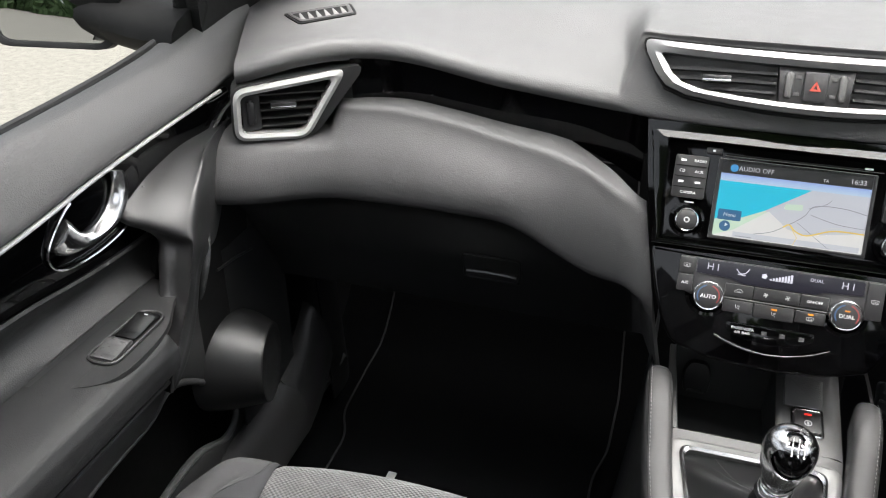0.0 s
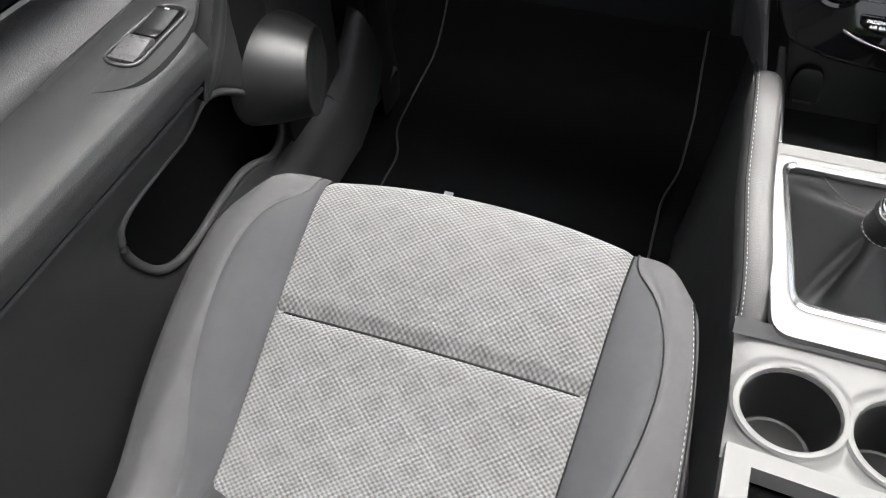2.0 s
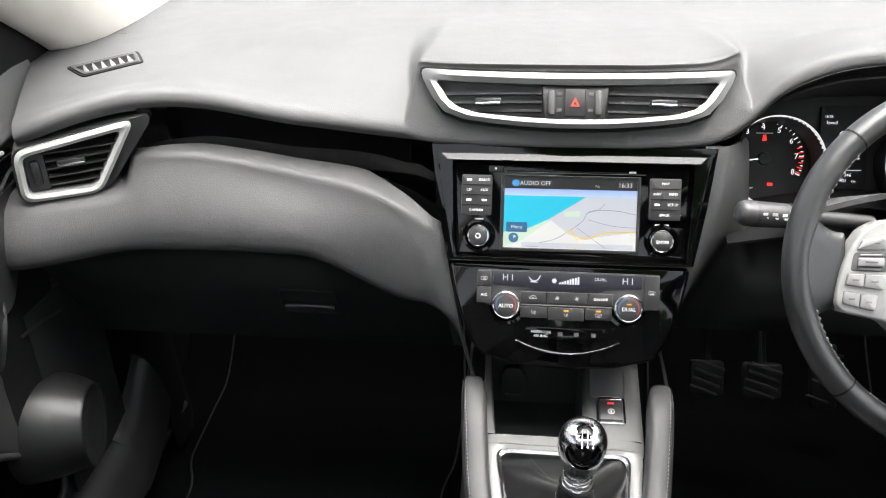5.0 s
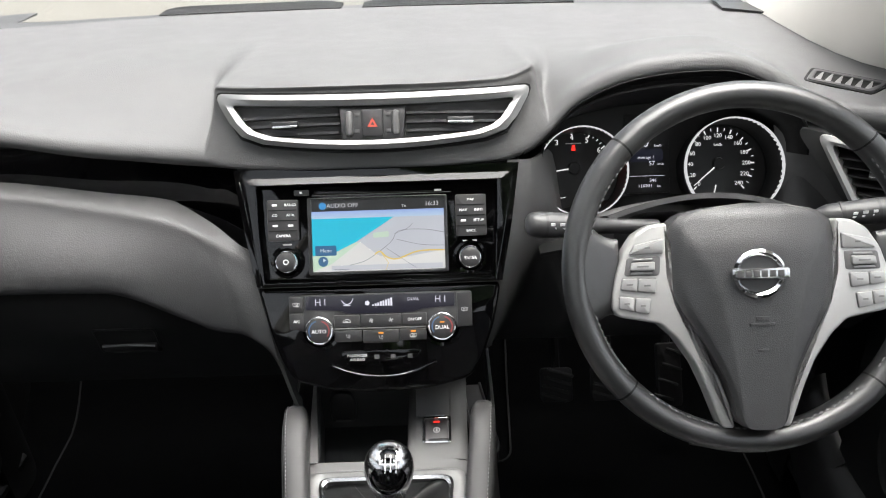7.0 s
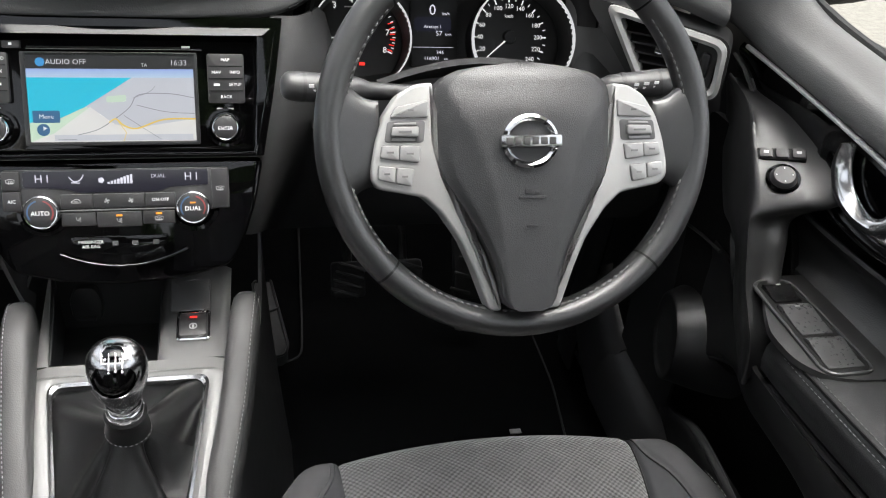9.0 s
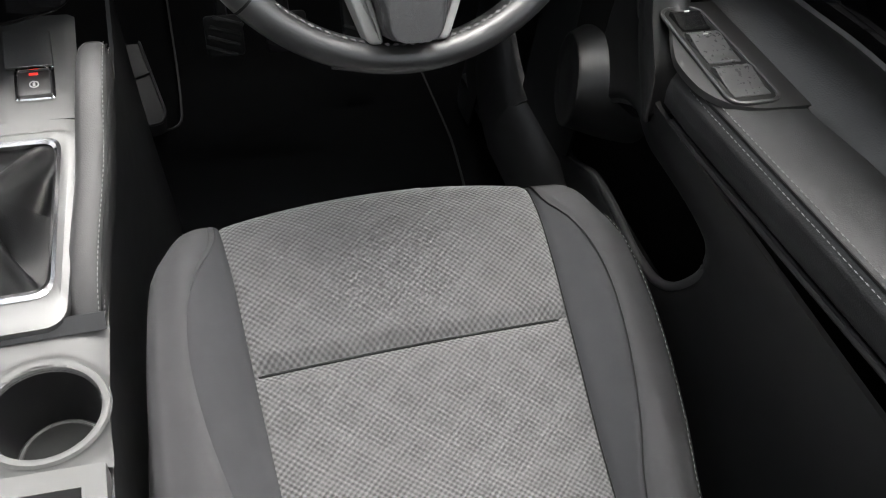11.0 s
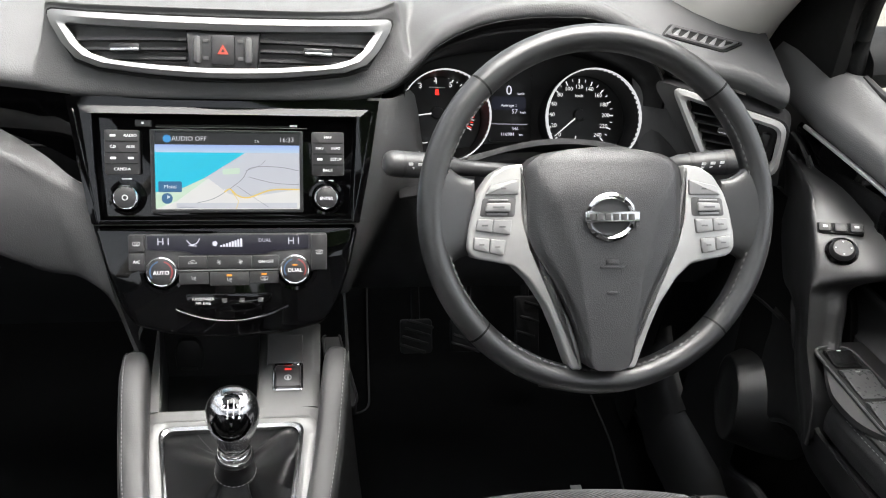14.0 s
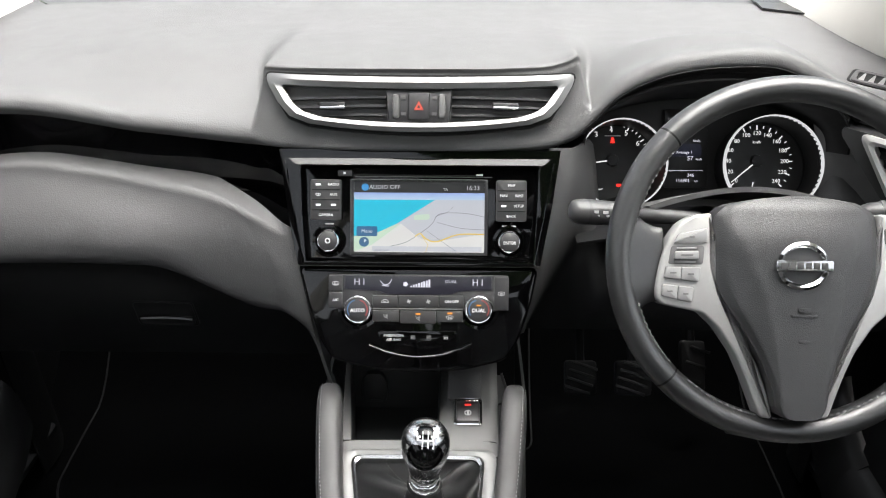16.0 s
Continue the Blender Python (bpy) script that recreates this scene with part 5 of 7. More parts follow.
def wheel_side(s):
    pts = [(s * x, z) for x, z in SIDE_PANEL]
    pan = part("spoke_insert", prism(rounded(pts if s < 0 else pts[::-1], 0.004), -0.0135, 0.012, 0.003, WM, 3), WHEEL_SILVER, wheel, "satin silver spoke insert with switches")

    def switch(shape, mark, mt=BUTTON_GREY, front=-0.0158):
        q = [(s * x, z) for x, z in shape]
        cx, cz = sum(p[0] for p in q) / len(q), sum(p[1] for p in q) / len(q)
        part("switch_gap", prism(rounded([(cx + (p[0] - cx) * 1.012, cz + (p[1] - cz) * 1.025) for p in (q if s < 0 else q[::-1])], 0.002), -0.0139, -0.010, 0, WM), BLACK, pan)
        k = part("switch", prism(rounded(q if s < 0 else q[::-1], 0.002), front, -0.010, 0.0012, WM), mt, pan)
        if mark:
            part("legend", rbox(cx - mark / 2, front - 0.0003, cz - 0.0008, cx + mark / 2, front + 0.0003, cz + 0.0008, 0, WM), LEGEND_GREY, k)
        return k

    switch([(0.084, 0.0295), (0.1115, 0.0235), (0.1165, 0.0145), (0.0845, 0.0150)], 0.005)
    part("toggle_well", prism(rounded([(s * 0.0865, 0.0125), (s * 0.1185, 0.0118), (s * 0.1215, -0.0055), (s * 0.088, -0.0058)][::1 if s < 0 else -1], 0.003), -0.0140, -0.010, 0.0006, WM), TOGGLE_WELL, pan)
    switch([(0.0925, 0.0075), (0.1150, 0.0070), (0.1165, -0.0008), (0.0930, -0.0010)], 0.011, front=-0.0175)
    part("toggle_edge", prism([(s * 0.0945, 0.0108), (s * 0.1130, 0.0104), (s * 0.1135, 0.0086), (s * 0.0945, 0.0088)][::1 if s < 0 else -1], -0.0152, -0.010, 0.0005, WM), BUTTON_GREY, pan)
    part("toggle_edge", prism([(s * 0.0950, -0.0022), (s * 0.1150, -0.0020), (s * 0.1155, -0.0042), (s * 0.0955, -0.0044)][::1 if s < 0 else -1], -0.0152, -0.010, 0.0005, WM), BUTTON_GREY, pan)
    switch([(0.0905, -0.0085), (0.1085, -0.0082), (0.1095, -0.0205), (0.0925, -0.0225)], 0.006)
    switch([(0.1088, -0.0082), (0.1235, -0.0078), (0.1255, -0.0185), (0.1098, -0.0205)], 0.006)
    switch([(0.0965, -0.0275), (0.1115, -0.0262), (0.1125, -0.0395), (0.0990, -0.0420)], 0.005)
    switch([(0.1122, -0.0262), (0.1268, -0.0245), (0.1275, -0.0360), (0.1132, -0.0393)], 0.005)

    # leather ears that swell out of the rim and meet the inserts
    rings = []
    for u in np.linspace(0, 1, 12):
        x = 0.1240 + 0.0400 * u
        mid_z, tall, deep = -0.006 + 0.001 * u, 0.036 + 0.030 * u ** 2.4, 0.0085 + 0.0050 * u
        bend = 0.5 * (R0 - math.sqrt(R0 ** 2 - 0.05 ** 2))
        ring = []
        for a in np.linspace(0, 2 * math.pi, 33)[:-1]:
            cz, cy = math.copysign(abs(math.sin(a)) ** 0.75, math.sin(a)), math.copysign(abs(math.cos(a)) ** 0.75, math.cos(a))
            ring.append(WM @ Vector((s * (x - bend * u * abs(cz) ** 2), 0.002 - 0.003 * u + deep * cy, mid_z + tall * cz)))
        rings.append(ring)
    part("rim_ear", loft(rings), WORN_LEATHER, wheel, "leather ear joining rim and hub", sharp=80)


for s in (-1, 1):
    wheel_side(s)
part("rim_root", tube([WM @ Vector((x, 0.004, -0.163 - 0.002 * abs(x) / 0.05)) for x in (-0.060, -0.03, 0, 0.03, 0.060)], 0.015, n=12, up=tuple(WM.to_3x3() @ Vector((0, -1, 0))), flat=0.6, taper=lambda t: 0.35 + 0.65 * math.sin(math.pi * t)), WORN_LEATHER, wheel)

# round chrome badge with a plain bar
BM = WM @ Matrix.Translation((-0.002, 0, -0.006))
badge = part("badge", frame_ring([(0.0245 * math.cos(a), 0.0225 * math.sin(a)) for a in np.linspace(0, 2 * math.pi, 41)[:-1]], [(0.0190 * math.cos(a), 0.0172 * math.sin(a)) for a in np.linspace(0, 2 * math.pi, 41)[:-1]], -0.0362, -0.030, BM, 0.0022), CHROME, wheel, "round chrome badge with a bar")
part("badge_bar", rbox(-0.0265, -0.0405, -0.0052, 0.0265, -0.033, 0.0052, 0.0015, BM), KNOB_METAL, badge)
for k in range(6):
    part("badge_block", rbox(-0.0222 + 0.0075 * k, -0.0413, -0.0030, -0.0168 + 0.0075 * k, -0.0402, 0.0030, 0.0002, BM), PRINT_DARK, badge)
part("embossed_mark", rbox(-0.012, -0.0352, -0.054, 0.012, -0.030, -0.0515, 0.0003, WM), PAD, wheel)
part("embossed_mark", rbox(-0.006, -0.0350, -0.050, 0.006, -0.030, -0.0455, 0.0003, WM), PAD, wheel)
part("embossed_mark", rbox(-0.005, -0.0350, -0.078, 0.005, -0.027, -0.0755, 0.0003, WM), PAD, wheel)

# column shroud
col = thing("steering_column", (0.37, 0.92, 0.92), "dark plastic steering column shroud", "steering column")
axis = WM.to_3x3() @ Vector((0, 1, 0))
c0 = WM @ Vector((0, 0.02, 0))
rings = []
for d, w, h, dz in ((0.0, 0.060, 0.050, -0.004), (0.05, 0.066, 0.054, -0.006), (0.15, 0.070, 0.058, -0.004), (0.27, 0.074, 0.064, 0.004)):
    c = c0 + axis * d
    rings.append([c + Vector((w * math.copysign(abs(math.cos(a)) ** 0.7, math.cos(a)), 0, 0)) + (WM.to_3x3() @ Vector((0, 0, 1))) * (h * math.copysign(abs(math.sin(a)) ** 0.8, math.sin(a)) + dz) for a in np.linspace(0, 2 * math.pi, 33)[:-1]])
part("shroud", loft(rings), HARD, col, "dark plastic shroud")
part("cover_top", sheet(lambda u, v: (0.37 + (-0.11 + 0.22 * u), 0.89 + 0.15 * v, 1.025 - 0.012 * (2 * u - 1) ** 2 - 0.075 * v + 0.012 * math.sin(math.pi * u)), np.linspace(0, 1, 12), np.linspace(0, 1, 6), 0.006), SOFT_DARK, col, "grey upper column cover")
key_fob = thing("ignition_key", (0.46, 0.82, 0.91), "silver key hanging from the ignition lock", "key")
part("key_blade", rbox(0.448, 0.80, 0.945, 0.462, 0.812, 0.957, 0.003), CHROME, key_fob)
part("key_tag", tube([(0.452, 0.79, 0.945), (0.449, 0.785, 0.925), (0.444, 0.783, 0.905)], 0.0045, n=8, flat=0.5), SILVER, key_fob)


STALK = mat("stalk_plastic", (0.036, 0.036, 0.037), 0.36, grain=(1200, 0.05, "noise"), vary=(30, 0.1))


def stalk(s, p0, p1, label):
    st = thing("control_stalk", p0, label, "stalk", "column stalks")
    a, b = Vector(p0), Vector(p1)
    d = b - a
    pts = [a + d * t for t in (0, 0.15, 0.30, 0.44, 0.48, 0.52, 0.60, 0.70, 0.80, 0.90, 0.95, 0.975, 0.992, 1.0)]
    fat = [0.70, 0.71, 0.72, 0.76, 0.95, 1.10, 1.14, 1.17, 1.20, 1.22, 1.16, 1.02, 0.75, 0.35]
    tp = lambda t: fat[int(round(t * 13))]  # noqa: E731
    part("stalk_arm", tube(pts, 0.0125, n=18, flat=0.9, taper=tp), STALK, st)
    for t in (0.60, 0.86):
        part("collar", tube([a + d * t, a + d * (t + 0.03)], 0.0152, n=18, flat=0.9), BUTTON, st)
    up = Vector((0, -0.95, 0.3)).normalized()
    for t, w in ((0.67, 0.0030), (0.74, 0.0035), (0.81, 0.003)):
        c = a + d * t + up * 0.0148
        part("legend", rbox(c.x - w, c.y - 0.0004, c.z - 0.003, c.x + w, c.y + 0.0002, c.z - 0.001, 0), PRINT, st)
        part("legend", rbox(c.x - w, c.y - 0.0004, c.z + 0.001, c.x + w * 0.6, c.y + 0.0002, c.z + 0.004, 0), PRINT, st)


stalk(-1, (0.315, 0.885, 1.000), (0.168, 0.862, 1.019), "black indicator and light stalk")
stalk(1, (0.425, 0.885, 1.000), (0.560, 0.860, 1.025), "black wiper stalk with white markings")

# ---- centre console ----
def deck(y):
    return 0.694 + 0.19 * (y - 0.84)


BIN = mat("satin_black_bin", (0.010, 0.0104, 0.0108), 0.4, grain=(1500, 0.05, "noise"), vary=(20, 0.2))
console = thing("centre_console", (0, 0.7, 0.3), "silver-grey and black centre console with cup holders", "console")


def half(y):
    return tab(y, [0.20, 0.50, 0.66, 0.80, 0.95, 1.10], [0.098, 0.094, 0.100, 0.122, 0.134, 0.134])


def side_wall(s):
    return lambda u, v: (s * (half(0.18 + 0.92 * u) - 0.002 + 0.035 * v ** 1.5) + 0.004, 0.18 + 0.92 * u, (tab(0.18 + 0.92 * u, [0.18, 0.5, 0.64, 0.70, 0.9, 1.1], [0.60, 0.618, 0.625, 0.645, 0.715, 0.72])) * (1 - v) + 0.27 * v)


for s in (-1, 1):
    part("side_panel", sheet(side_wall(s), np.linspace(0, 1, 24), np.linspace(0, 1, 8), 0.004), HARD, console, "dark textured console side")

# padded knee rails with twin stitching
for s in (-1, 1):
    cx = 0.004
    rings = []
    N = 30
    for k in range(N + 1):
        t = k / N
        y = 0.925 - 0.275 * t
        z = tab(t, [0, 0.04, 0.12, 0.5, 0.9, 1.0], [0.735, 0.748, 0.749, 0.708, 0.662, 0.640])
        x = s * (half(y) - 0.014) + cx
        w, h = 0.0165 * tab(t, [0, 0.05, 0.15, 0.9, 1.0], [0.55, 0.85, 1, 1, 0.75]), 0.05
        ring = []
        for a in np.linspace(0, 2 * math.pi, 21)[:-1]:
            ring.append((x + w * math.copysign(abs(math.cos(a)) ** 0.6, math.cos(a)), y, z - h * 0.5 + h * 0.5 * math.copysign(abs(math.sin(a)) ** 0.5, math.sin(a))))
        rings.append(ring)
    rail = part("knee_rail", loft(rings), RAIL, console, "padded leather knee rail with grey stitching", sharp=70)
    for off in (0.0105, 0.0145):
        pts = []
        for t in np.linspace(0.03, 0.97, 40):
            y = 0.925 - 0.275 * t
            z = tab(t, [0, 0.04, 0.12, 0.5, 0.9, 1.0], [0.735, 0.748, 0.749, 0.708, 0.662, 0.640])
            pts.append((s * (half(y) - 0.014 + off) + cx, y, z - (0.0012 if off < 0.012 else 0.0085)))
        part("stitching", stitches(pts, 0.0032, 0.0018, 0.0006), THREAD, rail)
    part("rail_groove", tube([(q[0] - s * 0.0018, q[1], q[2] + 0.004) for q in pts], 0.0009, n=5), BLACK, rail)


# deck plate with the bin opening cut out: strips round it
def strip(name, x0, x1, y0, y1, mt, lab="", y_dep=None):
    return part(name, sheet(lambda u, v: ((x0[0] + (x0[1] - x0[0]) * v) * (1 - u) + (x1[0] + (x1[1] - x1[0]) * v) * u, y0 + (y1 - y0) * v, deck(y0 + (y1 - y0) * v) - 0.004 * (1 - min(1, 12 * min(u, 1 - u)))), np.linspace(0, 1, 14), np.linspace(0, 1, 6), 0.006), mt, console, lab)


strip("deck_bridge", (-0.098, -0.100), (0.100, 0.102), 0.842, 0.862, SILVER_GREY, "silver-grey deck plate")
strip("deck_left", (-0.100, -0.106), (-0.084, -0.098), 0.862, 1.0, SILVER_GREY)
strip("deck_right", (0.026, 0.026), (0.102, 0.104), 0.862, 1.0, SILVER_GREY, "silver-grey deck beside the bin")
bin_top = [(-0.085, 0.862, 0.699), (0.026, 0.862, 0.699), (0.026, 1.0, 0.74), (-0.100, 1.0, 0.74)]
bin_low = [(-0.082, 0.868, 0.655), (0.022, 0.868, 0.655), (0.022, 0.982, 0.655), (-0.095, 0.982, 0.655)]
bm = loft([bin_top, bin_low], caps=False)
bm.faces.new([v for v in bm.verts if v.co.z < 0.656])
part_bin = bm
bin_ = part("storage_bin", part_bin, BIN, console, "open black storage bin")
part("bin_lip", tube([(-0.094, 0.93, 0.648), (-0.04, 0.932, 0.648), (0.02, 0.934, 0.648)], 0.0012, n=5), SATIN, bin_)
socket_cap = thing("power_socket", (-0.066, 0.98, 0.69), "black power socket with a closed flap", "socket")
part("flap", prism(rounded([(-0.0165, -0.022), (0.0165, -0.022), (0.0185, 0.006), (0.011, 0.023), (-0.011, 0.023), (-0.0185, 0.006)], 0.007), -0.006, 0.004, 0.003, pose(-0.066, 0.984, 0.690, -8, 0, 0)), HARD, socket_cap)
part("flap_lip", rbox(-0.010, -0.0085, -0.0205, 0.010, -0.004, -0.0165, 0.001, pose(-0.066, 0.984, 0.690, -8, 0, 0)), SATIN, socket_cap)

pb = thing("parking_brake_switch", (0.063, 0.908, 0.71), "electric parking brake switch with red lamp", "switch")
PBM = Matrix.Translation((0.063, 0.907, deck(0.907))) @ pose(0, 0, 0, -79, 0, 0) @ Matrix.Diagonal((0.86, 1, 0.9, 1))
part("switch_bezel", frame_ring(rect(-0.0215, -0.0245, 0.0215, 0.0245, 0.005), rect(-0.0185, -0.021, 0.0185, 0.021, 0.004), -0.003, 0.002, PBM, 0.001), CHROME, pb, "chrome bezel")
part("rocker", prism(rect(-0.0178, -0.0205, 0.0178, 0.015, 0.003), -0.007, 0.003, 0.002, PBM), BUTTON, pb)
part("rocker_lip", prism(rect(-0.0165, 0.0145, 0.0165, 0.0205, 0.002), -0.009, 0.003, 0.002, PBM), CHROME, pb)
part("lamp", rbox(-0.0048, -0.0078, 0.0072, 0.0048, -0.0070, 0.0102, 0.0003, PBM), RED_LAMP, pb)
part("brake_mark", frame_ring([(0.0052 * math.cos(a), -0.006 + 0.0048 * math.sin(a)) for a in np.linspace(0, 6.283, 21)[:-1]], [(0.0040 * math.cos(a), -0.006 + 0.0037 * math.sin(a)) for a in np.linspace(0, 6.283, 21)[:-1]], -0.0075, -0.0069, PBM), PRINT_DIM, pb)
part("brake_mark", rbox(-0.0014, -0.0075, -0.0085, 0.0014, -0.0069, -0.0035, 0, PBM), PRINT_DIM, pb)
part("blank_plate", prism(rect(0.0405, -0.024, 0.0850, 0.018, 0.003), -0.003, 0.004, 0.0015, pose(-0.004, 0.949, 0.7225, -66, 0, 0)), SOFT, console, "blank grey switch plate")

# gear surround
def gs(x0f, x1f, x0r, x1r, yf, yr, r):
    return rounded([(x0f, yf), (x0r, yr), (x1r, yr), (x1f, yf)], r, 6)


DK = Matrix.Translation((0, 0.84, deck(0.84))) @ Matrix.Rotation(math.atan(0.19), 4, "X")


def on_deck(bm):
    """Local x, z (height in y) to the sloping deck: outline z runs along the car."""
    for q in bm.verts:
        x, y, z = q.co
        q.co = DK @ Vector((x, (z - 0.84) * 1.018, -y))
    bmesh.ops.recalc_face_normals(bm, faces=bm.faces)
    return bm


surr_out, surr_mid, surr_in = gs(-0.098, 0.100, -0.066, 0.076, 0.8465, 0.640, 0.02), gs(-0.083, 0.084, -0.053, 0.068, 0.838, 0.668, 0.018), gs(-0.077, 0.078, -0.049, 0.063, 0.831, 0.676, 0.015)
part("gear_surround", on_deck(frame_ring(surr_out, surr_mid, -0.003, 0.01, None, 0.0025)), DECK_SILVER, console, "bright satin silver gear surround")
part("surround_edge", on_deck(frame_ring(surr_mid, surr_in, -0.0045, 0.014, None, 0.002)), KNOB_METAL, console, "chrome inner edge")

gear = thing("gear_lever", (0.012, 0.75, 0.69), "six-speed gear lever with chrome knob and leather boot", "gear lever")


def boot(a, v):
    th = 2 * math.pi * a
    e = lambda c: math.copysign(abs(c) ** (0.24 + 0.12 * v), c)  # noqa: E731
    k = e(math.sin(th))
    yy = 0.7535 + 0.088 * k
    hw = 0.069 + 0.0135 * k
    bx, by = 0.004 + hw * e(math.cos(th)), yy
    tx, ty = 0.012 + 0.017 * math.cos(th), 0.742 + 0.017 * math.sin(th)
    w = v ** 1.15
    fold = 0.012 * (abs(math.sin(1.5 * th + 0.3 + 0.5 * v)) * 2 - 1.2) * math.sin(math.pi * v) + 0.005 * math.sin(7 * th + 2 * v) * math.sin(math.pi * v)
    hz = deck(by) - 0.005
    tz = 0.716
    sag = 0.006 * math.sin(math.pi * v) * math.sin(2 * th + 0.5)
    return (bx * (1 - w) + tx * w + fold * math.cos(th), by * (1 - w) + ty * w + fold * math.sin(th), hz * (1 - v ** 1.5) + tz * v ** 1.5 + sag)


part("boot", sheet(boot, np.linspace(0, 1, 73), np.linspace(0, 1, 20)), BOOT, gear, "creased black leather boot", sharp=80)
part("boot_seam", stitches([Vector(boot(0.25 + 0.02, v)) + Vector((0, 0.001, 0.0012)) for v in np.linspace(0.05, 0.9, 20)], 0.003, 0.002, 0.0007), FAINT_THREAD, gear)
GM = Matrix.Translation((0.0125, 0.7415, 0.732)) @ pose(0, 0, 0, 8, 2, 0)
part("boot_ring", lathe([(0.0180, -0.022), (0.0212, -0.020), (0.0212, -0.012), (0.0196, -0.010), (0.0192, 0.006), (0.0196, 0.009), (0.0165, 0.011)], GM, 32), BOOT, gear)
part("ring_stitching", stitches([GM @ Vector((0.0214 * math.cos(a), 0.0214 * math.sin(a), -0.0155)) for a in np.linspace(3.0, 6.5, 24)], 0.003, 0.002, 0.0006), THREAD, gear)
part("chrome_collar", lathe([(0.0155, 0.010), (0.0172, 0.011), (0.0175, 0.018), (0.0165, 0.020), (0.0150, 0.021), (0.0166, 0.023), (0.0166, 0.028), (0.015, 0.03)], GM, 32), CHROME, gear)
knob = part("knob", lathe([(0.0150, 0.028), (0.0172, 0.034), (0.0205, 0.044), (0.0242, 0.058), (0.0262, 0.070), (0.0262, 0.078), (0.0246, 0.088), (0.0205, 0.0955), (0.0130, 0.0995), (0.0005, 0.1005)], GM @ Matrix.Diagonal((1, 0.92, 1, 1)), 44), KNOB_METAL, gear, "polished chrome knob")
CAPM = GM @ Matrix.Translation((0, -0.0015, 0.0735)) @ pose(0, 0, 0, 46, 0, 0) @ Matrix.Diagonal((1, 1.18, 1, 1))
part("knob_cap", lathe([(0.0005, 0.0272), (0.008, 0.0264), (0.0135, 0.0240), (0.0170, 0.0205), (0.0188, 0.0165), (0.0188, 0.010)], CAPM, 40), GLOSS, knob, "gloss-black cap with the shift pattern")
part("cap_edge", lathe([(0.0188, 0.0150), (0.0200, 0.0170), (0.0212, 0.0150), (0.0205, 0.010)], CAPM, 40), CHROME, knob)
KM = GM @ Matrix.Translation((0, -0.0015, 0.0735)) @ pose(0, 0, 0, 40, 0, 0) @ Matrix.Translation((0, 0.005, 0.0278)) @ pose(0, 0, 0, -90, 0, 0)
for x in (-0.0085, -0.0028, 0.0028, 0.0085):
    part("shift_line", rbox(x - 0.0005, -0.0006, 0.000 if x < -0.005 else -0.0048, x + 0.0005, 0.0004, 0.0050, 0, KM), PRINT, knob)
part("shift_line", rbox(-0.009, -0.0006, -0.0005, 0.009, 0.0004, 0.0006, 0, KM), PRINT, knob)
for t, x, z in (("R", -0.0085, 0.0072), ("1", -0.0028, 0.0072), ("3", 0.0028, 0.0072), ("5", 0.0085, 0.0072), ("2", -0.0028, -0.0072), ("4", 0.0028, -0.0072), ("6", 0.0085, -0.0072)):
    words("shift_numeral", t, 0.0048, KM @ Matrix.Translation((x, -0.0004, z)), PRINT, knob)

# cup holders
CUP = [(-0.040, 0.571), (0.055, 0.567)]
def cup_deck(u, v):
    y = 0.648 - 0.132 * v
    w = half(y) + 0.002
    x = -w + 0.006 + (2 * w) * u
    d = min(math.hypot(x - c[0], (y - c[1]) * 1.05) for c in CUP)
    z = deck(0.648) - 0.012 - 0.07 * (0.648 - y) - 0.010 * (abs(2 * u - 1) ** 6)
    z += 0.006 * step(0.060, 0.049, d)
    return (x, y, z)


bm = sheet(cup_deck, np.linspace(0, 1, 90), np.linspace(0, 1, 56))
kill = [f for f in bm.faces if any(math.hypot(f.calc_center_median().x - c[0], (f.calc_center_median().y - c[1]) * 1.05) < 0.0445 for c in CUP)]
bmesh.ops.delete(bm, geom=kill, context="FACES")
part("cup_deck", bm, SILVER_GREY, console, "silver-grey cup holder deck")
for cx, cy in CUP:
    zt = deck(0.648) - 0.012 - 0.07 * (0.648 - cy) + 0.0055
    m = Matrix.Translation((cx, cy, zt)) @ Matrix.Diagonal((1, 0.95, 1, 1))
    c = part("cup_well", lathe([(0.0430, -0.002), (0.0425, -0.006), (0.0385, -0.055), (0.038, -0.075), (0.0005, -0.076)], m, 44), POCKET, console, "deep dark cup well")
    part("well_lip", lathe([(0.0425, -0.004), (0.0440, 0.0010), (0.0465, 0.0022), (0.0495, 0.0016), (0.0515, -0.001)], m, 48), SILVER_GREY, c, "rounded silver-grey rim")
    part("well_ring", lathe([(0.034, -0.0755), (0.036, -0.0735), (0.0372, -0.0755)], m, 36), SILVER_GREY, c)
    part("well_mat", lathe([(0.0005, -0.0735), (0.0325, -0.0735), (0.0335, -0.0755)], m, 36), BLACK, c)
part("console_shoulder", sheet(lambda u, v: (-0.098 + 0.204 * u, 0.652 - 0.012 * v, deck(0.652) - 0.004 - 0.010 * v), np.linspace(0, 1, 10), (0, 0.5, 1), 0.004), SATIN, console)
part("bin_frame", frame_ring([(-0.088, 0.524), (0.098, 0.514), (0.098, 0.35), (-0.088, 0.35)], [(-0.066, 0.506), (0.080, 0.497), (0.080, 0.37), (-0.066, 0.37)], -0.004, 0.02, Matrix.Translation((0, 0, 0.638)) @ Matrix(((1, 0, 0, 0), (0, 0, 1, 0), (0, -1, 0, 0), (0, 0, 0, 1)))), SILVER_GREY, console, "silver-grey rear tray frame")
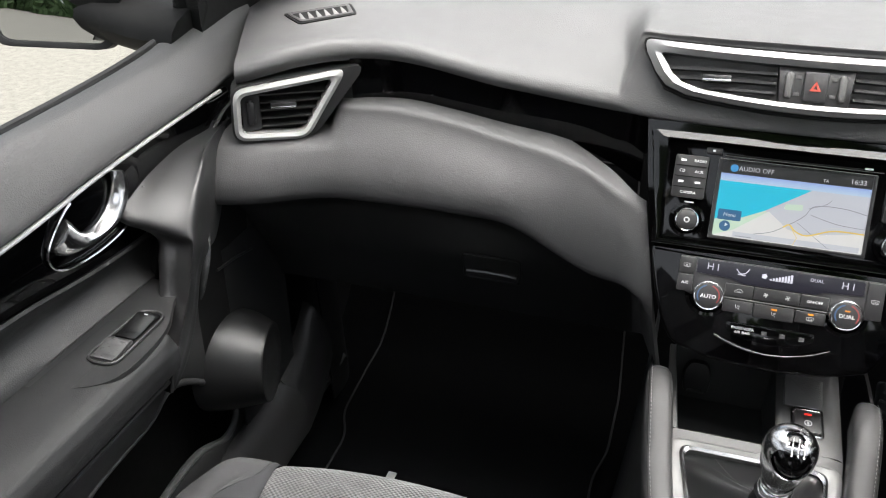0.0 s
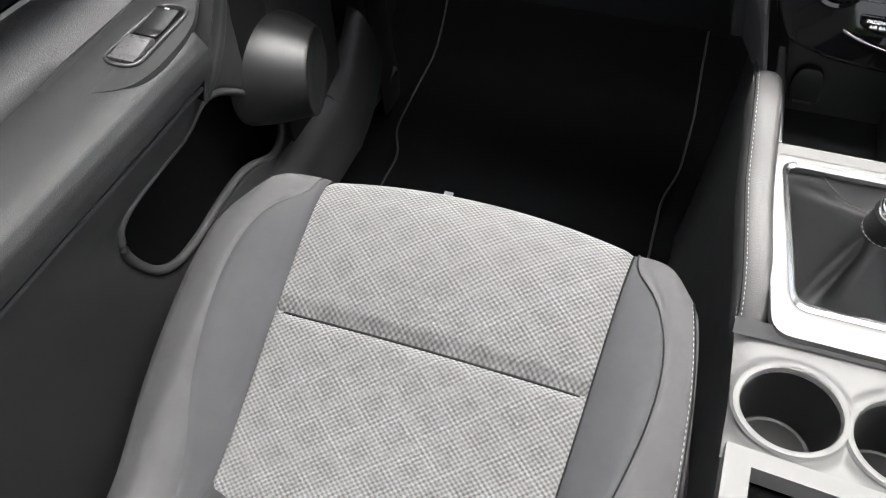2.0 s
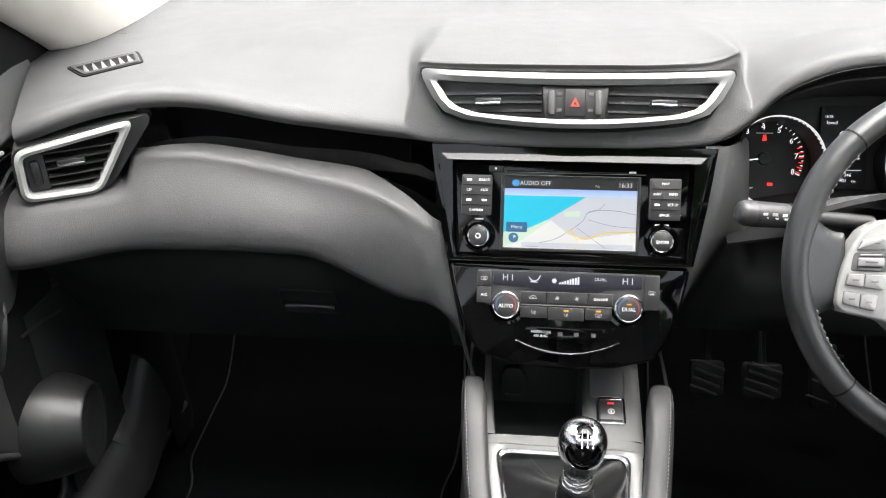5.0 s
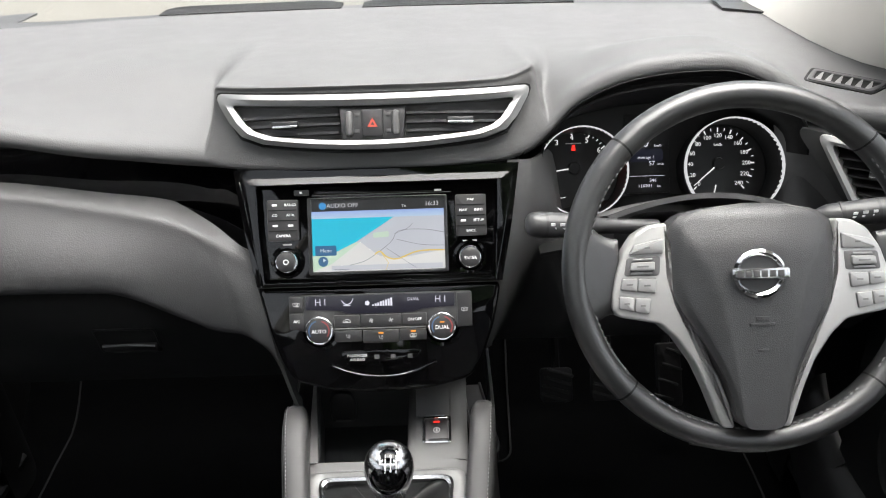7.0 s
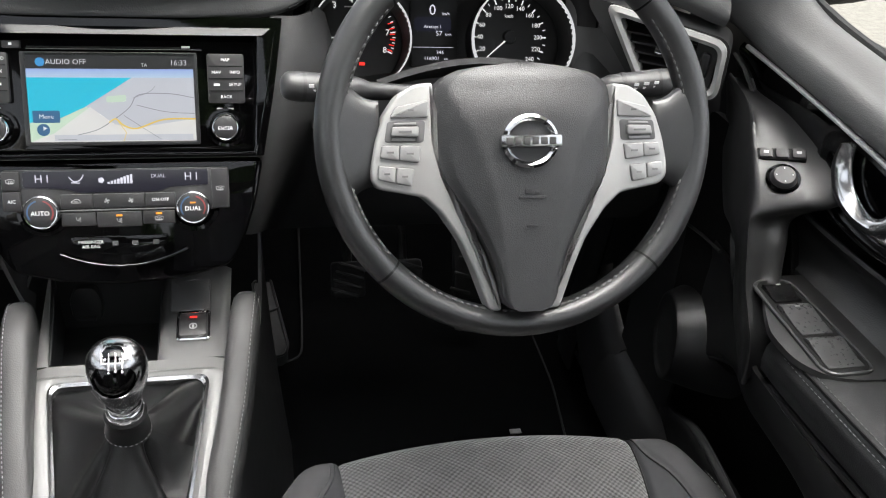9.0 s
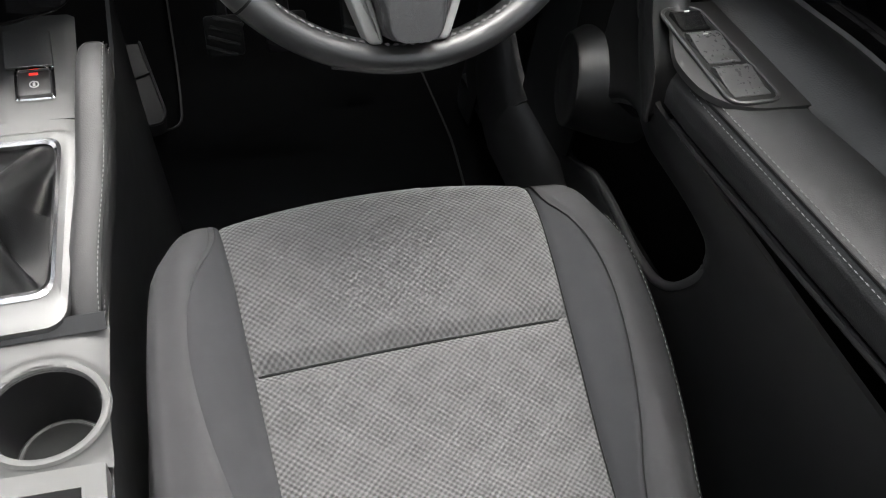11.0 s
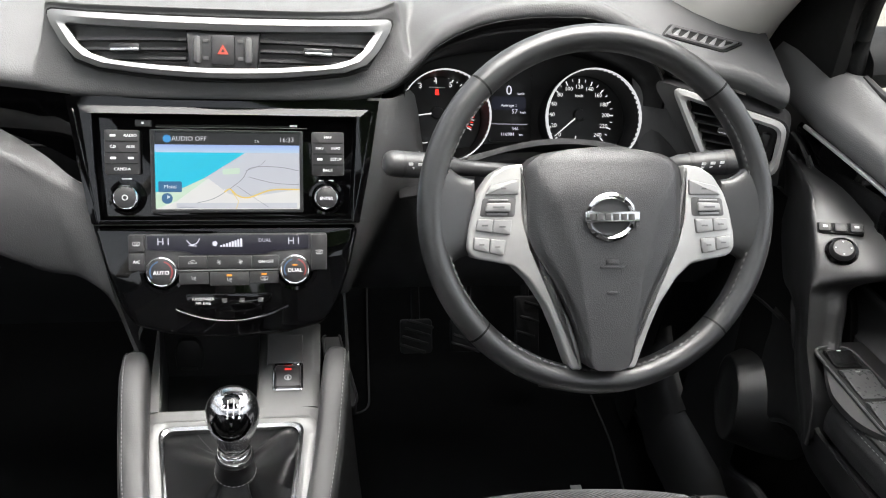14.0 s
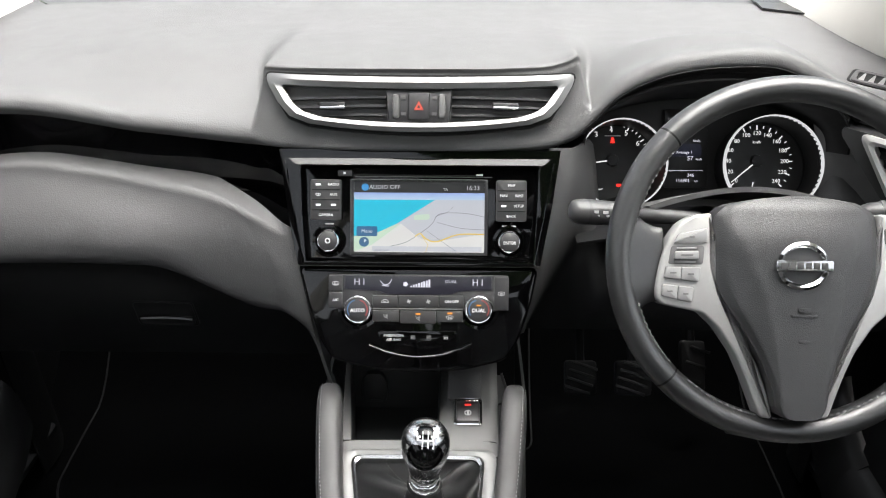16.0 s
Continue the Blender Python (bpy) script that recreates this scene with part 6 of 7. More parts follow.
part("rear_tray", rbox(-0.07, 0.36, 0.56, 0.085, 0.515, 0.60, 0.004), BLACK, console)
arm = thing("armrest", (0.005, 0.2, 0.6), "black padded centre armrest lid", "armrest")
part("lid", rbox(-0.085, -0.10, 0.60, 0.095, 0.345, 0.675, 0.02, None, 4), LEATHER, arm)

# ---- doors ----
CUP_DARK = mat("dark_cup_plastic", (0.004, 0.004, 0.0042), 0.25, spec=0.4, vary=(30, 0.1))
BRIGHT_STRIP = mat("bright_strip", (0.62, 0.62, 0.62), 0.42, metal=0.6, vary=(60, 0.05))
SWITCH_FACE = mat("satin_rocker_plastic", (0.045, 0.045, 0.046), 0.28, spec=0.6, vary=(60, 0.1))
SATIN_BLACK = mat("satin_black_rocker", (0.007, 0.007, 0.0074), 0.22, spec=0.55, vary=(60, 0.1))
LEVER = mat("polished_lever", (0.86, 0.86, 0.87), 0.2, metal=1.0, vary=(40, 0.04))


def chrome_z(y):
    return tab(y, [-0.1, 0.30, 0.60, 0.65, 0.72, 0.80, 0.88, 1.0, 1.10], [0.955, 0.970, 0.986, 0.991, 0.999, 1.006, 1.011, 1.016, 1.018])


def belt_z(y):
    return tab(y, [-0.1, 0.5, 0.70, 0.95, 1.05, 1.12], [1.045, 1.050, 1.055, 1.072, 1.09, 1.10])


def gloss_low(y):
    return tab(y, [-0.1, 0.30, 0.58, 0.70, 0.80, 0.92, 0.99, 1.06], [0.905, 0.913, 0.910, 0.897, 0.893, 0.940, 0.985, 1.0])


def build_door(s):
    side = "passenger" if s < 0 else "driver"
    cx = -0.015
    belt = lambda y: belt_z(y) - (0.0 if s < 0 else 0.016)  # noqa: E731
    X = lambda d: cx + s * (0.74 - d)  # noqa: E731
    door = thing("front_door", (X(0), 0.5, 0.3), f"black and gloss-trimmed {side} door card, closed", "door", "front doors")

    def up(u, v):
        y = -0.06 + 1.22 * u
        prof = [(-0.075, belt(y) - 0.012), (-0.066, belt(y) + 0.002), (-0.045, belt(y) + 0.004), (-0.020, belt(y) - 0.006), (0.0, chrome_z(y) + 0.028), (0.008, chrome_z(y) + 0.010), (0.006, chrome_z(y) + 0.001), (-0.006, chrome_z(y) - 0.001)]
        k = v * 7
        i = min(int(k), 6)
        t = k - i
        a, b, c, d = (prof[min(max(i + j, 0), 7)] for j in (-1, 0, 1, 2))
        p = [0.5 * (2 * b[q] + (c[q] - a[q]) * t + (2 * a[q] - 5 * b[q] + 4 * c[q] - d[q]) * t * t + (3 * b[q] - a[q] - 3 * c[q] + d[q]) * t ** 3) for q in (0, 1)]
        flare = 0.030 * step(0.95, 1.06, y)
        return (X(p[0] - flare * 0.4), y, p[1])

    part("upper_pad", sheet(up, np.linspace(0, 1, 60), np.linspace(0, 1, 24)), SOFT, door, "soft grained upper door pad", sharp=70)
    part("window_seal", tube([(X(-0.074), y, belt(y) + 0.001) for y in np.linspace(-0.06, 1.02, 30)], 0.006, n=8), RUBBER, door)
    part("chrome_strip", tube([(X(0.0045), y, chrome_z(y) - 0.004) for y in np.linspace(-0.06, 1.0, 50)], 0.0030, n=8, flat=1.0), BRIGHT_STRIP, door, "thin bright silver strip")
    part("gloss_panel", sheet(lambda u, v: (X(-0.002 + 0.004 * math.sin(math.pi * v)), -0.06 + 1.08 * u, chrome_z(-0.06 + 1.08 * u) - 0.006 + (gloss_low(-0.06 + 1.08 * u) - chrome_z(-0.06 + 1.08 * u) + 0.006) * v), np.linspace(0, 1, 60), np.linspace(0, 1, 8), 0.003), GLOSS, door, "piano-black door panel")

    # middle panel, hollowing down to the armrest
    def mid(u, v):
        y = -0.06 + 1.08 * u
        z0, z1 = gloss_low(y) + 0.002, 0.836
        return (X(0.002 - 0.022 * math.sin(math.pi * min(1, v * 1.1)) + 0.012 * v + 0.008 * math.exp(-((v - 0.02) / 0.05) ** 2)), y, z0 + (z1 - z0) * v)

    part("middle_panel", sheet(mid, np.linspace(0, 1, 40), np.linspace(0, 1, 12), 0.004), DOOR_MID, door, "grained middle panel, darkened for the shade in its hollow")

    # armrest
    aw = 0.0 if s < 0 else 0.010

    def rise(y):
        """The driver's armrest climbs a little towards the rear."""
        return 0.0 if s < 0 else 0.085 * max(0.0, 0.64 - y)

    def arm(u, v):
        y = -0.06 + 0.80 * u
        front = step(0.685, 0.708, y)
        prof = [(0.008, 0.838), (0.04, 0.840), (0.090, 0.838), (0.104, 0.833), (0.1105, 0.824), (0.111, 0.810), (0.108, 0.796), (0.098, 0.786), (0.0, 0.78)]
        k = v * 8
        i = min(int(k), 7)
        t = k - i
        a, b = prof[i], prof[i + 1]
        d, z = a[0] + (b[0] - a[0]) * t, a[1] + (b[1] - a[1]) * t
        return (X(d - max(0.0, d - 0.062) * front - aw * step(0.05, 0.09, d) * (1 - front)), y, z - 0.004 * front + rise(y))

    ar = part("armrest", sheet(arm, np.linspace(0, 1, 40), np.linspace(0, 1, 33), 0.003), LEATHER, door, "stitched black leather armrest", sharp=60)
    for off, dz in ((0.0985, 0.8366), (0.1075, 0.8302)):
        part("stitching", stitches([(X(off - aw), y, dz + rise(y)) for y in np.linspace(0.02, 0.655, 20)], 0.0042, 0.002, 0.0006), SEAM_THREAD, ar)
    part("armrest_groove", tube([(X(0.1032 - aw), y, 0.8340 + rise(y)) for y in np.linspace(0.02, 0.665, 20)], 0.0016, n=6), BLACK, ar)

    # switch plate on the front of the armrest
    plate_pts = [(0.010, 0.775), (0.058, 0.772), (0.074, 0.735), (0.096, 0.690), (0.103, 0.65), (0.102, 0.605), (0.088, 0.578), (0.052, 0.560), (0.008, 0.552)]
    if s > 0:
        plate_pts = [(0.010, 0.768), (0.058, 0.764), (0.080, 0.728), (0.096, 0.694), (0.1015, 0.672), (0.099, 0.642), (0.090, 0.622), (0.076, 0.610), (0.0525, 0.603), (0.008, 0.600)]
    bm = bmesh.new()
    P = curve([(a, b, 0) for a, b in plate_pts], 5)
    flat_m = lambda q, z: (X(q[0]), q[1], z)  # noqa: E731
    top = [bm.verts.new(flat_m(q, 0.8420 + rise(q[1]))) for q in P]
    low = [bm.verts.new(flat_m((q[0] + (0.048 - q[0]) * -0.015, q[1] + (0.69 - q[1]) * -0.008), 0.836 + rise(q[1]))) for q in P]
    bm.faces.new(top)
    for k in range(len(P)):
        bm.faces.new((top[k], top[(k + 1) % len(P)], low[(k + 1) % len(P)], low[k]))
    bmesh.ops.recalc_face_normals(bm, faces=bm.faces)
    pl = part("switch_plate", bm, GRIP, door, "dark satin window switch plate")
    y0, y1 = (0.612, 0.704) if s < 0 else (0.615, 0.752)
    half_w = 0.0145 if s < 0 else 0.0195
    rows = [(0.613, 0.650), (0.654, 0.702)] if s < 0 else [(0.620, 0.662), (0.668, 0.714), (0.720, 0.748)]
    dm = 0.066 if s < 0 else 0.058
    well = [(X(dm - half_w * 1.35), y0 - 0.004), (X(dm + half_w * 1.35), y0 - 0.004), (X(dm + half_w * 1.15), y1 + 0.006), (X(dm - half_w * 1.15), y1 + 0.006)]
    w = rounded(well, 0.016, 6)
    bm = bmesh.new()
    ring = [bm.verts.new((a, b, 0.8432 + rise(b))) for a, b in w]
    bm.faces.new(ring)
    bmesh.ops.recalc_face_normals(bm, faces=bm.faces)
    part("switch_well", bm, BLACK, pl)
    part("well_rim", tube([(a, b, 0.8434 + rise(b)) for a, b in w], 0.0020, closed=True, n=8), GRIP, pl)
    for k, (a, b) in enumerate(rows):
        # rocker: a raised front lip and a scooped face that falls towards the rear
        h = (b - a) / 2
        tilt = pose(X(dm), (a + b) / 2, 0.8432 + rise((a + b) / 2), 0, 0, 0)
        prof = rounded([(-h, -0.004), (h, -0.004), (h, 0.0040), (h * 0.72, 0.0062), (h * 0.35, 0.0046), (-h * 0.5, 0.0022), (-h, 0.0030)], 0.0010, 3)
        wide_k = half_w * (0.98 - 0.10 * k)
        turn = tilt @ Matrix(((0, 0, 1, 0), (1, 0, 0, 0), (0, 1, 0, 0), (0, 0, 0, 1))) @ pose(0, 0, 0, -90, 0, 0)
        sw = part("window_switch", prism(prof, -wide_k, wide_k, 0.0012, turn), SWITCH_FACE if k == 0 or (s > 0 and k == 1) else SATIN_BLACK, pl, "dark rocker" if k == len(rows) - 1 else "satin rocker")
        if k:
            part("switch_mark", rbox(-0.0025, h * 0.70 - 0.0008, 0.0058, 0.0025, h * 0.70 + 0.0008, 0.0066, 0, tilt), PRINT_DIM, sw)

    # door pull: a shield against the panel that narrows to a free bar and drops to the armrest
    go = -0.003 if s < 0 else 0.006
    stations = [((0.0, 1.005, 0.967), (0.012, 1.000, 0.976), (0.0, 1.022, 0.955)),
                ((0.004, 0.908, 0.974), (0.045, 0.896, 0.978), (0.005, 1.000, 0.930)),
                ((0.010, 0.850, 0.966), (0.060, 0.856, 0.962), (0.010, 0.980, 0.896)),
                ((0.020, 0.806, 0.951), (0.070, 0.824, 0.944), (0.020, 0.946, 0.867)),
                ((0.026, 0.766, 0.929), (0.079, 0.794, 0.913), (0.030, 0.906, 0.838)),
                ((0.052, 0.784, 0.900), (0.085, 0.780, 0.898), (0.050, 0.857, 0.847)),
                ((0.060, 0.770, 0.876), (0.088, 0.765, 0.877), (0.058, 0.822, 0.836)),
                ((0.066, 0.753, 0.845), (0.092, 0.742, 0.846), (0.065, 0.795, 0.804)),
                ((0.075, 0.720, 0.816), (0.098, 0.711, 0.819), (0.075, 0.763, 0.779)),
                ((0.085, 0.690, 0.795), (0.104, 0.680, 0.797), (0.085, 0.726, 0.762)),
                ((0.092, 0.672, 0.772), (0.103, 0.666, 0.768), (0.091, 0.690, 0.752))]
    if s > 0:
        stations = stations[:8] + [tuple((d, y + 0.004 * k, z + up_k) for d, y, z in st) for k, (st, up_k) in enumerate(zip(stations[8:], (0.009, 0.012, 0.0)), 1)]
    tracks = [curve([st[k] for st in stations], 6) for k in range(3)]
    rings = []
    for k, (l, r, q) in enumerate(zip(*tracks)):
        back_d = 0.022 if k > 26 else 0.030
        ring = [l, l * 0.72 + r * 0.28 + Vector((0.007, 0, 0)), l * 0.34 + r * 0.66 + Vector((0.0075, 0, 0)), r, r * 0.72 + q * 0.28 + Vector((0.003, 0, 0)), r * 0.3 + q * 0.7, q, q - Vector((back_d, 0, 0)), l - Vector((back_d, 0, 0))]
        rings.append([(X(p.x), p.y + go, p.z) for p in curve(ring, 3, True)])
    part("pull_handle", loft(rings), GRIP, door, "dark satin pull grip", sharp=75)
    # black sheet put into the gap behind the grip as its shade
    part("grip_web", prism(rounded([(0.80, 0.88), (0.90, 0.925), (1.02, 0.925), (1.0, 0.80), (0.98, 0.62), (0.80, 0.66), (0.76, 0.80)], 0.02), 0, 0.01, 0.002, Matrix(((0, -s, 0, X(0.008)), (1, 0, 0, 0), (0, 0, 1, 0), (0, 0, 0, 1)))), BLACK, door, "black panel for the shade behind the grip")
    part("web_ridge", tube(curve([(X(0.040), 0.868, 0.872), (X(0.046), 0.842, 0.835), (X(0.044), 0.825, 0.785)], 8), 0.011, n=10, flat=0.5, taper=lambda t: 0.08 + 0.92 * math.sin(math.pi * min(1.0, 0.02 + 0.96 * t)) ** 0.7), SATIN, door)

    # chrome lever in a dark cup
    lo = -0.016 if s < 0 else 0.0
    cup_line = curve([(y + lo, z, 0) for y, z in ((0.823, 0.984), (0.818, 0.956), (0.797, 0.932), (0.760, 0.919), (0.714, 0.916), (0.670, 0.922), (0.652, 0.937), (0.656, 0.957), (0.689, 0.984), (0.730, 0.996), (0.770, 1.001), (0.801, 1.000))], 4, True)
    cup_mid = sum(cup_line, Vector()) / len(cup_line)

    def oval(e):
        return [tuple((cup_mid + (q - cup_mid) * e)[:2]) for q in cup_line]

    SIDE = Matrix(((0, -s, 0, X(0.0)), (1, 0, 0, 0), (0, 0, 1, 0), (0, 0, 0, 1)))
    hd = part("lever_cup", frame_ring(oval(1.03), oval(0.93), -0.007, 0.004, SIDE, 0.002), GLOSS, door, "gloss rim of the lever cup")
    part("cup_back", sheet(lambda a, v: (X(0.0045 - 0.010 * (1 - v) ** 0.5), *oval(0.95 * v)[int(round(a * 48)) % 48]), np.linspace(0, 1, 49), (0.02, 0.3, 0.6, 0.8, 0.92, 1.0)), CUP_DARK, hd)
    low_edge = [k for k in range(4, 34)]
    part("cup_edge", tube([(X(0.0085), *oval(1.0)[k]) for k in low_edge], 0.0015, n=6), CHROME, hd, "bright lower edge of the cup")
    # crescent lever: a slim tip, broad along the foot of the cup, cut off by a slanting facet at the rear
    far = curve([(y + lo, z, 0) for y, z in ((0.782, 0.994), (0.796, 0.972), (0.799, 0.950), (0.783, 0.933), (0.751, 0.926), (0.711, 0.925), (0.677, 0.929), (0.660, 0.937), (0.656, 0.951))], 5)
    near = curve([(y + lo, z, 0) for y, z in ((0.771, 0.996), (0.767, 0.978), (0.757, 0.963), (0.741, 0.951), (0.724, 0.946), (0.711, 0.948), (0.703, 0.954), (0.696, 0.965), (0.689, 0.975))], 5)
    rings = []
    for k, (p, q) in enumerate(zip(far, near)):
        p = p + (q - p) * tab(k / (len(far) - 1), [0, 0.15, 0.45, 0.7, 1.0], [0.15, 0.40, 0.42, 0.26, 0.12])
        c, h = (p + q) / 2, (p - q) / 2
        rings.append([(X(d), *(c + h * k)[:2]) for k, d in ((1, 0.006), (0.98, 0.011), (0.75, 0.0165), (0.35, 0.0195), (-0.1, 0.0190), (-0.55, 0.0150), (-0.96, 0.0085), (-1, 0.006), (0, 0.004))])
    part("door_lever", loft(rings), LEVER, door, "polished chrome door lever", sharp=35)

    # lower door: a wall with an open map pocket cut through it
    # back and floor of the pocket are black to paint in its shade
    part("lower_panel", sheet(lambda u, v: (X(-0.062 + 0.01 * math.sin(3 * v)), -0.06 + 1.16 * u, 0.775 - 0.46 * v), np.linspace(0, 1, 20), np.linspace(0, 1, 10), 0.004), BLACK, door, "lower door panel, blackened for the shade inside the pocket")
    ho = 0.0 if s < 0 else 0.042
    hole = curve([(y + ho, z, 0) for y, z in ((0.921, 0.546), (0.926, 0.515), (0.912, 0.489), (0.870, 0.492), (0.790, 0.541), (0.7145, 0.564), (0.628, 0.576), (0.578, 0.592), (0.543, 0.625), (0.522, 0.680), (0.545, 0.720), (0.65, 0.720), (0.76, 0.690), (0.86, 0.610))], 6, True)
    mid_h = Vector((0.70 + ho, 0.63, 0))

    EDGE = [(-0.06, 0.30), (0.955 + ho, 0.30), (0.962 + ho, 0.60), (0.955 + ho, 0.785), (-0.06, 0.785)]

    def wall_d(z):
        return tab(z, [0.30, 0.45, 0.60, 0.70, 0.785], [0.045, 0.058, 0.066, 0.078, 0.102 - aw])

    def pocket_d(y, z):
        """How far the pocket wall stands in: it sinks back towards the hinge."""
        deep = tab(y - ho, [0.40, 0.52, 0.63, 0.715, 0.79, 0.895, 0.94], [0.072, 0.072, 0.060, 0.045, 0.030, 0.010, 0.004])
        k = max(step(0.66, 0.76, z) * (1 - step(0.64, 0.76, y - ho)), step(0.56, 0.44, y - ho))
        return wall_d(z) * k + deep * (1 - k)

    def pocket(u, v):
        q = hole[int(round(u * len(hole))) % len(hole)]
        d = q - mid_h
        k = 1.0
        for a, b in zip(EDGE, EDGE[1:] + EDGE[:1]):
            e = (b[0] - a[0], b[1] - a[1])
            den = d.x * e[1] - d.y * e[0]
            if abs(den) > 1e-9:
                t = ((a[0] - mid_h.x) * e[1] - (a[1] - mid_h.y) * e[0]) / den
                w = ((a[0] - mid_h.x) * d.y - (a[1] - mid_h.y) * d.x) / den
                if t > 0 and -1e-6 <= w <= 1 + 1e-6:
                    k = t
        p = mid_h + d * (1 + (k - 1) * v ** 1.3)
        roll = 0.010 * (1 - min(1, v * 9)) ** 2
        return (X(pocket_d(p.x, p.y) - roll), p.x, p.y)

    # driver's wall gets the darker plastic, as shade put into the colour
    pk = part("door_pocket", sheet(pocket, np.linspace(0, 1, len(hole) + 1), [0, 0.01, 0.02, 0.035, 0.05, 0.08, 0.12, 0.2, 0.3, 0.45, 0.6, 0.8, 1.0], 0.005), DOOR_LOW_LIT if s < 0 else POCKET, door, "dark pocket wall with an open map pocket", sharp=70)
    part("pocket_rim", tube([(X(pocket_d(q.x, q.y) - 0.004), q.x, q.y) for q in hole], 0.0056, closed=True, n=10), POCKET_RIM_LIT, pk)
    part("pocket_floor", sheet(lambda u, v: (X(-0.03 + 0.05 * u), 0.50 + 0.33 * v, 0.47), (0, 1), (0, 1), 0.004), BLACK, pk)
    part("apron_edge", tube([(X(0.102 - aw), y, 0.7835 + rise(y)) for y in np.linspace(-0.06, 0.665, 12)], 0.004, n=8), GRIP, pk)
    part("panel_edge", tube([(X(0.022), 0.905, 0.781), (X(0.022), 0.95, 0.776), (X(0.022), 1.0, 0.766)], 0.0022, n=6), GRIP, door)
    # panel between pocket and armrest, at the hinge end
    part("front_panel", sheet(lambda u, v: (X(0.015), 0.925 + 0.17 * u, 0.80 - 0.48 * v), np.linspace(0, 1, 6), np.linspace(0, 1, 10), 0.004), HARD, door)
    fd, fz = (0.075, 0.615) if s < 0 else (0.046, 0.628)
    face = Vector((X(fd), 0.929, fz))
    rings = []
    for t in np.linspace(0, 1, 9):
        c = Vector((X(fd - 0.070 * t), 0.929 - 0.022 * t ** 1.5, fz + 0.004 * t))
        ry, rz = 0.060 + 0.022 * math.sin(t * math.pi / 2), 0.060 + 0.018 * math.sin(t * math.pi / 2)
        rings.append([c + Vector((s * 0.28 * ry * math.cos(a) * (1 - t), ry * math.cos(a), rz * math.sin(a))) for a in np.linspace(0, 2 * math.pi, 37)[:-1]])
    sp = part("speaker_housing", loft(rings, caps=False), POCKET, door, "rounded speaker housing", sharp=70)
    disc = [[face + Vector((s * 0.28 * r * math.cos(a) + s * dx, r * math.cos(a), r * math.sin(a))) for a in np.linspace(0, 2 * math.pi, 37)[:-1]] for r, dx in ((0.0608, 0.003), (0.0598, -0.002), (0.056, -0.003), (0.054, -0.001), (0.030, -0.003), (0.001, -0.0035))]
    part("speaker_grille", loft(disc), HARD, sp, "black speaker grille", sharp=70)

    # mirror corner panel
    part("mirror_corner", prism(rounded([(1.03, 1.055), (1.36, 1.055), (1.33, 1.10), (1.12, 1.32), (1.03, 1.30)], 0.02), 0, 0.02, 0.004, Matrix(((0, -s, 0, X(-0.052)), (1, 0, 0, 0), (0, 0, 1, 0), (0, 0, 0, 1)))), BLACK, door, "black mirror corner panel")
    part("corner_strip", rbox(X(-0.048) - 0.002, 1.070, 1.062, X(-0.048) + 0.002, 1.098, 1.30, 0.001), SILVER_GREY, door)
    part("window_frame", tube(curve([(X(-0.066), 1.035, 1.06), (X(-0.05), 1.01, 1.20), (X(0.03), 0.75, 1.42), (X(0.09), 0.48, 1.50)], 8), 0.013, n=10), BLACK, door, "black window frame")
    if s > 0:
        # adjuster and small switches stand on the grip's face, which looks back at the seats
        ex = Vector((X(0.021) - X(0.073), 0.806 - 0.826, 0.951 - 0.944)).normalized()
        ey = Vector((X(0.035) - X(0.0525), 0.853 - 0.780, 0.964 - 0.921)).normalized()
        nn = ex.cross(ey).normalized()
        nn = -nn if nn.y > 0 else nn
        ey = nn.cross(ex)
        at = Vector((X(0.047), 0.800 + go, 0.9385))
        fm = Matrix(((ex.x, ey.x, nn.x, at.x), (ex.y, ey.y, nn.y, at.y), (ex.z, ey.z, nn.z, at.z), (0, 0, 0, 1)))
        kb = part("mirror_knob", lathe([(0.0140, -0.006), (0.0138, 0.005), (0.0125, 0.0070), (0.0115, 0.0090), (0.0105, 0.0100), (0.007, 0.0102), (0.0005, 0.0100)], fm, 36), BUTTON, door, "round mirror adjuster")
        part("adjuster_ring", lathe([(0.0138, 0.001), (0.0170, -0.001), (0.0178, 0.003), (0.0162, 0.0055), (0.0140, 0.0045)], fm, 36), GLOSS, kb)
        for q in range(4):
            a = q * math.pi / 2
            part("adjuster_mark", rbox(0.008 * math.cos(a) - 0.0007, 0.008 * math.sin(a) - 0.0007, 0.0098, 0.008 * math.cos(a) + 0.0007, 0.008 * math.sin(a) + 0.0007, 0.0104, 0, fm), PRINT_DIM, kb)
        sw = part("side_switches", rbox(-0.025, 0.022, -0.008, 0.025, 0.037, 0.005, 0.002, fm), BLACK, door, "small black side switches")
        for x in (-0.0165, 0.0, 0.0165):
            part("side_switch", rbox(x - 0.007, 0.0235, -0.004, x + 0.007, 0.0355, 0.0075, 0.002, fm), BUTTON, sw)
        for x in (-0.0165, 0.0165):
            part("switch_mark", rbox(x - 0.0025, 0.028, 0.007, x + 0.0025, 0.031, 0.0079, 0, fm), PRINT_DIM, sw)


for s in (-1, 1):
    build_door(s)


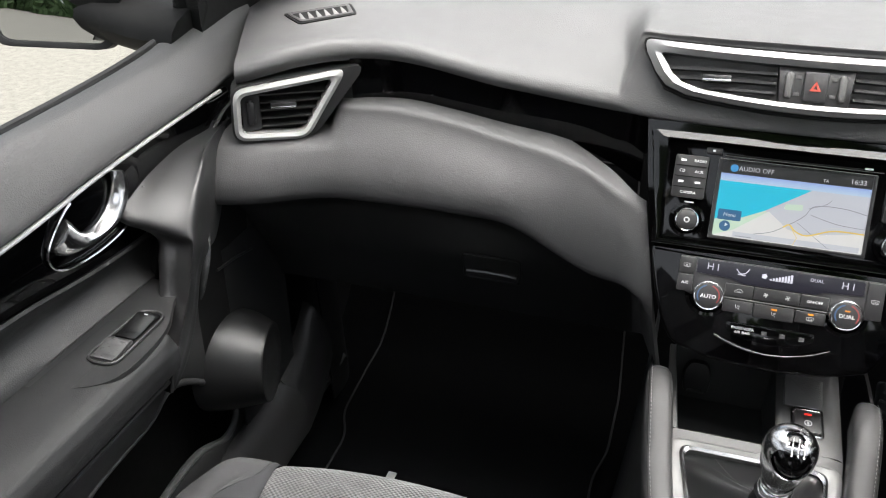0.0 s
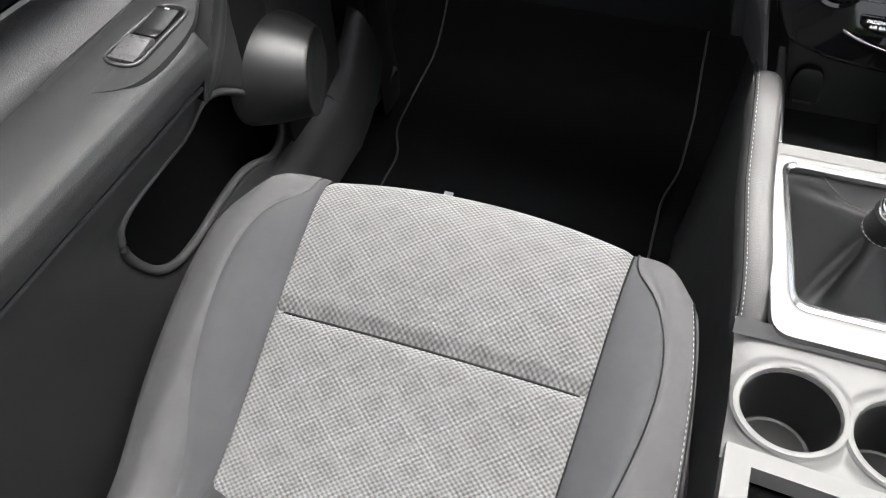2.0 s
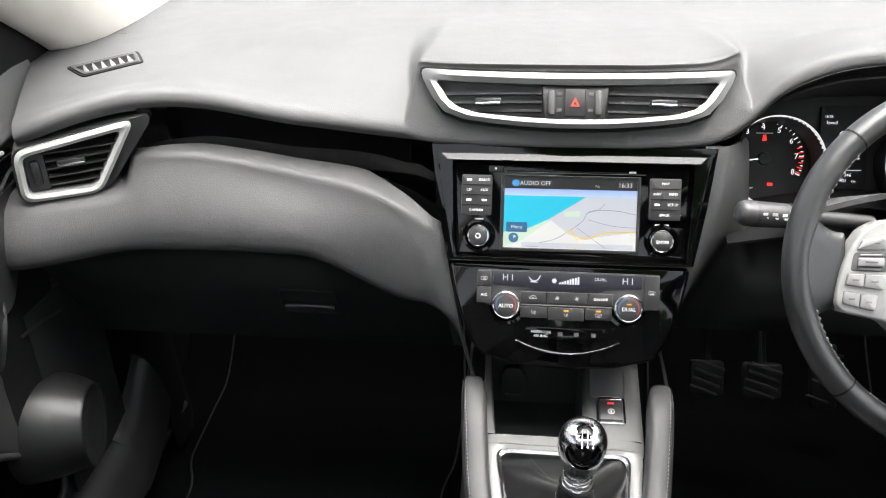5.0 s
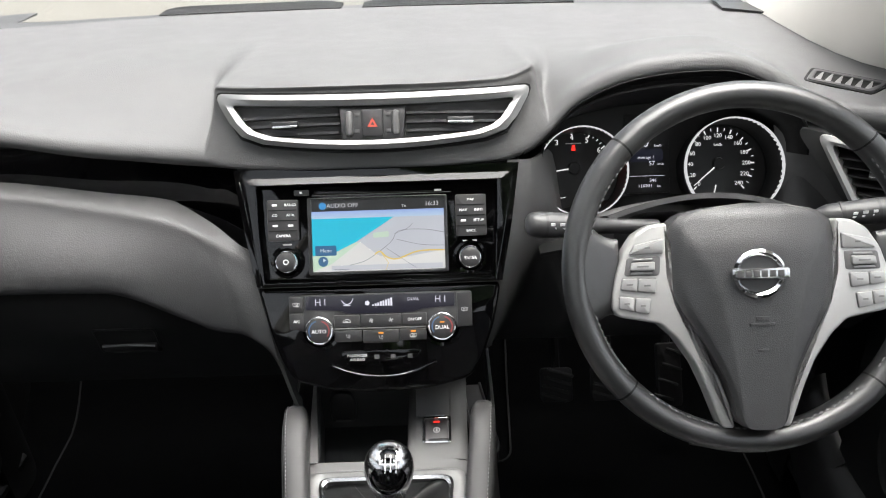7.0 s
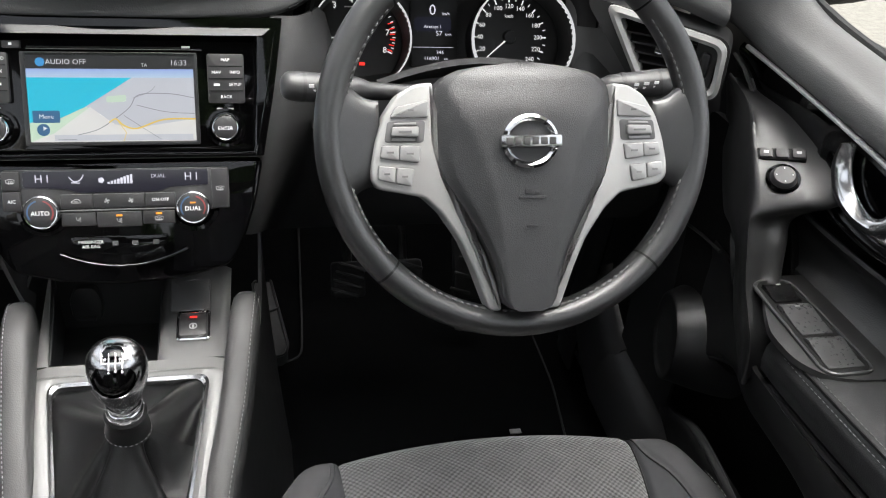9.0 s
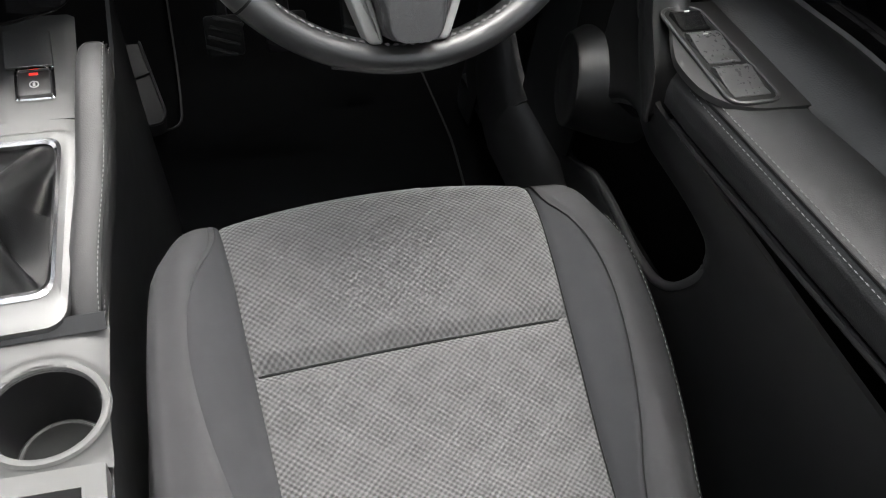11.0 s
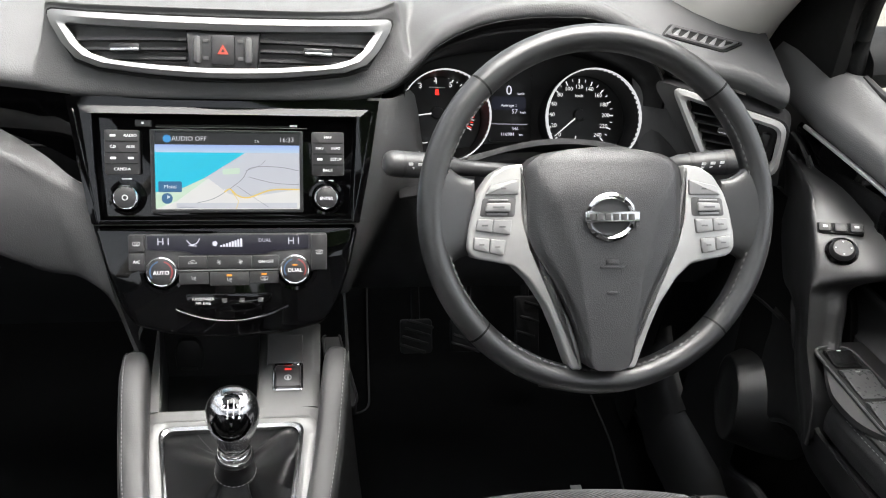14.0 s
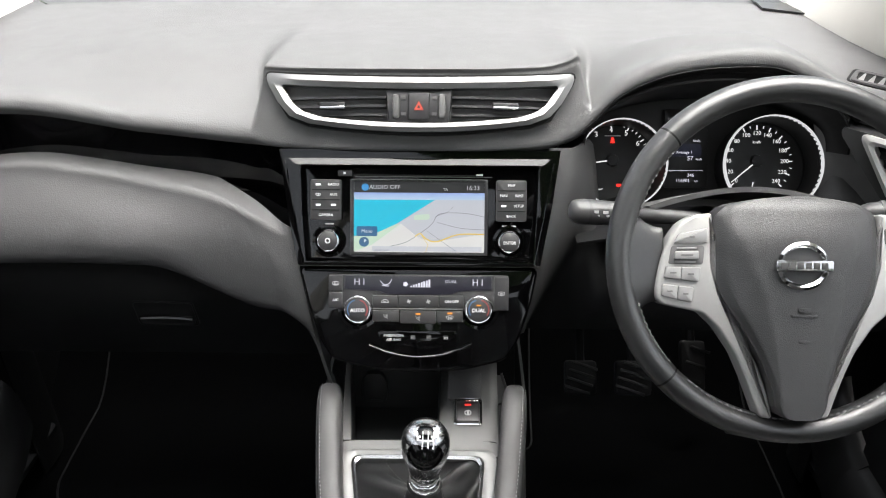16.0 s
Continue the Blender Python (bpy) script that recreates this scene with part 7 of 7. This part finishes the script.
# ---- outside mirrors ----
def outer_mirror(s):
    o = thing("door_mirror", (s * 0.93, 1.05, 1.02), "black exterior door mirror on its arm", "mirror", "door mirrors")
    at = Matrix.Translation((0, -0.065, 0.0)) if s < 0 else Matrix.Translation((0, -0.030, 0.0))

    def placed(bm):
        bmesh.ops.transform(bm, matrix=at, verts=bm.verts)
        return bm

    SHELLM = BLACK
    rings = []
    for t in np.linspace(0, 1, 10):
        k = math.sin(math.pi * (0.18 + 0.64 * t)) ** 0.6
        x = s * (0.905 + 0.20 * t)
        rings.append([(x, 1.115 + 0.085 * k * math.cos(a) * (1.0 if math.cos(a) > 0 else 0.55), 1.125 + 0.085 * k * math.copysign(abs(math.sin(a)) ** 0.7, math.sin(a))) for a in np.linspace(0, 2 * math.pi, 25)[:-1]])
    part("shell", placed(loft(rings)), SHELLM, o, "dark mirror shell")
    # silver dimmed to stand in for the dark car side in the reflection
    MIRROR = bpy.data.materials.get("mirror_dimmed") or mat("mirror_dimmed", (0.42, 0.43, 0.44), 0.02, metal=1.0, vary=None)
    part("mirror_glass", prism(rounded([(-0.082, -0.062), (0.082, -0.066), (0.085, 0.060), (-0.080, 0.066)], 0.025), 0.0, 0.004, 0.001, at @ Matrix.Translation((s * 1.005, 1.064, 1.125)) @ Matrix.Rotation(radians(s * -14), 4, "Z") @ Matrix.Rotation(radians(-11), 4, "X")), MIRROR, o, "mirror glass dimmed for the dark body side it reflects")
    part("mirror_rim", frame_ring([(p[0] * 1.1, p[1] * 1.12) for p in rounded([(-0.082, -0.062), (0.082, -0.066), (0.085, 0.060), (-0.080, 0.066)], 0.025)], rounded([(-0.082, -0.062), (0.082, -0.066), (0.085, 0.060), (-0.080, 0.066)], 0.025), -0.004, 0.02, at @ Matrix.Translation((s * 1.005, 1.066, 1.125)) @ Matrix.Rotation(radians(s * -14), 4, "Z") @ Matrix.Rotation(radians(-11), 4, "X"), 0.001), RUBBER, o)
    part("arm", placed(loft([[(s * x, 1.115 + w * math.cos(a), z + h * math.sin(a)) for a in np.linspace(0, 2 * math.pi, 17)[:-1]] for x, w, z, h in ((0.80, 0.075, 1.078, 0.038), (0.87, 0.070, 1.082, 0.036), (0.94, 0.060, 1.092, 0.035), (1.0, 0.04, 1.10, 0.03))])), BLACK, o, "black mirror arm")


for s in (-1, 1):
    outer_mirror(s)

# ---- seats ----
def build_seat(s):
    xc = s * 0.375
    ahead, up = (0.0, 0.0) if s < 0 else (0.022, 0.006)
    side = "passenger" if s < 0 else "driver"
    seat = thing("front_seat", (xc, 0.4, 0.3), f"grey woven-cloth front {side} seat with dark bolsters", "car seat", "front seats")
    mid_x = 0.0 if s < 0 else -0.004

    def seam(y):
        return tab(y - ahead, [0.10, 0.40, 0.54, 0.66, 0.75], [0.150, 0.157, 0.164, 0.169, 0.174]) - (0.0 if s < 0 else 0.011)

    def edge(u, y):
        """Half width of the cushion, a little fuller towards the door."""
        door_side = u * s > 0
        wide = tab(y - ahead, [0.10, 0.33, 0.45, 0.56, 0.64, 0.70], [0.225, 0.238, 0.262, 0.270, 0.264, 0.256] if door_side else [0.235, 0.255, 0.260, 0.255, 0.246, 0.238])
        return wide - (0.0 if s < 0 else 0.022 if door_side else 0.022)

    def front_y(u):
        w, e = abs(u), edge(u, 0.65 + ahead)
        return 0.737 + ahead - 0.026 * (w / 0.2) ** 2 - (0.055 if u * s > 0 else 0.035) * step(e - 0.055, e + 0.015, w) ** 1.6

    def along(v):
        return -0.03 + (0.767 + ahead) * tab(v, [0, 0.43, 0.86, 0.93, 0.97, 1.0], [0, 0.465, 0.93, 0.985, 1.0, 1.0])

    def surf(u, v):
        """Cushion top. u across, v from the backrest (0) to under the front edge (1)."""
        yf = front_y(u)
        y = along(v) - (0.737 + ahead - yf) * step(0.66, 0.97, v) ** 1.2
        drop = tab(v, [0, 0.80, 0.86, 0.92, 0.96, 1.0], [0, 0, 0.003, 0.016, 0.048, 0.13])
        base = up + tab(y - ahead, [0.10, 0.30, 0.42, 0.53, 0.62, 0.68, 0.75], [0.515, 0.540, 0.573, 0.614, 0.648, 0.662, 0.666])
        w, s1, e = abs(u), seam(y), edge(u, y)
        t = (w - s1) / (e - s1)
        high = tab(y - ahead, [0.10, 0.35, 0.55, 0.66, 0.72], [0.055, 0.040, 0.024, 0.010, 0.003])
        bol = high * step(-0.12, 0.5, t) - (0.010 + 0.3 * high) * step(0.55, 1.0, t) - 0.010 * step(0.9, 1.06, t) - 0.13 * step(1.0, 1.25, t)
        crown = 0.006 * (1 - (u / 0.17) ** 2) if w < 0.17 else 0
        groove = 0.0045 * math.exp(-((w - s1) / 0.0035) ** 2) + 0.0025 * math.exp(-((w - s1 - roll_line(y)) / 0.003) ** 2) * (w > s1 + 0.008)
        if w < s1:
            groove += 0.010 * math.exp(-((y - crease_y) / 0.007) ** 2)
            crown += 0.004 * math.cos((y - 0.64 - ahead) * 22) * (1 - (u / 0.18) ** 2)
        z = base + bol + crown - groove - drop
        y2 = y - 0.02 * step(0.94, 1.0, v)
        return (xc + mid_x + u, y2, z)

    crease_y = 0.546 + ahead * 1.35

    def roll_line(y):
        """Seam between inner and outer bolster: bows outwards, then runs in to the front."""
        return tab(y - ahead, [0.28, 0.38, 0.45, 0.55, 0.61, 0.65, 0.685, 0.74], [0.012, 0.026, 0.046, 0.058, 0.050, 0.033, 0.010, 0.003]) * (1.0 if s < 0 else 0.80)

    def strip_sheet(lo, hi, v0, v1, nu, nv):
        """Part of the cushion between two lines that may follow the seam."""
        def f(a, v):
            yy = along(v)
            l, h = (q(yy) if callable(q) else q for q in (lo, hi))
            return surf(l + (h - l) * a, v)
        return sheet(f, np.linspace(0, 1, nu), np.linspace(v0, v1, nv), 0.004)

    vc = min(np.linspace(0.5, 0.8, 600), key=lambda q: abs(along(q) - crease_y))
    cr = part("cushion_centre", strip_sheet(lambda y: -seam(y), seam, 0.0, vc, 40, 60), WEAVE, seat, "grey diamond-woven cushion centre", sharp=80)
    part("cushion_front", strip_sheet(lambda y: -seam(y), seam, vc, 1.0, 40, 60), WEAVE, seat, "grey diamond-woven cushion front", sharp=80)
    part("crease", tube([Vector(surf(u, vc)) + Vector((0, 0, 0.0006)) for u in np.linspace(-seam(crease_y) + 0.002, seam(crease_y) - 0.002, 24)], 0.0015, n=6), BLACK, cr)
    for q in (-1, 1):
        inner = lambda y, q=q: q * seam(y)  # noqa: E731
        line_at = lambda y, q=q: q * (seam(y) + roll_line(y))  # noqa: E731
        rim_at = lambda y, q=q, k=1.25: q * (seam(y) + k * (edge(q, y) - seam(y)))  # noqa: E731
        part("bolster_inner", strip_sheet(inner, line_at, 0.0, 1.0, 14, 60), CLOTH_DARK, seat, "dark inner bolster cloth", sharp=80)
        b = part("bolster", strip_sheet(line_at, rim_at, 0.0, 1.0, 36, 60), CLOTH, seat, "grey outer bolster cloth", sharp=80)
        at_y = along
        part("bolster_stitching", tube([Vector(surf(line_at(at_y(v)), v)) + Vector((0, 0, 0.0012)) for v in np.linspace(0.02, 0.93, 60)], 0.0009, n=5), BLACK, b)
        part("cloth_seam", tube([Vector(surf(inner(at_y(v)), v)) + Vector((0, 0, 0.0008)) for v in np.linspace(0.02, 0.95, 60)], 0.0010, n=5), BLACK, b)
        part("edge_stitching", stitches([Vector(surf(rim_at(at_y(v), k=0.965), v)) + Vector((q * 0.001, 0, 0.0010)) for v in np.linspace(0.02, 0.90, 60)], 0.0036, 0.0022, 0.0006), THREAD, b)
        part("edge_seam", tube([Vector(surf(rim_at(at_y(v), k=1.0), v)) + Vector((q * 0.0006, 0, 0.0004)) for v in np.linspace(0.02, 0.93, 60)], 0.0011, n=5), BLACK, b)
    part("seat_base", rbox(xc - 0.225, 0.02, 0.36, xc + 0.225, 0.66, 0.56, 0.03, None, 3), HARD, seat, "dark plastic seat base")
    for q in (-1, 1):
        part("seat_rail", rbox(xc + q * 0.2 - 0.02, -0.05, 0.29, xc + q * 0.2 + 0.02, 0.60, 0.37, 0.006), SATIN, seat)

    def back(u, v):
        w = abs(u)
        y = 0.020 - 0.20 * v + 0.05 * step(0.15, 0.21, w) - 0.10 * step(0.21, 0.25, w)
        return (xc + u * (1 - 0.15 * v), y - 0.035, 0.60 + 0.58 * v - 0.03 * (u / 0.25) ** 4 * step(0.8, 1, v))

    part("backrest", sheet(back, np.linspace(-0.25, 0.25, 36), np.linspace(0, 1, 24), 0.07), CLOTH, seat, "grey cloth backrest", sharp=80)


for s in (-1, 1):
    build_seat(s)


# ---- footwells ----
def foot_mat(s):
    o = thing("floor_mat", (s * 0.43, 1.1, 0.28), "black carpet mat with a thin piped edge", "floor mat", "floor mats")
    inner_x = [(0.188, 0.62), (0.195, 1.05), (0.198, 1.17), (0.180, 1.24), (0.178, 1.42)]
    outer_x = [(0.68, 1.76), (0.715, 1.56), (0.708, 1.34), (0.700, 1.20), (0.668, 1.14), (0.664, 0.62)] if s < 0 else [(0.64, 1.76), (0.66, 1.50), (0.655, 1.2), (0.635, 1.05), (0.632, 0.62)]
    if s > 0:
        inner_x = [(0.165, 0.62), (0.162, 1.05), (0.148, 1.12), (0.130, 1.21), (0.126, 1.30), (0.20, 1.315), (0.206, 1.44)]
    loop = [(s * a, b) for a, b in inner_x] + [(s * 0.21, 1.76)] + [(s * a, b) for a, b in outer_x]
    P = rounded(loop, 0.03, 4)
    bm = bmesh.new()
    vs = [bm.verts.new((a, b, floor_z(a, b) + 0.012)) for a, b in P]
    f = bm.faces.new(vs)
    if f.normal.z < 0:
        f.normal_flip()
    bmesh.ops.triangulate(bm, faces=[f])
    bmesh.ops.subdivide_edges(bm, edges=bm.edges[:], cuts=5, use_grid_fill=True)
    for v in bm.verts:
        v.co.z = floor_z(v.co.x, v.co.y) + 0.012
    bmesh.ops.recalc_face_normals(bm, faces=bm.faces)
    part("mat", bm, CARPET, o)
    pipe = []
    for k in range(len(P)):
        a, b = Vector(P[k]), Vector(P[(k + 1) % len(P)])
        nseg = max(1, int((b - a).length / 0.03))
        pipe += [a + (b - a) * j / nseg for j in range(nseg)]
    PIPING = bpy.data.materials.get("mat_piping") or mat("mat_piping", (0.015, 0.015, 0.016), 0.7, vary=(200, 0.3))
    part("piping", tube([(q.x, q.y, floor_z(q.x, q.y) + 0.013) for q in pipe], 0.0022, True, 6), PIPING, o, "thin grey piped edge")
    tag = Matrix.Translation((s * (0.555 if s < 0 else 0.552), 1.085, floor_z(0.5, 1.085) + 0.016))
    if s > 0:
        part("maker_tag", rbox(-0.010, -0.004, 0, 0.010, 0.006, 0.003, 0.001, tag), PRINT_DIM, o, "pale woven tag")
    else:
        part("maker_tag", rbox(-0.008, -0.01, 0, 0.008, 0.01, 0.003, 0.001, Matrix.Translation((-0.545, 1.06, floor_z(0.5, 1.06) + 0.016))), PRINT_DIM, o, "pale woven tag")


for s in (-1, 1):
    foot_mat(s)

# left-foot rest pad beside the console
rest = thing("foot_rest", (0.15, 1.38, 0.3), "ribbed rubber pad on the carpet edge", "foot rest")
P = rounded([(0.112, 1.515), (0.146, 1.530), (0.176, 1.31), (0.168, 1.285), (0.128, 1.282)], 0.012)
TOPM = Matrix(((1, 0, 0, 0), (0, 0, 1, 0), (0, -1, 0, 0.32), (0, 0, 0, 1)))
part("pad", prism(P, -0.004, 0.02, 0.003, TOPM), RUBBER, rest)
part("pad_rim", tube([(a, b, 0.3255) for a, b in P], 0.0028, True, 6), SATIN, rest)
part("pad_bar", tube([(0.124, 1.405, 0.326), (0.163, 1.425, 0.326)], 0.003, n=6), SATIN, rest)


def pedal(x, y, z, w, h, label):
    p = thing("pedal", (x, y, z), label, "pedal", "pedals")
    m = pose(x, y, z, -32, 0, 0)
    part("pedal_pad", prism(rect(-w, -h, w, h, 0.008), -0.006, 0.012, 0.004, m), RUBBER, p, "ribbed black rubber pad")
    for k in range(4):
        zz = -h + h * 2 * (k + 0.5) / 4
        part("pedal_rib", rbox(-w * 0.85, -0.0085, zz - 0.003, w * 0.85, -0.005, zz + 0.003, 0.001, m @ pose(0, 0, 0, 0, 18, 0), 1), SATIN, p)
    part("pedal_arm", tube([Vector((x, y + 0.012, z + 0.01)), Vector((x, y + 0.09, z + 0.10)), Vector((x, y + 0.12, z + 0.26))], 0.009, n=8), SATIN, p)


pedal(0.285, 1.33, 0.455, 0.030, 0.032, "ribbed black rubber clutch pedal")
pedal(0.385, 1.33, 0.455, 0.034, 0.032, "ribbed black rubber brake pedal")
pedal(0.520, 1.40, 0.420, 0.024, 0.062, "long black hinged accelerator pedal")


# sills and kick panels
TRIM_LIT = mat("sill_trim_lit", (0.016, 0.016, 0.0165), 0.36, spec=0.5, grain=(1200, 0.05, "noise"), vary=(12, 0.12))
for s in (-1, 1):
    cx = -0.015
    sl = thing("door_sill", (cx + s * 0.76, 0.7, 0.3), "dark plastic door sill and kick panel", "sill", "door sills")

    def sill(u, v, s=s):
        y = -0.1 + 1.40 * u
        a = math.pi * v
        return (cx + s * (0.79 - 0.075 * math.sin(a)), y, 0.285 + 0.085 * math.sin(a * 0.5))

    part("sill_panel", sheet(sill, np.linspace(0, 1, 20), np.linspace(0, 1, 10), 0.004), HARD, sl)

    def kick(u, v, s=s):
        ang = u * 1.35
        return (cx + s * (0.765 - 0.055 * math.cos(ang * 1.1) + 0.03 * v), 1.22 + 0.16 * math.sin(ang), 0.30 + 0.46 * v - 0.04 * u)

    fo = 0.0 if s < 0 else 0.03

    def cover(u, v, s=s, fo=fo):
        """Rounded scuff trim over the sill, rising ahead into the kick panel."""
        y = 0.45 + 0.60 * u
        a = v * math.pi * 0.5
        return (cx + s * (0.728 - 0.050 * math.sin(a)), y + fo, 0.370 + 0.095 * math.cos(a) + 0.010 * u)

    # both trims are darker on the driver's side in place of shade
    part("scuff_trim", sheet(cover, np.linspace(0, 1, 16), np.linspace(0, 1, 12), 0.004), TRIM_LIT if s < 0 else HARD, sl, "satin dark scuff trim")

    def foot_side(u, v, s=s, fo=fo):
        a = v * math.pi * 0.5
        return (cx + s * (0.732 - 0.050 * math.sin(a) + 0.025 * u * u), 1.040 + 0.17 * u + fo, 0.37 + 0.110 * math.cos(a) + 0.05 * u)

    part("kick_trim", sheet(foot_side, np.linspace(0, 1, 14), np.linspace(0, 1, 14), 0.004), TRIM_LIT if s < 0 else HARD, sl, "satin dark kick trim beside the footwell")
    part("kick_panel", sheet(kick, np.linspace(0, 1, 12), np.linspace(0, 1, 12), 0.004), POCKET, sl, "curved satin kick panel")
